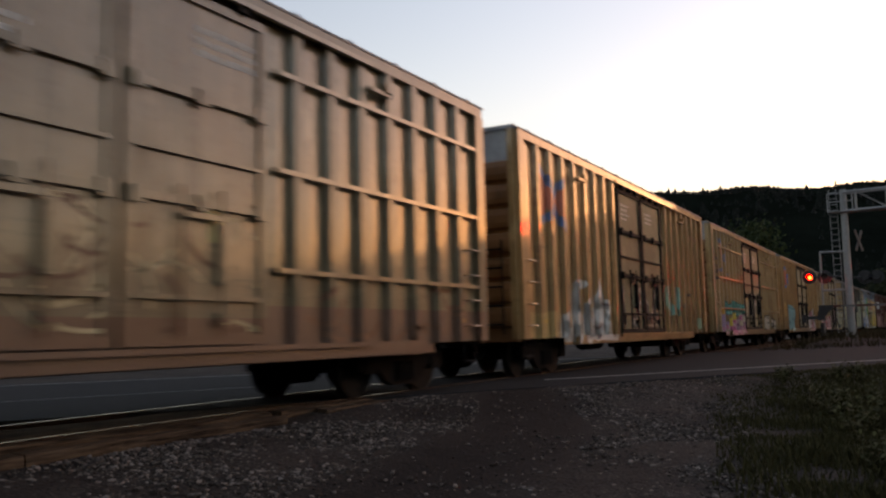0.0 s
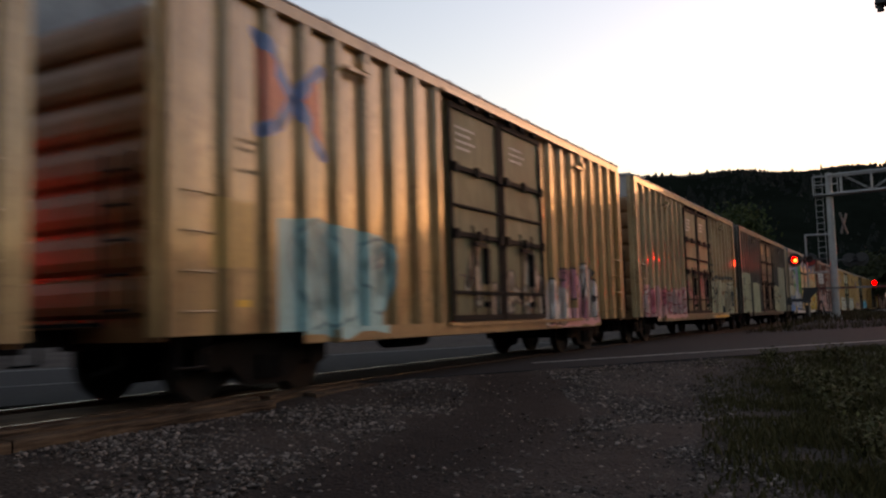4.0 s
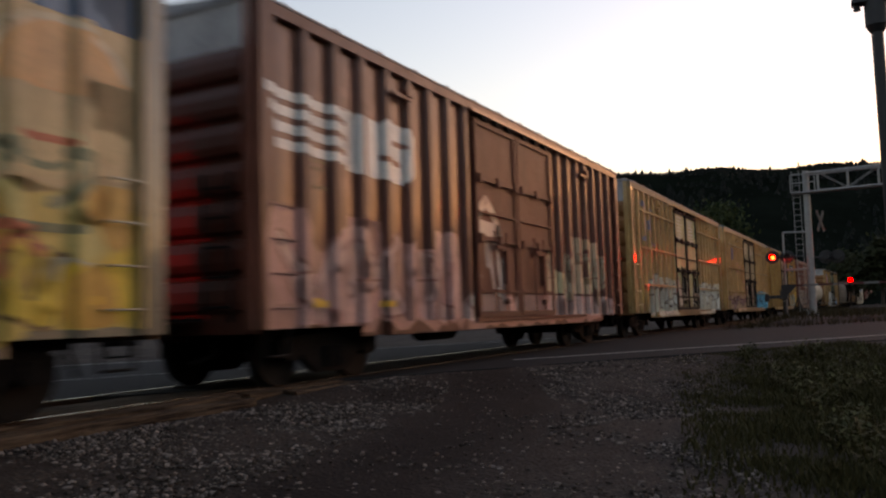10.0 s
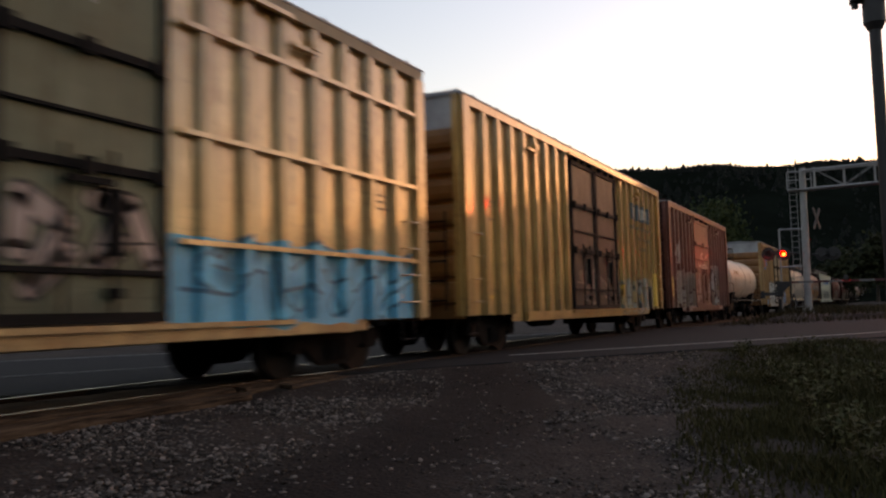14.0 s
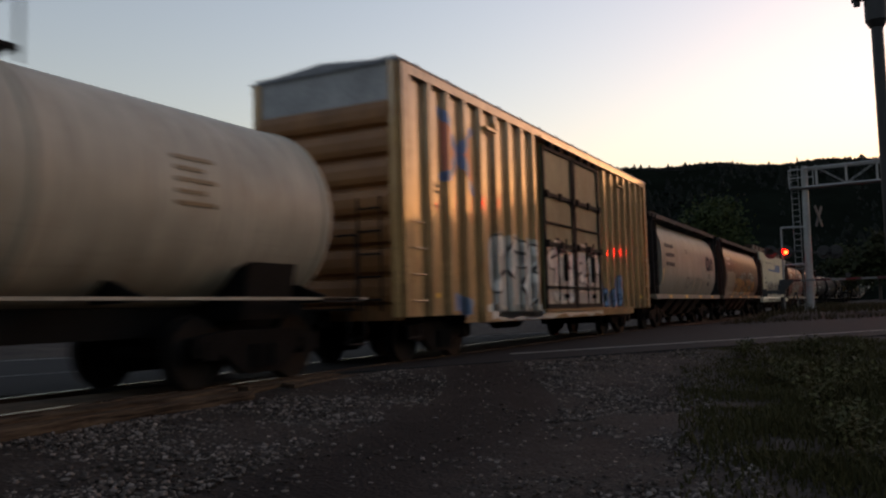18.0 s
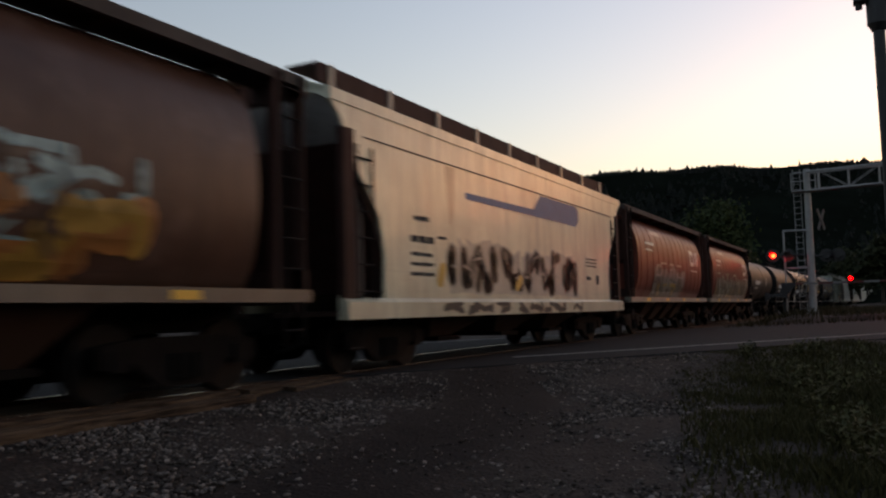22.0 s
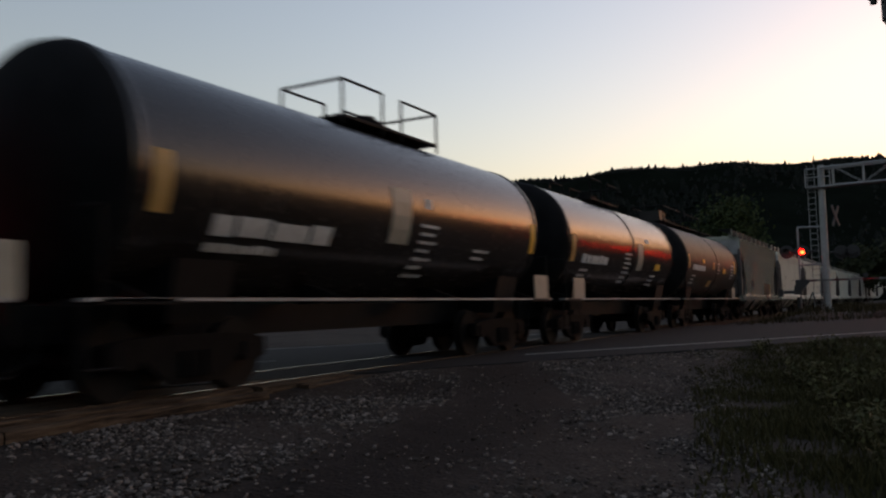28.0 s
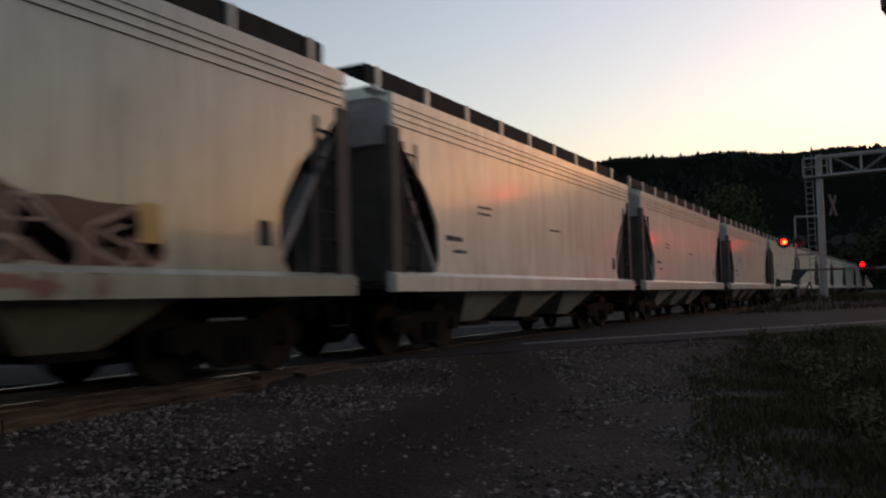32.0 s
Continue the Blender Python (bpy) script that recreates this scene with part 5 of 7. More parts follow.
def conifers(n, az0, az1, r0, r1):
    az = rng.uniform(az0, az1, n)
    rad = rng.uniform(r0, r1, n)
    out_v, out_f = [], []
    for a, r in zip(az, rad):
        c = float(np.interp(r, RADII, CREST))
        z = math.tan(radians(ridge_height(a))) * 450 * c + 0.15
        x, y = -math.sin(radians(a)) * r, math.cos(radians(a)) * r
        h = random.uniform(2.2, 4.2) * (1.5 if random.random() < 0.008 else 1.0)
        w = h * random.uniform(0.4, 0.65)
        for lo, hi, ww in ((-0.1, 0.55, 1.0), (0.3, 0.8, 0.72), (0.58, 1.0, 0.42)):
            n0 = len(out_v)
            t = random.uniform(0, 6)
            for q in range(5):
                out_v.append((x + w * ww * math.cos(t + q * 1.2566) * random.uniform(0.7, 1.2), y + w * ww * math.sin(t + q * 1.2566), z + h * lo))
            out_v.append((x, y, z + h * hi))
            out_f += [(n0 + q, n0 + (q + 1) % 5, n0 + 5) for q in range(5)]
    return out_v, out_f


V, F = [], []
for n, a0, a1, r0, r1 in ((3200, -8, 40, 438, 460), (2600, -10, 45, 230, 440), (700, -180, 180, 440, 460)):
    v_, f_ = conifers(n, a0, a1, r0, r1)
    F += [tuple(q + len(V) for q in f) for f in f_]
    V += v_
# one tall pointed conifer that stands above the crest
tz = math.tan(radians(ridge_height(3.7))) * 450
for lo, hi, ww in ((0.0, 0.5, 1.5), (0.25, 0.7, 1.15), (0.5, 0.88, 0.8), (0.72, 1.0, 0.45)):
    n0 = len(V)
    V += [(-29.0 + ww * math.cos(q * 0.898), 449.0 + ww * math.sin(q * 0.898), tz - 1.0 + 7.5 * lo) for q in range(7)] + [(-29.0, 449.0, tz - 1.0 + 7.5 * hi)]
    F += [(n0 + q, n0 + (q + 1) % 7, n0 + 7) for q in range(7)]
me = bpy.data.meshes.new("forest")
me.from_pydata(V, [], F)
me.materials.append(CONIFER)
tagged(new("forest", me), "dark conifer forest along the ridge", "forest", kind="stuff")

# ================= crossing signals =================
def disc(x, y, z, r, th, seg=24):
    return Shape().prism([(x + r * math.cos(2 * math.pi * i / seg), z + r * math.sin(2 * math.pi * i / seg)) for i in range(seg)], y, y + th)


SHUTTERS = []


def flasher(parent, x, y, z, facing, lit, first=None):
    """One flashing-light head: backplate, hood, lens, and an added shutter that drops over the lens to imitate
    flashing.
    """
    head = part("lamp_head", disc(x, y, z, 0.36, 0.03).prism([(x + 0.17 * math.cos(a), z + 0.17 * math.sin(a)) for a in np.linspace(0, 6.283, 17)[:-1]], y, y - facing * 0.3), POSTDARK, parent)
    hood = Shape()
    seg = [radians(a) for a in range(-10, 191, 20)]
    outer = [(x + 0.2 * math.cos(a), z + 0.2 * math.sin(a)) for a in seg]
    inner = [(x + 0.185 * math.cos(a), z + 0.185 * math.sin(a)) for a in seg]
    hood.prism(outer + inner[::-1], y, y + facing * 0.34)
    part("hood", hood, POSTDARK, head)
    part("lens", disc(x, y + facing * 0.02, z, 0.135, facing * 0.03), (REDBEAM if lit == 3 else REDLIT if lit == 2 else REDMAST if first is not None else REDDIM) if lit else REDDARK, head, "glowing red lens" if lit else "dark red lens")
    if lit and lit < 2:
        part("bulb", disc(x + 0.03, y + facing * 0.05, z - 0.03, 0.1, facing * 0.012), HOTCORE if first is not None else REDDIM, head)
    if first is not None:
        sh = part("shutter", Shape().prism([(0.182 * math.cos(a), -0.175 + 0.182 * math.sin(a)) for a in np.linspace(0, 6.283, 25)[:-1]], -0.006, 0.006), POSTDARK, parent)
        SHUTTERS.append((sh, (x, y + facing * 0.072, z + 0.175), facing, first))
    return head


mast = tagged(new("signal_mast"), "galvanised cantilever signal mast with ladder and red flashers", "railway signal")
MY = 48.0
base = part("pole", Shape().tube((-2.85, MY, 0.3), (-2.78, MY, 8.1), 0.2, 16, 0.16), GALV, mast)
part("pole_foot", Shape().box(-3.15, -2.55, MY - 0.3, MY + 0.3, 0.2, 0.5, 0.05), GALV, mast)
ladder(mast, -3.3, MY, 0.45, 8.15, 0.36, "x", 24, GALV)
part("cage", Shape().box(-3.55, -2.3, MY - 0.35, MY + 0.35, 6.9, 6.95).path([(-3.55, MY - .3, 6.95), (-3.55, MY - .3, 7.9), (-2.35, MY - .3, 7.9), (-2.35, MY - .3, 6.95)], 0.03).path([(-3.55, MY - .3, 7.45), (-2.35, MY - .3, 7.45)], 0.03), GALV, mast)
for z in (6.98, 8.0):
    for dy in (-0.3, 0.3):
        part("arm_chord", Shape().tube((-2.8, MY + dy, z - 0.06), (9.6, MY + dy, z + 0.12), 0.06, 8), GALV, mast)
for k in range(9):
    x = -2.2 + k * 1.45
    for dy in (-0.3, 0.3):
        part("arm_post", Shape().tube((x, MY + dy, 6.95), (x, MY + dy, 8.05), 0.05, 6), GALV, mast)
        part("arm_brace", Shape().tube((x, MY + dy, 7.0 if k % 2 else 8.0), (min(x + 1.45, 9.5), MY + dy, 8.0 if k % 2 else 7.0), 0.016, 6), GALV, mast)
part("arm_walk", Shape().box(-2.2, 9.5, MY - 0.28, MY + 0.28, 6.98, 7.02), GALV, mast)
part("guard_frame", Shape().path([(-2.9, MY - 0.1, 4.8), (-4.1, MY - 0.1, 4.83), (-4.12, MY - 0.1, 0.2), (-2.95, MY - 0.1, 0.22)], 0.05).path([(-4.1, MY - .1, 2.78), (-2.9, MY - .1, 2.78)], 0.05), GALV, mast)
part("lamp_arm", Shape().tube((-4.85, MY - 0.1, 3.5), (-3.2, MY - 0.1, 3.5), 0.05, 8).tube((-2.7, MY + 0.2, 3.4), (-1.4, MY + 0.2, 3.4), 0.05, 8), POSTDARK, mast)
flasher(mast, -4.70, MY - 0.12, 3.52, -1, True, 0)
flasher(mast, -3.95, MY - 0.12, 3.5, -1, True, 1)
flasher(mast, -2.05, MY + 0.2, 3.4, 1, False)
flasher(mast, -1.5, MY + 0.2, 3.4, 1, False)
for s in (-1, 1):
    part("crossbuck_board", Shape().prism([(-0.09, -0.64), (0.09, -0.64), (0.09, 0.64), (-0.09, 0.64)], -0.02, 0.02), simple("dull_sign_back", (0.06, 0.06, 0.06), 0.7), mast).matrix_local = pose(-2.2, MY - 0.1 + 0.05 * s, 5.32, 0, s * 33, 66)
for k, x in enumerate((8.4, 9.2)):
    flasher(mast, x, MY - 0.4, 7.6, -1, 2, k)

road_signal = tagged(new("crossing_signal"), "crossing signal with two red flashers beside the road", "railway signal")
part("pole", Shape().tube((2.0, 54.5, 0.2), (2.0, 54.5, 5.3), 0.08, 12), GALV, road_signal)
part("lamp_arm", Shape().tube((1.55, 54.45, 4.4), (2.45, 54.45, 4.4), 0.05, 8), POSTDARK, road_signal)
for k, x in enumerate((1.66, 2.4)):
    flasher(road_signal, x, 54.3, 4.4, -1, 2, k)

post = tagged(new("signal_post"), "dark crossing signal post with collar and bracket at the top", "railway signal")
PX, PY = 0.26, 11.0
part("pole", Shape().tube((PX, PY, -0.3), (PX, PY, 4.15), 0.066, 16), POSTDARK, post)
part("collar", Shape().tube((PX, PY, 4.12), (PX, PY, 4.2), 0.08, 16, 0.12).tube((PX, PY, 4.2), (PX, PY, 4.5), 0.125, 16), POSTDARK, post)
part("bracket", Shape().box(PX - 0.26, PX + 0.3, PY - 0.1, PY + 0.1, 4.5, 4.62, 0.02).box(PX - 0.12, PX + 0.12, PY - 0.12, PY + 0.12, 4.62, 5.2), POSTDARK, post)
part("bolt", Shape().tube((PX - 0.2, PY, 4.42), (PX - 0.2, PY, 4.52), 0.04, 8), POSTDARK, post)

far_signal = tagged(new("crossing_signal"), "grey crossing signal with two shaded red flashers beyond the track", "railway signal")
far_signal.matrix_basis = pose(-14.2, 2.3, 0.0, 0, 0, -57)
part("pole", Shape().tube((0, 0, -0.6), (0, 0, 4.1), 0.06, 12), POSTDARK, far_signal)
part("lamp_arm", Shape().tube((-0.5, 0, 2.05), (0.5, 0, 2.05), 0.04, 8), POSTDARK, far_signal)
for k, x in enumerate((-0.4, 0.4)):
    head = flasher(far_signal, x, 0.06, 2.05, 1, 3, k)
    # long tube, unseen, added to narrow the red beam to a spot
    part("shade", Shape().loft([[(x + r * math.cos(q * 0.3927), yy, 2.05 + r * math.sin(q * 0.3927)) for q in range(16)] for r, yy in ((0.155, 0.16), (0.155, 1.1), (0.145, 1.1), (0.145, 0.16))], True, False), POSTDARK, head)

gate = tagged(new("crossing_gate"), "dark crossing gate mechanism with a counterweight arm", "railway signal")
part("gate_box", Shape().box(-4.4, -4.0, 47.3, 47.8, 1.2, 1.7, 0.04), POSTDARK, gate)
part("gate_post", Shape().tube((-4.2, 47.55, 0.0), (-4.2, 47.55, 1.05), 0.09, 10), POSTDARK, gate)
part("counterweight", Shape().box(-4.95, -4.3, 47.15, 47.25, 1.25, 1.42, 0.02).box(-5.15, -4.9, 47.1, 47.3, 1.1, 1.5, 0.03), POSTDARK, gate)
part("gate_brace", Shape().path([(-3.95, 47.4, 0.1), (-3.5, 47.4, 1.3), (-3.2, 47.4, 0.1)], 0.035), POSTDARK, gate)

REDBOARD = simple("red_gate_stripe", (0.07, 0.012, 0.011), 0.6, 0, 0.3, 4)
PALEBOARD = simple("pale_gate_stripe", (0.13, 0.125, 0.12), 0.6, 0, 0.3, 4)
for k in range(14):
    x = -3.95 + 0.72 * k
    part("gate_arm", Shape().box(x, x + 0.72, 47.36, 47.41, 1.86, 1.97), PALEBOARD if k % 2 else REDBOARD, gate)
part("arm_mount", Shape().prism([(-4.3, 1.4), (-4.0, 1.4), (-3.6, 1.84), (-3.6, 1.98), (-4.3, 1.98)], 47.3, 47.45), POSTDARK, gate)
for x in (-0.95, 2.4, 5.6):
    lamp = part("gate_lamp", disc(x, 47.3, 2.1, 0.12, 0.1), POSTDARK, gate)
    part("lens", disc(x, 47.27, 2.1, 0.1, 0.03), REDMAST, lamp, "glowing red lens")
    # added shutter that covers the gate lamp to imitate its flashing
    sh = part("shutter", Shape().prism([(0.125 * math.cos(q), -0.12 + 0.125 * math.sin(q)) for q in np.linspace(0, 6.283, 21)[:-1]], -0.005, 0.005), POSTDARK, gate)
    SHUTTERS.append((sh, (x, 47.25, 2.22), -1, 0))

# ================= the train =================
TAN = (0.60, 0.35, 0.138)
YEL = (0.86, 0.53, 0.21)
BROWN = (0.205, 0.07, 0.047)
STENCIL = simple("faded_white_stencil", (0.5, 0.5, 0.48), 0.6, 0, 0.3, 8)
DARKSTENCIL = simple("dark_stencil", (0.05, 0.05, 0.055), 0.7, 0, 0.3, 8, 0.0, 0.1)
BLUEPAINT = simple("blue_livery_paint", (0.022, 0.115, 0.26), 0.5, 0, 0.15, 3, 0.0, 0.25)
FADED = simple("faded_brown_stencil", (0.26, 0.17, 0.09), 0.6, 0, 0.3, 8)
CHALK = (0.66, 0.64, 0.60)
INK = (0.03, 0.03, 0.032)


def cross_emblem(car, yc, red=(0.62, 0.17, 0.10), blue=(0.12, 0.20, 0.42)):
    """Faded emblem of four curved arms, two red lobes and blue strokes."""
    z, red, blue = 3.65, spray_mat(red), spray_mat(blue)
    lay(car, [[(yc - 0.68, z + 0.62), (yc - 0.1, z + 0.05), (yc - 0.1, z - 0.1), (yc - 0.62, z - 0.45)]], red, 0.003, "emblem_lobe")
    lay(car, [[(yc + 0.55, z + 0.42), (yc + 0.62, z - 0.5), (yc + 0.12, z - 0.08), (yc + 0.12, z + 0.05)]], red, 0.003, "emblem_lobe")
    lay(car, stroke([(yc - 0.68, z + 0.66), (yc - 0.35, z + 0.42), (yc, z), (yc + 0.3, z - 0.36), (yc + 0.62, z - 0.62)], 0.17), blue, 0.005, "emblem_stroke")
    lay(car, stroke([(yc + 0.6, z + 0.52), (yc + 0.25, z + 0.3), (yc, z), (yc - 0.25, z - 0.36), (yc - 0.62, z - 0.5)], 0.17), blue, 0.006, "emblem_stroke")


def door_text(car, a=6.35, b=8.55):
    lettering(car, [(a, 4.12, 0.7, 0.05), (a, 4.0, 0.6, 0.05), (a, 3.88, 0.7, 0.05), (a, 3.76, 0.5, 0.05), (b, 4.12, 0.6, 0.05), (b, 4.0, 0.7, 0.05), (b, 3.88, 0.6, 0.05)], STENCIL)


def side_text(car, L=15.6):
    """Small data lines that every boxcar carries by its corners."""
    lettering(car, [(1.0, 2.95, 0.5, 0.05), (1.0, 2.85, 0.4, 0.05), (1.02, 2.6, 0.45, 0.05), (L - 1.5, 2.6, 0.5, 0.04), (L - 1.5, 2.5, 0.4, 0.04), (L - 1.5, 2.4, 0.5, 0.04), (L - 3.1, 1.55, 0.4, 0.16)], FADED)


def door_tags(car, seed, fill=(0.34, 0.33, 0.28), line=INK, n=5, z1=2.2):
    scrawl(car, 6.3, 9.9, 0.95, z1, n, fill, line, seed, 0.2)


def marks_olive(car, X):
    lettering(car, [(9.0, 4.15, 0.9, 0.07), (9.0, 4.02, 0.9, 0.07), (9.0, 3.89, 0.9, 0.07), (6.6, 3.6, 0.5, 0.06), (6.6, 3.48, 0.5, 0.06)], STENCIL)
    swirls(car, 6.2, 10.0, 0.95, 2.2, 12, (0.48, 0.40, 0.24), 11, 0.05, 0.004)
    swirls(car, 6.2, 10.0, 0.95, 2.2, 10, (0.16, 0.09, 0.06), 12, 0.05, 0.005)
    lay(car, [rect(9.2, 1.9, 0.22, 0.36)], spray_mat((0.6, 0.5, 0.22)), 0.006, "paper_card")
    swirls(car, 10.4, 15.2, 0.8, 1.6, 9, (0.20, 0.11, 0.07), 13, 0.07, 0.004)


def marks_white_tag(car, X):
    cross_emblem(car, 1.85)
    w = spray_mat(CHALK)
    lay(car, stroke([(2.35, 1.1), (2.3, 0.85), (2.6, 0.72), (2.95, 0.85), (3.0, 1.5), (3.05, 1.85)], 0.42) + stroke([(2.95, 1.88), (3.5, 1.95)], 0.2), w, 0.004)
    lay(car, stroke([(3.55, 0.8), (3.75, 1.45), (3.7, 1.0), (4.2, 0.9)], 0.42) + stroke([(4.1, 0.8), (4.35, 1.5), (4.5, 2.0), (4.75, 1.6), (4.8, 0.9)], 0.34) + stroke([(4.9, 1.5), (5.1, 1.2), (5.3, 0.8)], 0.3) + stroke([(3.5, 0.78), (5.5, 0.72)], 0.16), w, 0.004)
    lay(car, stroke([(4.1, 1.0), (4.25, 0.95), (4.4, 1.05)], 0.06) + stroke([(4.72, 1.55), (5.0, 1.5)], 0.06), spray_mat((0.25, 0.2, 0.18)), 0.006)
    block(car, 0.5, 2.0, 0.78, 1.3, (0.46, 0.30, 0.12), seed=4)
    door_tags(car, 21)
    patches(car, 10.5, 12.0, 1.3, 2.2, ((0.26, 0.38, 0.26), (0.20, 0.40, 0.32)), 3, 0.3, 22)
    patches(car, 14.3, 15.2, 0.8, 1.3, ((0.30, 0.40, 0.26),), 2, 0.25, 23)
    swirls(car, 11.6, 14.6, 2.4, 4.0, 6, (0.40, 0.18, 0.10), 24, 0.08, 0.004)
    # a bracket's shadow, painted on as a dark bent stroke
    lay(car, stroke([(12.9, 2.0), (13.5, 2.0), (13.5, 1.8)], 0.1), spray_mat((0.1, 0.07, 0.05)), 0.006, "painted_bracket_shadow")
    door_text(car)
    side_text(car)


def marks_teal(car, X):
    cross_emblem(car, 2.2, (0.60, 0.27, 0.15), (0.20, 0.22, 0.30))
    swirls(car, 0.3, 1.25, 2.75, 3.6, 9, (0.13, 0.11, 0.09), 37, 0.09, 0.004)
    block(car, 1.2, 6.0, 0.62, 1.0, (0.60, 0.27, 0.33), seed=31, ragged=0.1)
    patches(car, 1.0, 2.3, 0.8, 1.7, ((0.72, 0.46, 0.10), (0.40, 0.28, 0.42)), 4, 0.3, 38)
    scrawl(car, 2.2, 5.9, 0.66, 1.55, 5, (0.66, 0.44, 0.50), (0.36, 0.13, 0.26), 31, 0.34, (0.68, 0.58, 0.42))
    scrawl(car, 2.1, 5.95, 1.42, 2.0, 6, (0.12, 0.46, 0.40), (0.05, 0.20, 0.18), 32, 0.34, (0.20, 0.52, 0.45))
    patches(car, 2.2, 5.8, 0.9, 1.5, ((0.75, 0.58, 0.10),), 5, 0.2, 39, lift=0.01)
    swirls(car, 2.0, 5.9, 0.7, 1.5, 8, (0.56, 0.16, 0.3), 35, 0.14, 0.011)
    scrawl(car, 10.4, 14.0, 0.75, 1.5, 4, (0.62, 0.52, 0.42), INK, 33, 0.2)
    swirls(car, 6.3, 9.9, 1.9, 2.4, 6, (0.7, 0.66, 0.5), 36, 0.06, 0.009)
    door_tags(car, 34)
    patches(car, 6.3, 9.9, 1.0, 2.3, ((0.46, 0.40, 0.17), (0.36, 0.33, 0.2)), 6, 0.26, 40, lift=0.009)
    door_text(car)
    side_text(car)


def marks_pale_blue(car, X):
    cross_emblem(car, 2.1)
    block(car, 1.7, 4.05, 0.68, 2.12, (0.26, 0.46, 0.46), seed=5)
    scrawl(car, 1.75, 4.1, 0.74, 2.15, 3, (0.33, 0.55, 0.54), (0.14, 0.26, 0.28), 41, 0.4)
    scrawl(car, 10.0, 13.8, 0.68, 2.0, 6, (0.60, 0.52, 0.48), INK, 42, 0.24, (0.5, 0.2, 0.25))
    block(car, 10.2, 13.6, 0.64, 1.0, (0.5, 0.25, 0.27), seed=6)
    block(car, 0.7, 1.4, 1.5, 2.3, (0.52, 0.31, 0.10), seed=7)
    door_tags(car, 43)
    door_text(car)
    side_text(car)


def marks_pink_white(car, X):
    scrawl(car, 0.8, 5.8, 0.72, 1.75, 7, (0.72, 0.22, 0.26), (0.28, 0.06, 0.08), 51, 0.28, (0.62, 0.44, 0.42), halo=(0.55, 0.28, 0.26))
    block(car, 9.9, 15.4, 0.7, 2.1, (0.43, 0.37, 0.235), seed=8, ragged=0.1)
    scrawl(car, 9.9, 15.4, 0.72, 2.2, 7, (0.49, 0.43, 0.29), (0.10, 0.09, 0.065), 52, 0.34)
    grey = spray_mat((0.075, 0.072, 0.062))
    lay(car, stroke([(9.9, 2.24), (10.4, 2.14), (10.9, 2.12), (11.4, 2.3), (12.06, 2.22), (12.5, 2.2), (12.95, 2.34), (13.5, 2.24), (14.1, 2.3), (14.8, 2.28), (15.55, 2.16)], 0.14), grey, 0.011)
    lay(car, stroke([(10.7, 2.05), (10.75, 1.5), (10.65, 1.25), (11.0, 1.3)], 0.2) + stroke([(11.5, 2.1), (11.5, 1.25)], 0.17) + stroke([(12.3, 2.1), (12.2, 1.4), (12.6, 0.9)], 0.2) + stroke([(13.4, 2.0), (13.5, 1.3)], 0.18) + stroke([(14.3, 1.7), (14.9, 1.55), (14.4, 1.2), (15.1, 1.05)], 0.17), grey, 0.012)
    swirls(car, 10.1, 10.95, 2.4, 2.75, 5, (0.13, 0.11, 0.08), 54, 0.09, 0.004)
    lay(car, [rect(10.1, 1.04, 0.25, 0.41)], YELLOWPAINT, 0.013, "reflector")
    lay(car, [rect(10.5, 0.63, 2.8, 0.07)], YELLOWPAINT, 0.003, "sill_stripe")
    door_tags(car, 53, (0.3, 0.16, 0.16))
    door_text(car)
    side_text(car)


def marks_patched(car, X):
    g = (0.42, 0.395, 0.25)
    for i, (a, b, c, d) in enumerate(((0.1, 2.4, 0.75, 2.65), (3.4, 5.0, 0.75, 2.25), (9.9, 12.4, 0.8, 2.25), (12.55, 15.4, 0.77, 3.4))):
        block(car, a, b, c, d, g if i < 3 else (0.32, 0.32, 0.225), seed=60 + i, ragged=0.1)
    scrawl(car, 0.3, 2.3, 0.85, 2.4, 3, (0.40, 0.40, 0.27), (0.16, 0.15, 0.12), 61, 0.22)
    scrawl(car, 9.9, 12.3, 0.85, 2.1, 3, (0.40, 0.40, 0.27), (0.12, 0.12, 0.10), 62, 0.2)
    lay(car, [rect(0.45, 0.85, 0.28, 1.4)], spray_mat((0.6, 0.4, 0.08)), 0.009, "yellow_strip")
    for y in (6.25, 8.25):
        lay(car, [rect(y, 3.85, 0.85, 0.45)], spray_mat((0.15, 0.085, 0.04)), 0.006, "painted_panel")
    scrawl(car, 6.3, 9.9, 0.95, 2.1, 7, (0.17, 0.172, 0.13), INK, 63, 0.14)
    side_text(car)


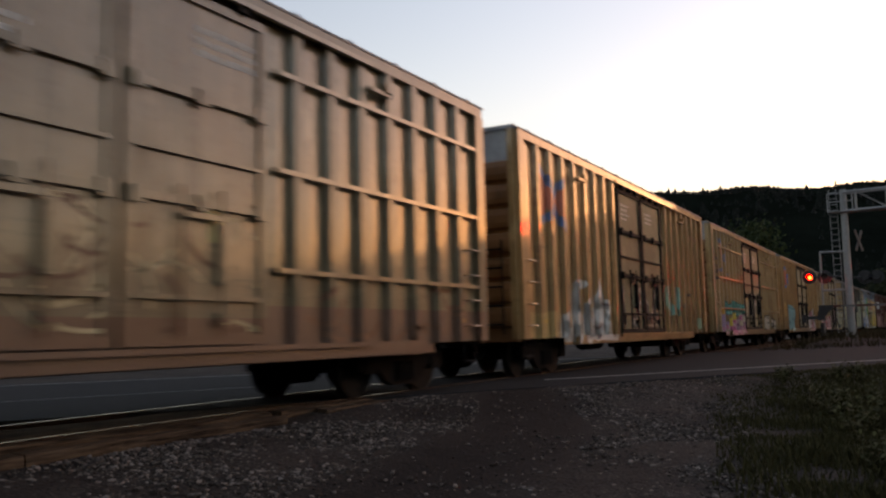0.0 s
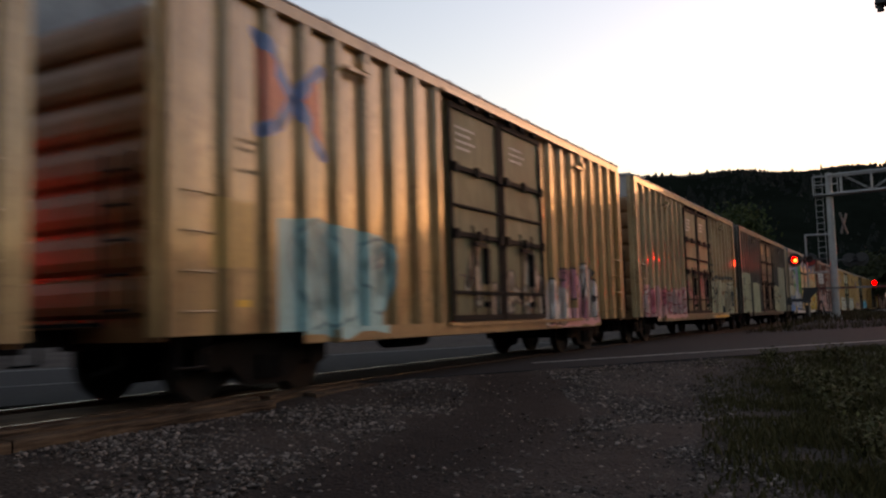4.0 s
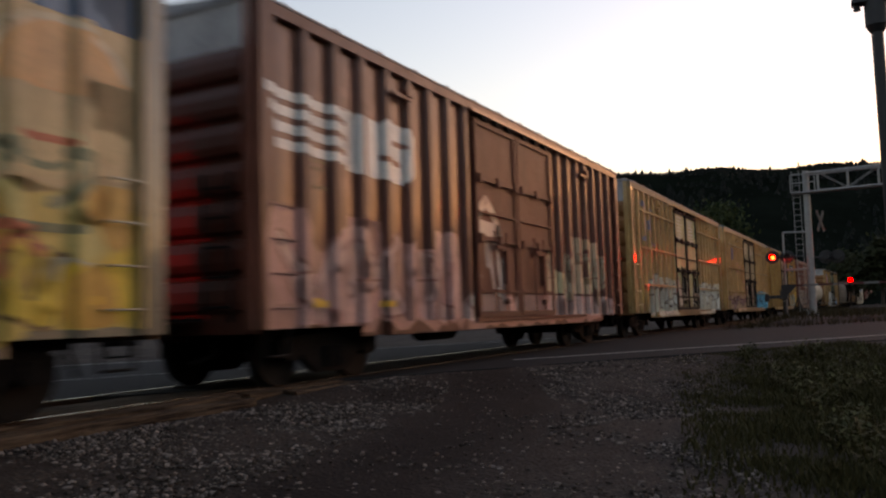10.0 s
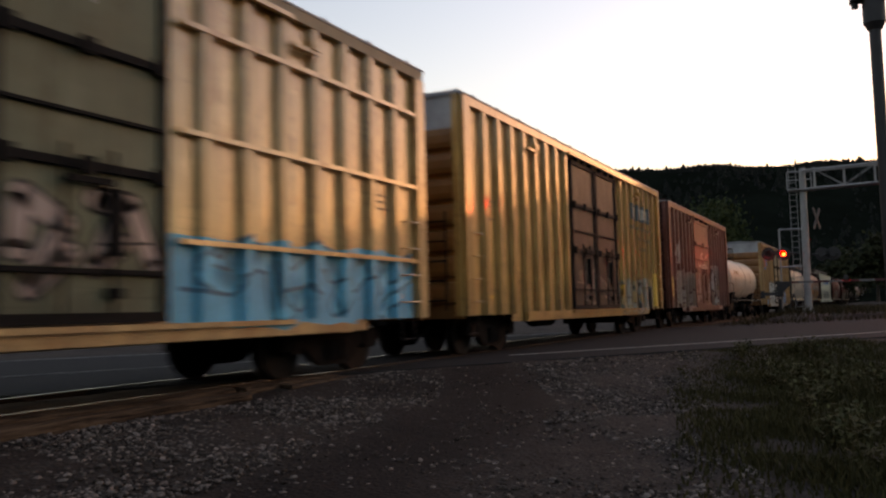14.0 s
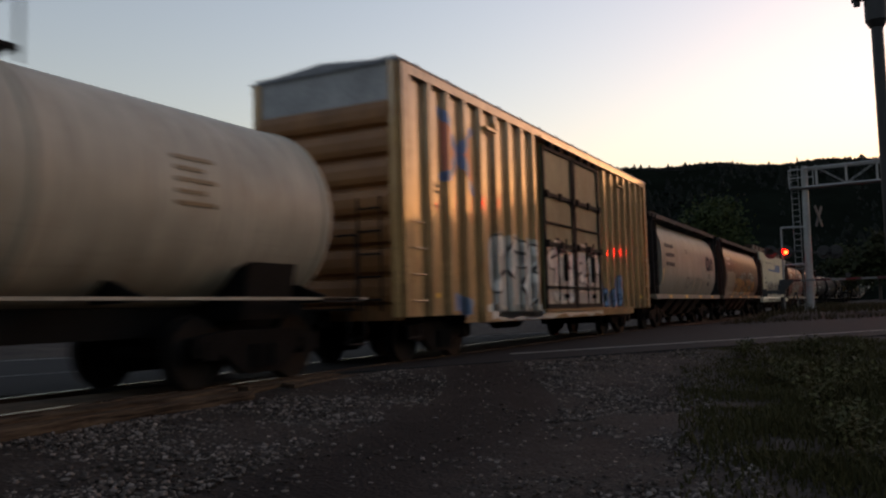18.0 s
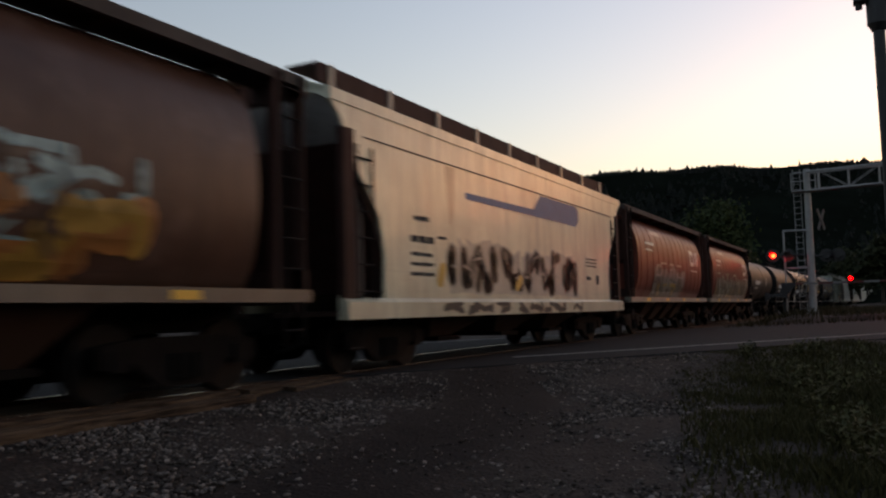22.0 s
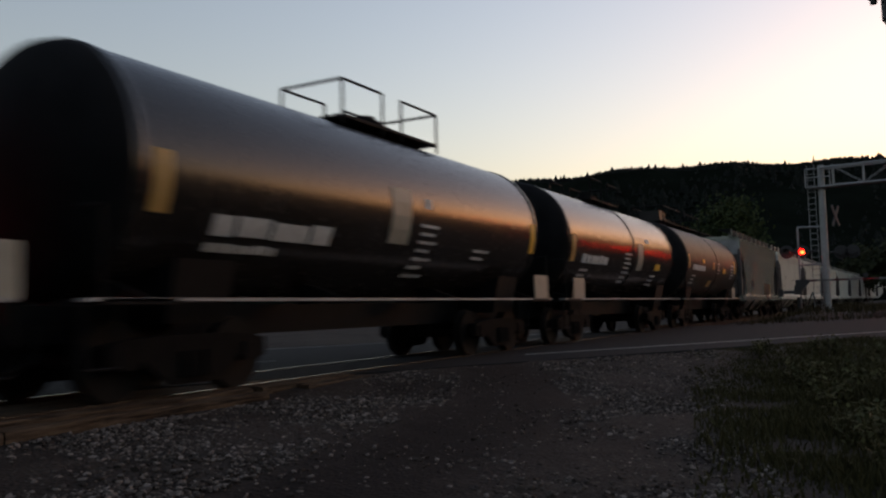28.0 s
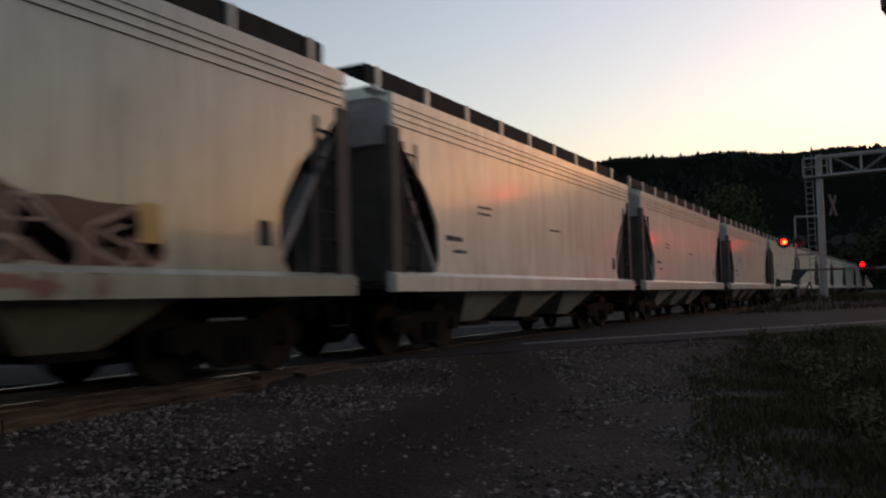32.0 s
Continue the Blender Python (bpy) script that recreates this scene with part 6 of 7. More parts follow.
def marks_mural(car, X):
    P = lambda *a, **k: patches(car, *a, **k)
    B = lambda *a, **k: block(car, *a, **k)
    # leading bays: bare tan above, cream clouds and blue water below
    P(0.1, 2.3, 2.6, 4.5, ((0.58, 0.47, 0.34), (0.50, 0.38, 0.25)), 6, 0.32, 70)
    cross_emblem(car, 1.6, (0.50, 0.20, 0.11), (0.24, 0.22, 0.30))
    lay(car, stroke([(0.05, 3.55), (0.9, 3.5), (1.8, 3.55), (2.5, 3.6)], 0.06), spray_mat(CHALK), 0.012)
    B(0.1, 2.5, 1.12, 2.3, (0.50, 0.44, 0.32), seed=71, ragged=0.16)
    P(0.1, 2.6, 1.75, 2.45, ((0.66, 0.60, 0.44), (0.60, 0.50, 0.32)), 8, 0.3, 72, lift=0.004)
    P(0.1, 2.4, 1.5, 1.8, ((0.17, 0.21, 0.32), (0.24, 0.28, 0.38)), 7, 0.24, 73, lift=0.006)
    P(0.1, 2.4, 1.1, 1.5, ((0.62, 0.56, 0.46), (0.42, 0.42, 0.50)), 8, 0.26, 74, lift=0.008)
    B(0.1, 2.5, 0.61, 1.14, (0.22, 0.33, 0.52), lift=0.009, seed=75)
    B(2.4, 4.6, 0.61, 0.95, (0.05, 0.17, 0.46), lift=0.009, seed=76)
    # pale sky with green and lilac figures
    B(2.3, 5.9, 0.95, 4.5, (0.33, 0.38, 0.46), seed=77, ragged=0.1)
    P(2.4, 5.9, 3.9, 4.63, ((0.14, 0.20, 0.30), (0.22, 0.29, 0.38)), 12, 0.4, 78, lift=0.004)
    P(2.6, 5.4, 2.0, 3.4, ((0.50, 0.52, 0.24), (0.58, 0.56, 0.38), (0.40, 0.38, 0.48)), 9, 0.36, 79, lift=0.005)
    P(2.35, 2.95, 2.3, 3.5, ((0.10, 0.38, 0.12),), 6, 0.26, 80, lift=0.009)
    P(4.4, 5.7, 2.7, 3.95, ((0.07, 0.36, 0.14), (0.14, 0.46, 0.20)), 9, 0.34, 81, lift=0.009)
    P(4.9, 5.8, 1.8, 2.9, ((0.36, 0.50, 0.12), (0.18, 0.42, 0.14)), 6, 0.28, 82, lift=0.009)
    P(2.9, 5.7, 0.95, 2.1, ((0.60, 0.56, 0.58), (0.44, 0.41, 0.52), (0.66, 0.62, 0.54)), 9, 0.36, 83, lift=0.006)
    lay(car, stroke([(2.55, 1.7), (2.6, 1.2), (2.55, 0.85), (3.0, 0.9)], 0.36), spray_mat((0.70, 0.40, 0.03)), 0.013)
    lay(car, stroke([(2.35, 1.92), (2.75, 1.85)], 0.2), spray_mat((0.09, 0.11, 0.22)), 0.013)
    lay(car, stroke([(3.5, 1.1), (3.45, 1.7), (3.75, 2.0), (4.0, 1.7), (3.95, 1.1)], 0.3), spray_mat((0.66, 0.64, 0.62)), 0.013)
    lay(car, stroke([(4.6, 0.9), (4.7, 1.5), (5.0, 1.9), (5.25, 1.4), (5.3, 0.9)], 0.26), spray_mat((0.60, 0.57, 0.58)), 0.013)
    swirls(car, 3.2, 5.6, 0.9, 2.2, 7, (0.28, 0.22, 0.20), 84, 0.07, 0.015)
    # doors and trailing bays: dark sky, orange arches, gold letters
    B(5.8, 15.4, 2.0, 4.2, (0.62, 0.42, 0.22), seed=85, ragged=0.1)
    B(5.8, 15.4, 0.76, 2.1, (0.62, 0.42, 0.11), seed=86, ragged=0.1)
    P(5.8, 15.4, 3.75, 4.63, ((0.09, 0.13, 0.20), (0.15, 0.21, 0.30)), 24, 0.42, 87, lift=0.004)
    for i, (a, b, top) in enumerate(((4.85, 7.6, 4.05), (7.7, 9.7, 4.0), (9.9, 12.0, 3.9), (12.1, 13.8, 3.75), (13.7, 15.3, 3.7))):
        m, r = (a + b) / 2, (b - a) / 2
        lay(car, [[(m + r * math.cos(q * math.pi / 8), 3.0 + (top - 3.0) * math.sin(q * math.pi / 8)) for q in range(9)]], spray_mat(((0.74, 0.40, 0.17), (0.70, 0.33, 0.16))[i % 2]), 0.008)
        lay(car, stroke([(m + r * math.cos(q * math.pi / 8), 3.0 + (top - 3.0) * math.sin(q * math.pi / 8)) for q in range(1, 8)], 0.07), spray_mat((0.70, 0.55, 0.36)), 0.0095)
    P(5.9, 15.3, 2.2, 3.2, ((0.66, 0.52, 0.28), (0.58, 0.40, 0.20), (0.50, 0.42, 0.26)), 16, 0.34, 88, lift=0.009)
    P(8.0, 14.5, 2.75, 3.35, ((0.70, 0.21, 0.10),), 7, 0.28, 89, lift=0.012)
    P(5.9, 15.3, 0.85, 2.2, ((0.72, 0.46, 0.05), (0.64, 0.50, 0.18), (0.60, 0.32, 0.06)), 18, 0.3, 90, lift=0.009)
    scrawl(car, 6.1, 15.0, 0.85, 1.7, 14, (0.68, 0.46, 0.06), (0.24, 0.14, 0.06), 91, 0.2, (0.62, 0.55, 0.40), lines=0.3)
    swirls(car, 6.1, 15.0, 1.7, 2.5, 12, (0.22, 0.22, 0.12), 92, 0.1, 0.013)
    swirls(car, 6.1, 15.0, 0.9, 2.6, 9, (0.58, 0.16, 0.08), 93, 0.09, 0.014)
    scrawl(car, 11.7, 12.9, 0.8, 1.7, 1, (0.55, 0.52, 0.55), (0.2, 0.18, 0.3), 94, 0.24)
    lay(car, [rect(2.95, 0.62, 10.5, 0.17)], spray_mat((0.52, 0.50, 0.46)), 0.0105, "white_strip")


def marks_brown(car, X):
    w = spray_mat((0.75, 0.73, 0.70))
    for i in range(4):
        lay(car, [rect(0.1 + 0.08 * (3 - i), 3.02 + 0.215 * i, 2.0 - 0.08 * (3 - i), 0.13)], w, 0.004, "emblem_stripe")
    for a, b in ((1.95, 2.27), (2.4, 2.8)):
        lay(car, [[(a, 2.95), (b, 2.93), (b, 3.80), (a, 3.84)]], w, 0.004, "emblem_block")
    lay(car, [[(2.7, 3.0), (2.95, 2.93), (3.5, 2.93), (3.8, 3.15), (3.82, 3.6), (3.6, 3.86), (2.95, 3.88), (2.7, 3.7)]], w, 0.0045, "emblem_block")
    lay(car, stroke([(3.1, 3.56), (3.55, 3.55)], 0.09) + stroke([(2.85, 3.27), (3.4, 3.24)], 0.09), spray_mat(BROWN), 0.006, "emblem_slot")
    block(car, 0.1, 5.5, 0.72, 1.9, (0.40, 0.20, 0.165), seed=96, ragged=0.16)
    block(car, 5.5, 15.2, 0.62, 1.1, (0.42, 0.22, 0.18), seed=97, ragged=0.1)
    lay(car, stroke([(5.95, 2.35), (6.15, 2.75), (6.5, 3.02), (6.85, 2.75), (7.1, 2.4)], 0.22) + stroke([(6.05, 2.5), (7.05, 2.45)], 0.3), spray_mat((0.50, 0.44, 0.38)), 0.009)
    for a in (1.0, 2.75):
        lay(car, [rect(a, 1.02, 0.45, 0.09)], YELLOWPAINT, 0.013, "reflector")
    patches(car, 0.1, 5.4, 0.8, 2.3, ((0.50, 0.25, 0.22), (0.58, 0.33, 0.29)), 12, 0.45, 90)
    patches(car, 5.4, 15.2, 0.76, 1.25, ((0.56, 0.32, 0.29), (0.62, 0.42, 0.37)), 18, 0.4, 91)
    scrawl(car, 0.4, 5.4, 0.8, 2.1, 6, (0.58, 0.36, 0.32), (0.30, 0.13, 0.11), 92, 0.2, (0.62, 0.48, 0.43))
    scrawl(car, 5.8, 7.2, 0.9, 3.0, 2, (0.52, 0.48, 0.45), (0.14, 0.06, 0.05), 93, 0.16)
    patches(car, 9.7, 14.0, 1.3, 2.7, ((0.56, 0.48, 0.29), (0.58, 0.42, 0.28)), 9, 0.4, 94)
    scrawl(car, 9.7, 14.2, 1.0, 2.5, 6, (0.46, 0.36, 0.25), (0.2, 0.09, 0.07), 95, 0.16)
    side_text(car)


def marks_white_blocks(car, X):
    for a, b, s in ((1.8, 6.0, 100), (10.0, 15.2, 101)):
        scrawl(car, a, b, 0.66, 2.0, 6, (0.80, 0.78, 0.70), (0.20, 0.16, 0.13), s, 0.36, (0.70, 0.68, 0.58), halo=(0.62, 0.57, 0.45))
    scrawl(car, 6.3, 9.9, 0.95, 2.2, 5, (0.56, 0.54, 0.44), (0.05, 0.045, 0.04), 102, 0.28)
    lettering(car, [(6.5 + 2.1 * j, 4.3 - 0.13 * i, 0.9 - 0.12 * (i % 2), 0.06) for j in range(2) for i in range(7)], STENCIL)
    cross_emblem(car, 2.2, (0.66, 0.36, 0.20), (0.24, 0.24, 0.32))
    patches(car, 0.9, 1.9, 0.9, 1.7, ((0.80, 0.50, 0.08),), 3, 0.3, 103)
    side_text(car)


def marks_blue_block(car, X):
    block(car, 10.15, 15.3, 0.72, 1.75, (0.08, 0.38, 0.55), seed=110)
    scrawl(car, 10.2, 15.2, 0.78, 1.72, 6, (0.12, 0.50, 0.68), (0.03, 0.14, 0.22), 111, 0.24)
    lay(car, stroke([(1.95, 4.05), (2.25, 3.75), (2.2, 3.4), (1.95, 3.2)], 0.17), spray_mat((0.22, 0.18, 0.27)), 0.005, "emblem_stroke")
    block(car, 0.9, 6.0, 0.66, 1.6, (0.52, 0.33, 0.20), seed=116, ragged=0.18)
    scrawl(car, 0.9, 6.0, 0.75, 1.5, 7, (0.36, 0.20, 0.18), (0.16, 0.08, 0.07), 113, 0.18)
    swirls(car, 0.6, 5.9, 1.4, 3.2, 8, (0.52, 0.26, 0.18), 115, 0.12, 0.003)
    door_tags(car, 114, (0.32, 0.24, 0.22))
    door_text(car)
    side_text(car)


def marks_dark_door(car, X):
    scrawl(car, 10.3, 14.6, 0.62, 1.68, 6, (0.28, 0.27, 0.24), (0.06, 0.055, 0.05), 120, 0.26, (0.42, 0.38, 0.3))
    lay(car, [rect(11.9, 3.56, 2.45, 0.52)], spray_mat((0.08, 0.11, 0.12)), 0.004, "sign_panel")
    lettering(car, [(12.0, 3.64, 2.25, 0.34)], spray_mat((0.46, 0.46, 0.40)), 0.006)
    lettering(car, [(11.8, 3.26, 2.6, 0.13), (12.6, 2.93, 1.4, 0.12), (12.6, 2.62, 1.35, 0.11)], spray_mat((0.20, 0.15, 0.075)))
    block(car, 10.3, 14.1, 0.64, 1.6, (0.26, 0.22, 0.13), seed=122, ragged=0.2)
    patches(car, 10.3, 14.0, 0.7, 1.75, ((0.13, 0.13, 0.10), (0.34, 0.32, 0.26), (0.42, 0.27, 0.12)), 7, 0.26, 123, lift=0.007)
    lay(car, [rect(10.5, 1.15, 0.22, 0.35)], YELLOWPAINT, 0.009, "reflector")
    lay(car, [rect(14.45, 0.84, 0.42, 1.1)], spray_mat((0.85, 0.5, 0.1)), 0.009, "yellow_strip")
    scrawl(car, 6.3, 9.9, 0.95, 1.9, 5, (0.07, 0.07, 0.065), (0.2, 0.19, 0.16), 121, 0.16)
    side_text(car)


def marks_short_brown(car, X):
    scrawl(car, 0.7, 1.9, 2.4, 3.3, 2, (0.42, 0.34, 0.30), None, 130, 0.1)
    block(car, 0.9, 4.5, 0.72, 2.0, (0.36, 0.27, 0.21), seed=134, ragged=0.22)
    block(car, 8.5, 10.6, 0.72, 2.4, (0.36, 0.25, 0.20), seed=135, ragged=0.22)
    swirls(car, 4.9, 7.9, 2.4, 3.1, 7, (0.48, 0.40, 0.33), 136, 0.08, 0.006)
    scrawl(car, 1.7, 4.9, 0.75, 2.3, 4, (0.54, 0.49, 0.43), (0.14, 0.06, 0.05), 131, 0.28, (0.42, 0.33, 0.28), halo=(0.34, 0.22, 0.17))
    scrawl(car, 4.9, 8.0, 0.95, 2.2, 4, (0.38, 0.30, 0.26), (0.10, 0.05, 0.04), 132, 0.16)
    scrawl(car, 8.6, 10.4, 0.9, 2.7, 2, (0.50, 0.44, 0.38), (0.12, 0.05, 0.04), 133, 0.24, halo=(0.34, 0.22, 0.17))
    lay(car, [rect(0.07, 1.2, 0.2, 0.7)], spray_mat((0.6, 0.4, 0.08)), 0.009, "yellow_strip")
    side_text(car, 13.0)


def marks_black_white(car, X):
    cross_emblem(car, 2.1)
    scrawl(car, 3.5, 5.9, 0.65, 2.45, 3, (0.76, 0.74, 0.69), INK, 140, 0.46, halo=(0.42, 0.40, 0.36))
    scrawl(car, 6.3, 10.3, 0.95, 2.42, 6, (0.76, 0.74, 0.69), INK, 141, 0.44, halo=(0.36, 0.34, 0.30))
    swirls(car, 6.3, 10.3, 0.95, 2.2, 7, (0.7, 0.68, 0.62), 144, 0.12, 0.011)
    block(car, 3.2, 10.4, 0.64, 0.92, (0.60, 0.58, 0.53), seed=145)
    scrawl(car, 1.6, 2.9, 0.76, 1.15, 2, (0.18, 0.28, 0.45), None, 142, 0.2)
    scrawl(car, 10.6, 12.4, 0.8, 1.7, 3, (0.20, 0.31, 0.47), (0.07, 0.10, 0.18), 143, 0.2)
    side_text(car)


specs = [
    (-3.0, 15.6, "grid", (0.30, 0.235, 0.135), None, marks_olive, "olive-tan boxcar with ribbed grid sides, weathered"),
    (14.14, 15.6, "posts", TAN, None, marks_white_tag, "tan boxcar with vertical posts and a white graffiti tag"),
    (31.28, 15.6, "grid", (0.62, 0.425, 0.195), None, marks_teal, "tan boxcar with teal and pink graffiti"),
    (48.42, 15.6, "posts", TAN, None, marks_pale_blue, "tan boxcar with a pale blue graffiti block"),
    (65.56, 15.6, "posts", (0.53, 0.39, 0.21), None, marks_pink_white, "tan boxcar with pink and white graffiti"),
    (82.70, 15.6, "posts", (0.066, 0.07, 0.06), (0.05, 0.053, 0.043), marks_patched, "dark grey boxcar with paler repainted patches"),
    (99.84, 15.6, "posts", (0.55, 0.45, 0.30), (0.55, 0.45, 0.30), marks_mural, "boxcar covered in a many-coloured mural"),
    (116.98, 15.6, "posts", BROWN, (0.155, 0.056, 0.039), marks_brown, "red-brown boxcar with pale pink graffiti"),
    (134.12, 15.6, "grid", YEL, (0.46, 0.48, 0.25), marks_white_blocks, "yellow-tan boxcar with white block graffiti"),
    (151.26, 15.6, "grid", YEL, (0.2, 0.205, 0.13), marks_blue_block, "yellow-tan boxcar with a bright blue block"),
    (168.40, 15.6, "posts", (0.66, 0.38, 0.105), (0.045, 0.045, 0.04), marks_dark_door, "orange-tan boxcar with dark doors and small blue lettering"),
    (212.2, 15.7, "posts", TAN, None, marks_black_white, "tan boxcar with large white and black graffiti"),
]
DOORGREY = (0.18, 0.185, 0.112)


def add_boxcar(k):
    front, L, style, col, doorcol, marks, label = specs[k]
    bands = [(0.0, 15.6, 0.0, 1.25, (0.20, 0.105, 0.07))] if k == 0 else []
    seed = k * 1.37 + 0.5
    body = paint("boxcar_paint", col, 0.36, 0.5, (), bands, 0.32, seed, spec=0.35 if k in (5, 7) else 0.6, coat=0.1 if k == 5 else 0.3 if k in (7, 10) else 1.0, wear=0.9, cr=0.1, dents=0.16)
    if k in (6, 7):
        doors = paint("boxcar_door_paint", doorcol, 0.5, 0.35, (), (), 0.25, seed + 0.4, spec=0.2, coat=0.3 if k == 6 else 0.0, dents=0.3)
    elif k == 0:
        doors = paint("boxcar_door_paint", (0.27, 0.205, 0.125), 0.34, 0.5, (), [(0, 15, 0, 1.1, (0.20, 0.105, 0.065))], 0.4, k, spec=0.5, coat=0.7, dents=0.3, wear=0.6, cr=0.1)
    else:
        doors = paint("boxcar_door_paint", doorcol or DOORGREY, 0.5, 0.12, (), (), 0.4, seed + 0.4, dirt=(0.03, 0.028, 0.024), spec=0.16, coat=0.25 if k == 8 else 0.0, dents=0.5, wear=0.5)
    # ends take a darkened body colour: the shade of facing away from the glow
    ends = paint("boxcar_shaded_end_paint", (0.04, 0.04, 0.042) if k == 5 else (col[0] * 0.5, col[1] * 0.36, col[2] * 0.3), 0.5, 0.35, (), (), 0.3, k + 0.3, spec=0.4, coat=0.0)
    posts = paint("boxcar_post_paint", (0.29, 0.24, 0.165) if k == 6 else tuple(c * 0.78 for c in col), 0.45, 0.55, (), bands, 0.3, seed, spec=0.4, coat=0.1 if k in (5, 7) else 0.9, wear=0.6, cr=0.07, dents=0.1)
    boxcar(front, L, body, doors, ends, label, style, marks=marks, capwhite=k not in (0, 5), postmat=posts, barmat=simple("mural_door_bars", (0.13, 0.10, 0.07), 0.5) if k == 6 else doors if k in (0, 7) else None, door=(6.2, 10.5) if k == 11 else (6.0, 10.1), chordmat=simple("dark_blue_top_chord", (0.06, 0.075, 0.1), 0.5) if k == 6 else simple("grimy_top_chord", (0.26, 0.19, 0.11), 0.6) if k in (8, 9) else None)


for k in range(len(specs)):
    add_boxcar(k)

brown = paint("brown_boxcar_paint", (0.175, 0.062, 0.042), 0.45, 0.4, (), (), 0.25, 4.4, wear=0.5, spec=0.35, coat=0.0)
# the brown end is darkened likewise, its shade put into the colour
boxcar(185.55, 13.0, brown, brown, paint("brown_shaded_end_paint", (0.05, 0.02, 0.017), 0.75, 0.2, spec=0.1, coat=0.0), "red-brown boxcar with one sliding door and pale tags", "posts", top=4.7, door=(4.6, 8.2), leaves=1, capwhite=False, marks=marks_short_brown, barmat=brown)


# ---- tank cars ----
ORANGEPLATE = simple("dull_orange_placard", (0.42, 0.24, 0.07), 0.5)
PALEPLATE = simple("pale_plate", (0.27, 0.25, 0.2), 0.5, 0, 0.2, 5)


def tank_marks(stencil, rows=(), placards=(), pale=(), holders=(), cz=2.38):
    """rows: lettering bars; placards and pale: (y0, y1, z0, z1); holders: y of the corner plates."""
    def fn(car, R):
        def plate(y0, y1, z0, z1, m, name):
            s = Shape()
            o, i_ = [], []
            for k in range(5):
                z = z0 + (z1 - z0) * k / 4
                x = math.sqrt(max(R * R - (z - cz) ** 2, 0.01))
                o.append((x + 0.014, z))
                i_.append((x - 0.02, z))
            part(name, s.prism(o + i_[::-1], y0, y1), m, car)
        for r in rows:
            for y, z, l, h in words(*r):
                plate(y, y + l, z, z + h, stencil, "lettering_bar")
        for k, p in enumerate(placards):
            plate(*p, YELLOWPAINT if k % 2 == 0 else ORANGEPLATE, "placard")
        for p in pale:
            plate(*p, PALEPLATE, "data_plate")
        for y in holders:
            part("placard_holder", Shape().box(1.44, 1.46, y - 0.38, y + 0.38, 1.05, 1.55), PALEPLATE, car)
    return fn


def small_text(y, z, n=4):
    return [(y, z - 0.13 * i, 0.45 if i % 2 else 0.6, 0.05) for i in range(n)]


WHITETANK = paint("white_tank_paint", (0.46, 0.40, 0.315), 0.5, 0.12, (), (), 0.2, 2.0, spec=0.3, coat=0.0, dents=0.2)
BLACKTANK = paint("black_tank_paint", (0.020, 0.0175, 0.016), 0.24, 0.05, (), (), 0.3, 1.2, dents=0.02, coat=0.0, spec=0.42)
GREYTANK = paint("charcoal_tank_paint", (0.036, 0.032, 0.028), 0.5, 0.12, (), (), 0.35, 2.2, dents=0.15, coat=0.0, spec=0.16)
BROWNTANK = paint("brown_black_tank_paint", (0.03, 0.024, 0.021), 0.5, 0.12, (), (), 0.3, 3.2, dents=0.15, coat=0.0, spec=0.2)
TANKSILL = simple("worn_pale_sill", (0.30, 0.285, 0.27), 0.55, 0.1, 0.4, 3)
BLACKHEAD = simple("matt_black_tank_head", (0.010, 0.0095, 0.010), 0.85, 0.0, 0.4, 2, 0.0, 0.06)
GREYHEAD = simple("dull_dark_tank_head", (0.013, 0.0125, 0.0125), 0.85, 0.0, 0.4, 2, 0.0, 0.06)
tankcar(200.1, 11.1, WHITETANK, "white cylindrical tank car with roof platform and rails", R=1.285, cz=2.21, sillmat=WHITETANK, plat=(4.1, 6.2), climb=False, marks=tank_marks(FADED, [(2.2, 2.5, 1.6, 0.2)] + small_text(2.2, 2.2) + small_text(7.6, 2.6, 5), cz=2.21))
tankcar(297.6, 10.8, GREYTANK, "charcoal tank car with a tall round dome housing", R=1.36, dome="big", sillmat=BLACKTANK, climb=False, headmat=GREYHEAD, marks=tank_marks(STENCIL, [(2.4, 2.1, 1.9, 0.26), (2.5, 1.85, 1.2, 0.1)] + small_text(6.8, 2.5)))
tankcar(309.3, 11.3, BROWNTANK, "dull black tank car with yellow placards", R=1.4, dome="plain", sillmat=TANKSILL, climb=False, headmat=GREYHEAD, marks=tank_marks(STENCIL, [(1.9, 2.05, 2.0, 0.2), (1.9, 1.8, 1.1, 0.08)] + small_text(6.4, 2.5, 5), [(8.5, 8.8, 2.05, 2.25), (5.7, 6.0, 1.8, 2.2)], (), (10.9,)))
tankcar(321.1, 11.9, BLACKTANK, "glossy black tank car with white lettering", R=1.42, cz=2.48, sillmat=TANKSILL, jacket=False, plat=(5.4, 8.4), climb=False, headmat=BLACKHEAD, marks=tank_marks(STENCIL, [(1.9, 1.78, 2.2, 0.24), (1.9, 1.6, 1.2, 0.1), (6.5, 2.5, 0.18, 0.16)] + small_text(6.4, 2.2, 7) + small_text(8.4, 1.9, 2), [(10.9, 11.1, 2.0, 2.6), (0.95, 1.2, 1.95, 2.6)], [(5.5, 6.05, 1.9, 2.75)], (11.3,), cz=2.48))
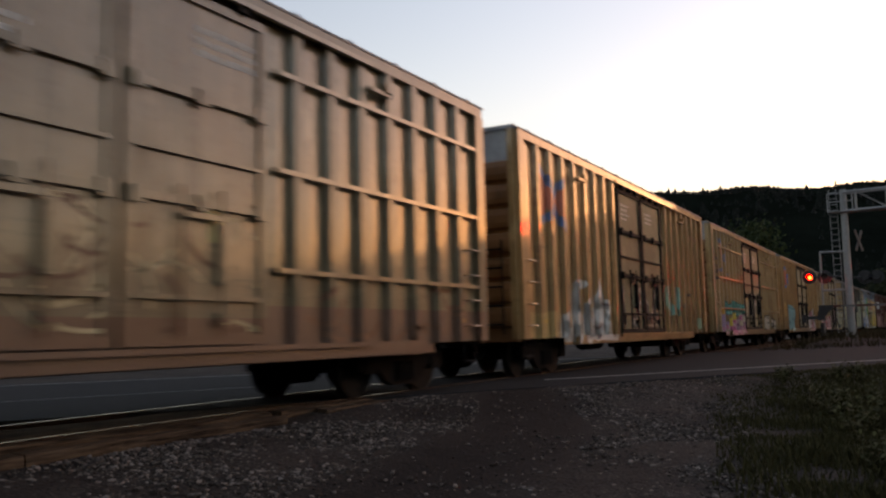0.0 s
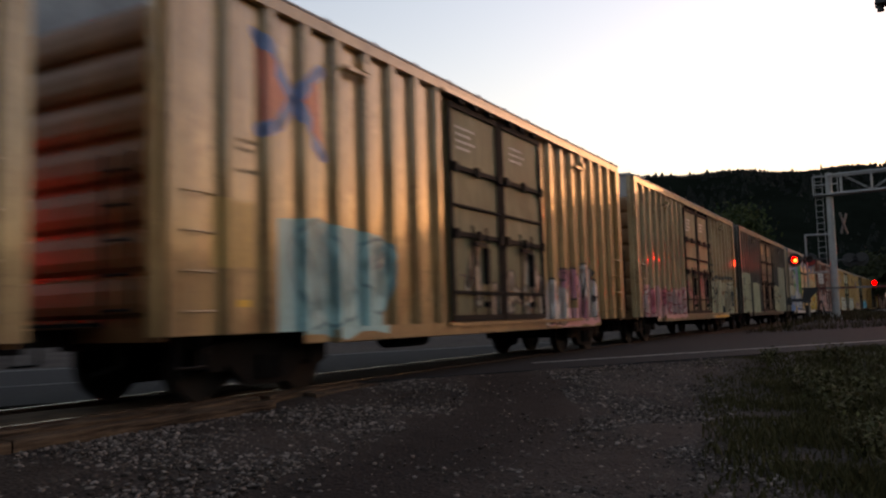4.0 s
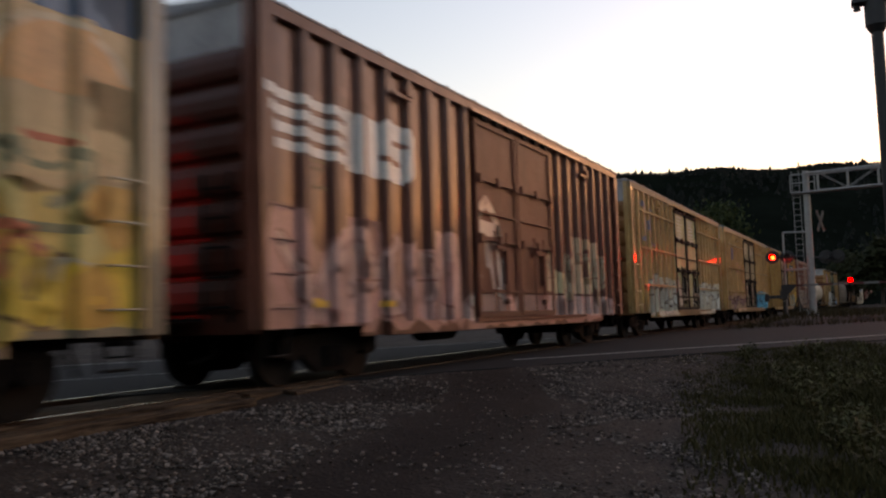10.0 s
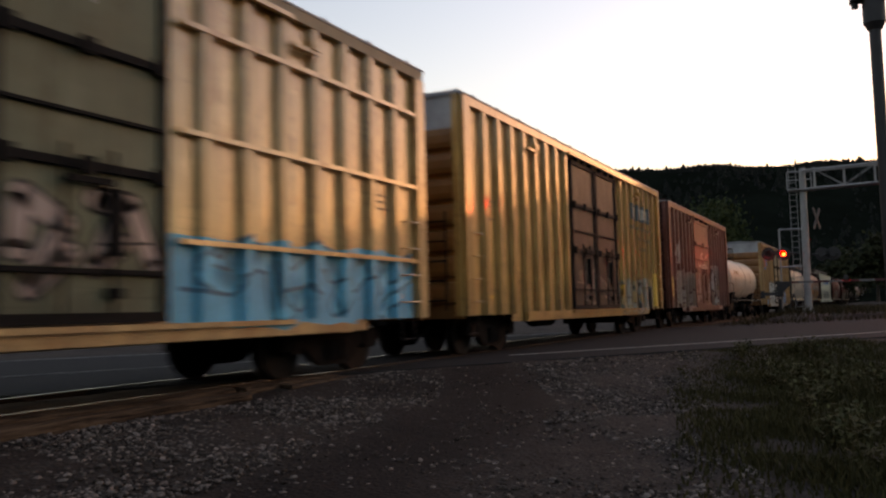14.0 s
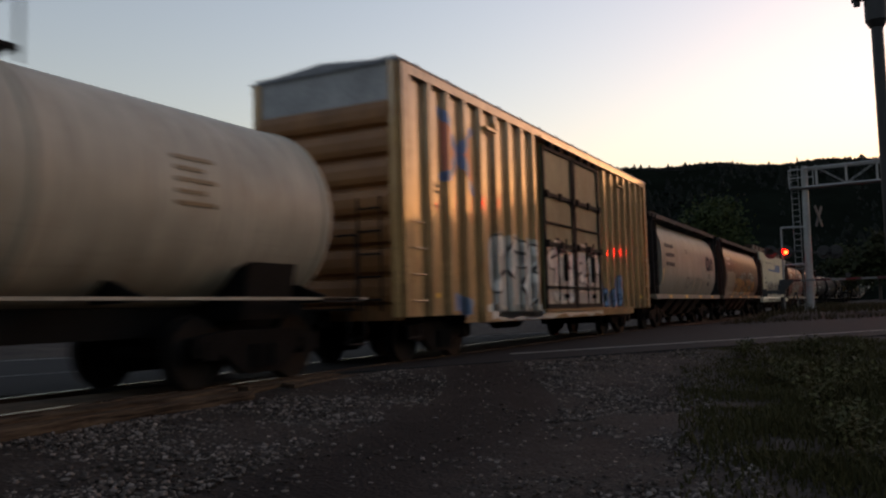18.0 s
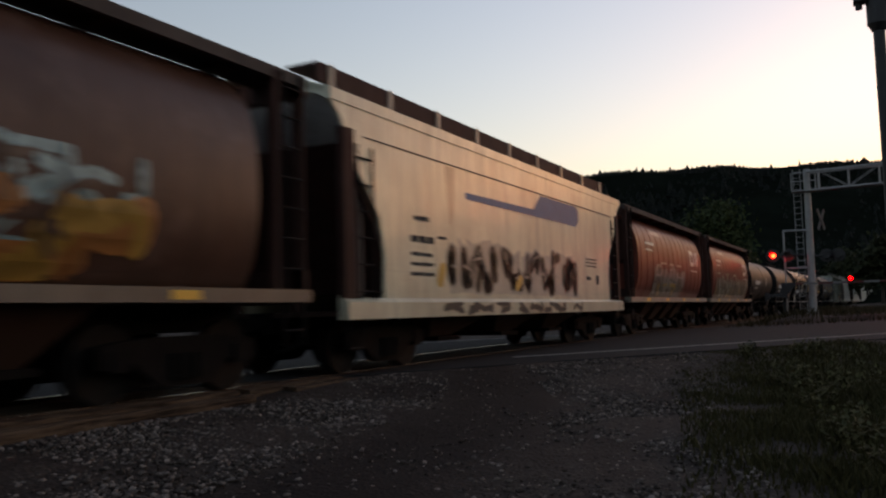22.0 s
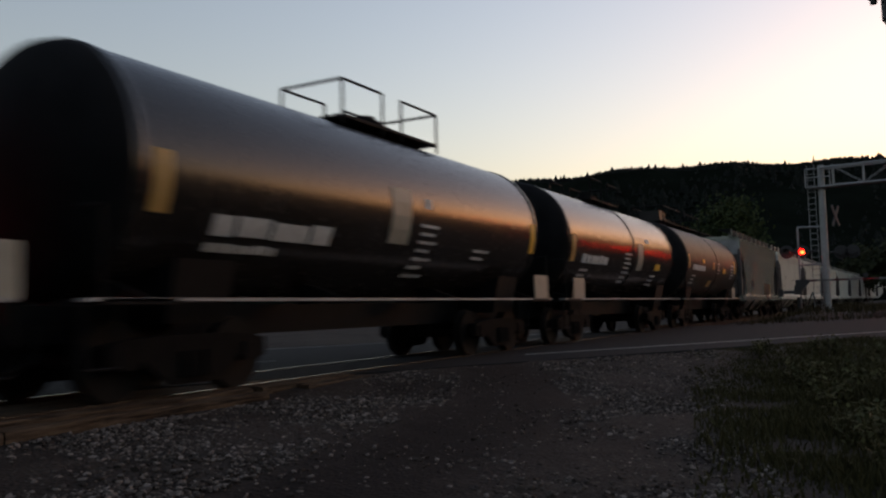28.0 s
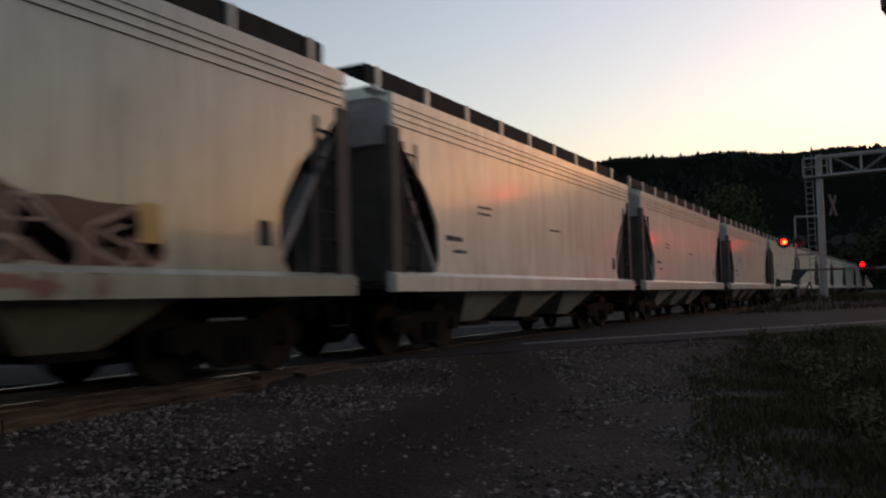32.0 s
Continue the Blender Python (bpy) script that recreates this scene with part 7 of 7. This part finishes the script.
tankcar(333.6, 11.7, BLACKTANK, "glossy black tank car with roof rails and a yellow placard", R=1.42, cz=2.48, sillmat=TANKSILL, plat=(4.9, 7.6), climb=False, headmat=BLACKHEAD, marks=tank_marks(STENCIL, [(1.8, 1.95, 2.1, 0.22)] + small_text(1.9, 1.75, 3) + small_text(5.4, 2.3, 7) + small_text(8.6, 1.75, 3) + [(7.6, 2.75, 0.4, 0.12)], [(8.8, 9.4, 1.95, 2.15), (0.95, 1.2, 1.95, 2.6)], [(6.7, 7.25, 1.9, 2.7)], (1.2,), cz=2.48))
tankcar(346.0, 11.9, GREYTANK, "charcoal tank car with a square valve housing on top", R=1.48, cz=2.48, dome="crate", sillmat=TANKSILL, plat=(1.0, 7.3), climb=False, headmat=GREYHEAD, marks=tank_marks(STENCIL, [(1.7, 2.15, 2.2, 0.2)] + small_text(1.8, 1.9, 3) + small_text(6.4, 2.5, 4) + small_text(9.6, 2.35, 4) + [(9.6, 2.5, 0.9, 0.08)], [(10.5, 10.75, 2.2, 2.75), (0.9, 1.15, 2.2, 2.7), (3.45, 3.77, 2.45, 2.6), (5.1, 5.7, 1.55, 1.8), (7.7, 8.3, 2.15, 2.35), (5.5, 5.75, 2.25, 2.55)], (), (10.1,), cz=2.48))


# ---- rounded hoppers ----
HOPBROWN = paint("brown_hopper_end", (0.062, 0.030, 0.025), 0.7, 0.2, spec=0.1, coat=0.0)
HOPDARK = paint("dark_hopper_end", (0.025, 0.024, 0.025), 0.75, 0.1, spec=0.1, coat=0.0)
SILLTAN = paint("tan_hopper_sill", (0.36, 0.32, 0.26), 0.45, 0.3)


def round_emblem(car, m, y, z):
    """Emblem drawn as plain shapes: a closed oblong band beside two leaning slabs."""
    lay(car, stroke([(y + 0.1, z + 0.05), (y + 0.1, z + 0.5), (y + 0.66, z + 0.5), (y + 0.66, z + 0.05), (y + 0.1, z + 0.05)], 0.16), m, 0.004, "emblem_band")
    for a in (0.92, 1.3):
        lay(car, [[(y + a, z), (y + a + 0.22, z), (y + a + 0.3, z + 0.56), (y + a + 0.08, z + 0.56)]], m, 0.004, "emblem_slab")


def marks_grey(car, X):
    for i in range(3):
        lettering(car, [(1.6 + 0.02 * i, 2.88 - 0.33 * i, 1.35, 0.15)], DARKSTENCIL)
    lay(car, [[(1.15, 1.57), (1.25, 1.57), (1.3, 2.1), (1.2, 2.1)]], spray_mat((0.5, 0.36, 0.1)), 0.004, "yellow_streak")
    round_emblem(car, DARKSTENCIL, 9.3, 2.28)
    lay(car, stroke([(5.9, 1.6), (6.4, 1.75), (6.6, 1.5)], 0.05) + stroke([(7.1, 1.5), (7.15, 1.85), (7.6, 1.85), (7.7, 1.55)], 0.06) + stroke([(7.9, 1.9), (8.5, 1.7)], 0.06) + stroke([(8.6, 1.5), (8.9, 1.75)], 0.09), spray_mat((0.06, 0.055, 0.05)), 0.004)
    lay(car, stroke([(6.7, 1.5), (6.8, 1.8)], 0.12) + stroke([(8.2, 1.5), (8.25, 1.75)], 0.1), spray_mat((0.30, 0.20, 0.08)), 0.006)
    lay(car, stroke([(5.2, 1.5), (5.2, 1.85), (5.7, 1.85), (5.7, 1.5), (5.2, 1.5)], 0.07), spray_mat((0.07, 0.065, 0.06)), 0.005)
    lettering(car, [(5.0, 2.9, 0.5, 0.04), (5.0, 2.8, 0.4, 0.04), (9.6, 2.05, 0.5, 0.04), (9.6, 1.95, 0.6, 0.04), (9.6, 1.6, 0.35, 0.16)], DARKSTENCIL)


def marks_rust(car, X):
    block(car, 1.4, 3.8, 1.25, 2.4, (0.30, 0.25, 0.175), seed=150)
    for a, b, s in ((3.8, 7.3, 151), (7.6, 10.6, 152)):
        swirls(car, a, b, 1.3, 2.5, 13, (0.22, 0.34, 0.35), s + 4, 0.15, 0.003)
        swirls(car, a, b, 1.25, 2.1, 9, (0.42, 0.17, 0.05), s, 0.3, 0.005)
        swirls(car, a, b, 1.25, 2.1, 9, (0.44, 0.25, 0.05), s + 8, 0.2, 0.007)
        swirls(car, a, b, 1.3, 2.4, 9, (0.10, 0.06, 0.045), s + 9, 0.08, 0.009)
    lettering(car, [(1.6, 3.0, 1.0, 0.12), (1.6, 2.75, 0.7, 0.08)], STENCIL)


def marks_red(seed, y, a, b, fill):
    def fn(car, X):
        round_emblem(car, spray_mat(CHALK), y, 2.48)
        lettering(car, [(y, 2.22, 1.3, 0.07), (2.0, 2.9, 1.2, 0.1), (2.0, 2.7, 0.9, 0.07)], STENCIL)
        scrawl(car, a, b, 1.25, 2.25, 12, fill, (0.05, 0.04, 0.035), seed + 3, 0.24, tuple(c * 0.7 for c in fill), halo=(0.17, 0.13, 0.095))
        swirls(car, a, b, 1.9, 2.4, 9, tuple(c * 1.2 for c in fill), seed + 5, 0.07, 0.01)
        swirls(car, a, b, 1.25, 1.7, 4, (0.40, 0.26, 0.07), seed + 6, 0.12, 0.01)
        lay(car, [[(3.1, 3.3), (4.5, 3.3), (4.3, 3.45), (3.3, 3.5)]], spray_mat((0.21, 0.09, 0.065)), 0.003, "scrape")
    return fn


GREYHOP = paint("grey_hopper_paint", (0.26, 0.25, 0.205), 0.55, 0.12, (), (), 0.18, 1.0, spec=0.25, coat=0.0)
round_hopper(228.9, 12.5, GREYHOP, HOPDARK, "grey rounded covered hopper with an overhanging walkway", marks=marks_grey, sillmat=GREYHOP)
round_hopper(242.4, 13.4, paint("rust_hopper_paint", (0.098, 0.047, 0.032), 0.45, 0.4, (), (), 0.35, 5.0, spec=0.3, coat=0.0, wear=0.6), HOPBROWN, "rust-brown rounded hopper with orange and blue graffiti", sillmat=paint("grimy_hopper_sill", (0.15, 0.115, 0.085), 0.5, 0.5), marks=marks_rust)
round_hopper(271.4, 12.2, paint("oxide_hopper_paint", (0.17, 0.043, 0.029), 0.45, 0.2, (), (), 0.3, 6.0, spec=0.22, coat=0.0), HOPBROWN, "oxide-red ribbed covered hopper with grey graffiti", ribs=13, sillmat=SILLTAN, marks=marks_red(161, 8.9, 3.0, 7.7, (0.26, 0.24, 0.21)))
round_hopper(284.4, 12.5, paint("oxide_hopper_paint", (0.175, 0.043, 0.028), 0.45, 0.2, (), (), 0.3, 7.7, spec=0.22, coat=0.0), HOPBROWN, "oxide-red ribbed covered hopper with pale green graffiti", ribs=13, sillmat=SILLTAN, marks=marks_red(162, 9.65, 1.8, 11.0, (0.31, 0.32, 0.24)))


# ---- flat-sided hoppers ----
def marks_cream(car, X):
    lay(car, [[(3.9, 2.9), (7.2, 2.9), (7.5, 3.05), (7.5, 3.05), (3.9, 3.02)], [(7.1, 2.9), (10.1, 2.9), (10.3, 3.05), (10.3, 3.3), (10.1, 3.4), (7.7, 3.4), (7.45, 3.2), (7.2, 3.02)]], BLUEPAINT, 0.004, "livery_stripe")
    lettering(car, [(2.0, 2.35, 0.5, 0.09), (1.9, 2.0, 0.75, 0.12), (1.9, 1.78, 0.75, 0.07), (1.9, 1.62, 0.75, 0.07), (1.9, 1.46, 0.75, 0.07), (2.8, 2.1, 0.3, 0.05), (10.8, 2.12, 0.9, 0.04), (10.8, 2.03, 0.9, 0.04), (10.8, 1.94, 0.9, 0.04), (10.8, 1.6, 0.4, 0.1), (11.6, 1.5, 0.25, 0.24)], DARKSTENCIL)
    scrawl(car, 3.2, 6.4, 1.22, 2.2, 7, (0.045, 0.048, 0.042), (0.30, 0.31, 0.27), 170, 0.42, (0.10, 0.105, 0.09), halo=(0.40, 0.39, 0.32))
    scrawl(car, 6.5, 10.1, 1.22, 2.2, 8, (0.045, 0.048, 0.042), (0.30, 0.31, 0.27), 171, 0.4, (0.12, 0.125, 0.11), halo=(0.42, 0.41, 0.34))
    scrawl(car, 2.9, 10.0, 0.84, 1.04, 12, (0.06, 0.065, 0.06), None, 172, 0.1)
    lay(car, stroke([(2.85, 1.4), (2.95, 1.6)], 0.24) + stroke([(6.2, 1.35), (6.4, 1.5)], 0.2), spray_mat((0.55, 0.36, 0.08)), 0.010)
    lay(car, [[(3.1, 3.4), (3.5, 3.4), (3.42, 2.6), (3.3, 2.3)]], spray_mat((0.48, 0.40, 0.26)), 0.002, "rust_run")
    part("side_seam", Shape().box(X, X + 0.012, 0.6, 13.3, 3.425, 3.445), DARKSTENCIL, car)


flat_hopper(256.5, 13.9, paint("cream_hopper_paint", (0.76, 0.73, 0.54), 0.36, 0.12, (), (), 0.12, 3.0), HOPBROWN, "cream covered hopper with a blue stripe and dark graffiti", top=4.1, sill=0.8, beads=False, marks=marks_cream, walkmat=SILLTAN, endmat=HOPBROWN, shoulder=True)


def marks_pale(k):
    def fn(car, X):
        lettering(car, [(1.75, 1.85, 0.6, 0.09), (2.0, 1.65, 0.5, 0.06), (3.0, 2.5, 0.6, 0.05), (3.0, 2.38, 0.6, 0.05), (6.6, 2.3, 0.7, 0.05), (11.2, 1.55, 0.22, 0.3)], DARKSTENCIL)
        if k == 0:
            lay(car, stroke([(3.6, 1.95), (3.15, 1.85), (2.95, 1.6), (3.0, 1.35), (3.3, 1.3)], 0.16) + stroke([(3.5, 1.9), (3.75, 1.6), (3.65, 1.3), (3.4, 1.5), (3.45, 1.75)], 0.12) + stroke([(3.9, 1.4), (4.2, 1.75)], 0.08), spray_mat((0.15, 0.145, 0.13)), 0.006)
            lay(car, stroke([(3.9, 2.12), (4.0, 2.15)], 0.12), spray_mat((0.08, 0.07, 0.06)), 0.01)
            block(car, 7.6, 9.6, 1.27, 1.95, (0.075, 0.038, 0.034), seed=180, ragged=0.12)
            scrawl(car, 7.6, 9.7, 1.27, 1.98, 3, (0.05, 0.027, 0.025), (0.22, 0.15, 0.14), 182, 0.22, lines=0.9)
            lay(car, [rect(9.45, 1.5, 0.28, 0.4)], spray_mat((0.42, 0.27, 0.07)), 0.01, "yellow_patch")
            scrawl(car, 7.8, 9.6, 0.97, 1.18, 3, (0.2, 0.1, 0.09), None, 183, 0.1)
    return fn


for k in range(11):
    front = (358.4, 372.5, 386.8, 401.8)[k] if k < 4 else 401.8 + 14.4 * (k - 3)
    gloss = paint("pale_hopper_paint", (0.37, 0.375, 0.31) if k == 0 else (0.70, 0.70, 0.61), 0.2 if k == 0 else 0.4, 0.06, (), (), 0.12, k * 2.1, spec=0.6 if k == 0 else 0.5, coat=0.45 if k == 0 else 0.4, dents=0.04 if k == 0 else 0.08, cr=0.05 if k == 0 else 0.12, wear=0.15)
    flat_hopper(front, 13.1 if k < 2 else 13.2, gloss, HOPDARK, "pale grey covered hopper with tall smooth sides" if k else "glossy pale grey covered hopper with small dark graffiti", marks=marks_pale(k), sill=0.95 if k == 0 else 1.0)


# ================= what moves =================
FLASH = 0.6145
PHASE = -0.220


def motions():
    for car, front, L in CARS:
        walk(car, [(t, on_track(front - travelled(t), L)) for t in range(33)])
    # shutters, added to imitate flashing, swing up under the hood while their lamp shows
    for sh, at, facing, first in SHUTTERS:
        rows, n = [], 0
        def angle(t):
            on = int(math.floor((t - PHASE) / FLASH)) % 2 == first
            return 84.0 * -facing if on else 0.0
        rows.append((0.0, pose(*at, angle(0.0))))
        k = 0
        while True:
            t = PHASE + k * FLASH + (0.03 if k % 2 == 0 else -0.04)
            k += 1
            if t <= 0.1:
                continue
            if t >= 31.9:
                break
            step = math.floor(t * FPS)
            rows.append((step / FPS, pose(*at, angle(t - 0.2))))
            rows.append(((step + 1) / FPS, pose(*at, angle(t + 0.2))))
        rows.append((32.0, pose(*at, angle(32.0))))
        walk(sh, rows)


motions()
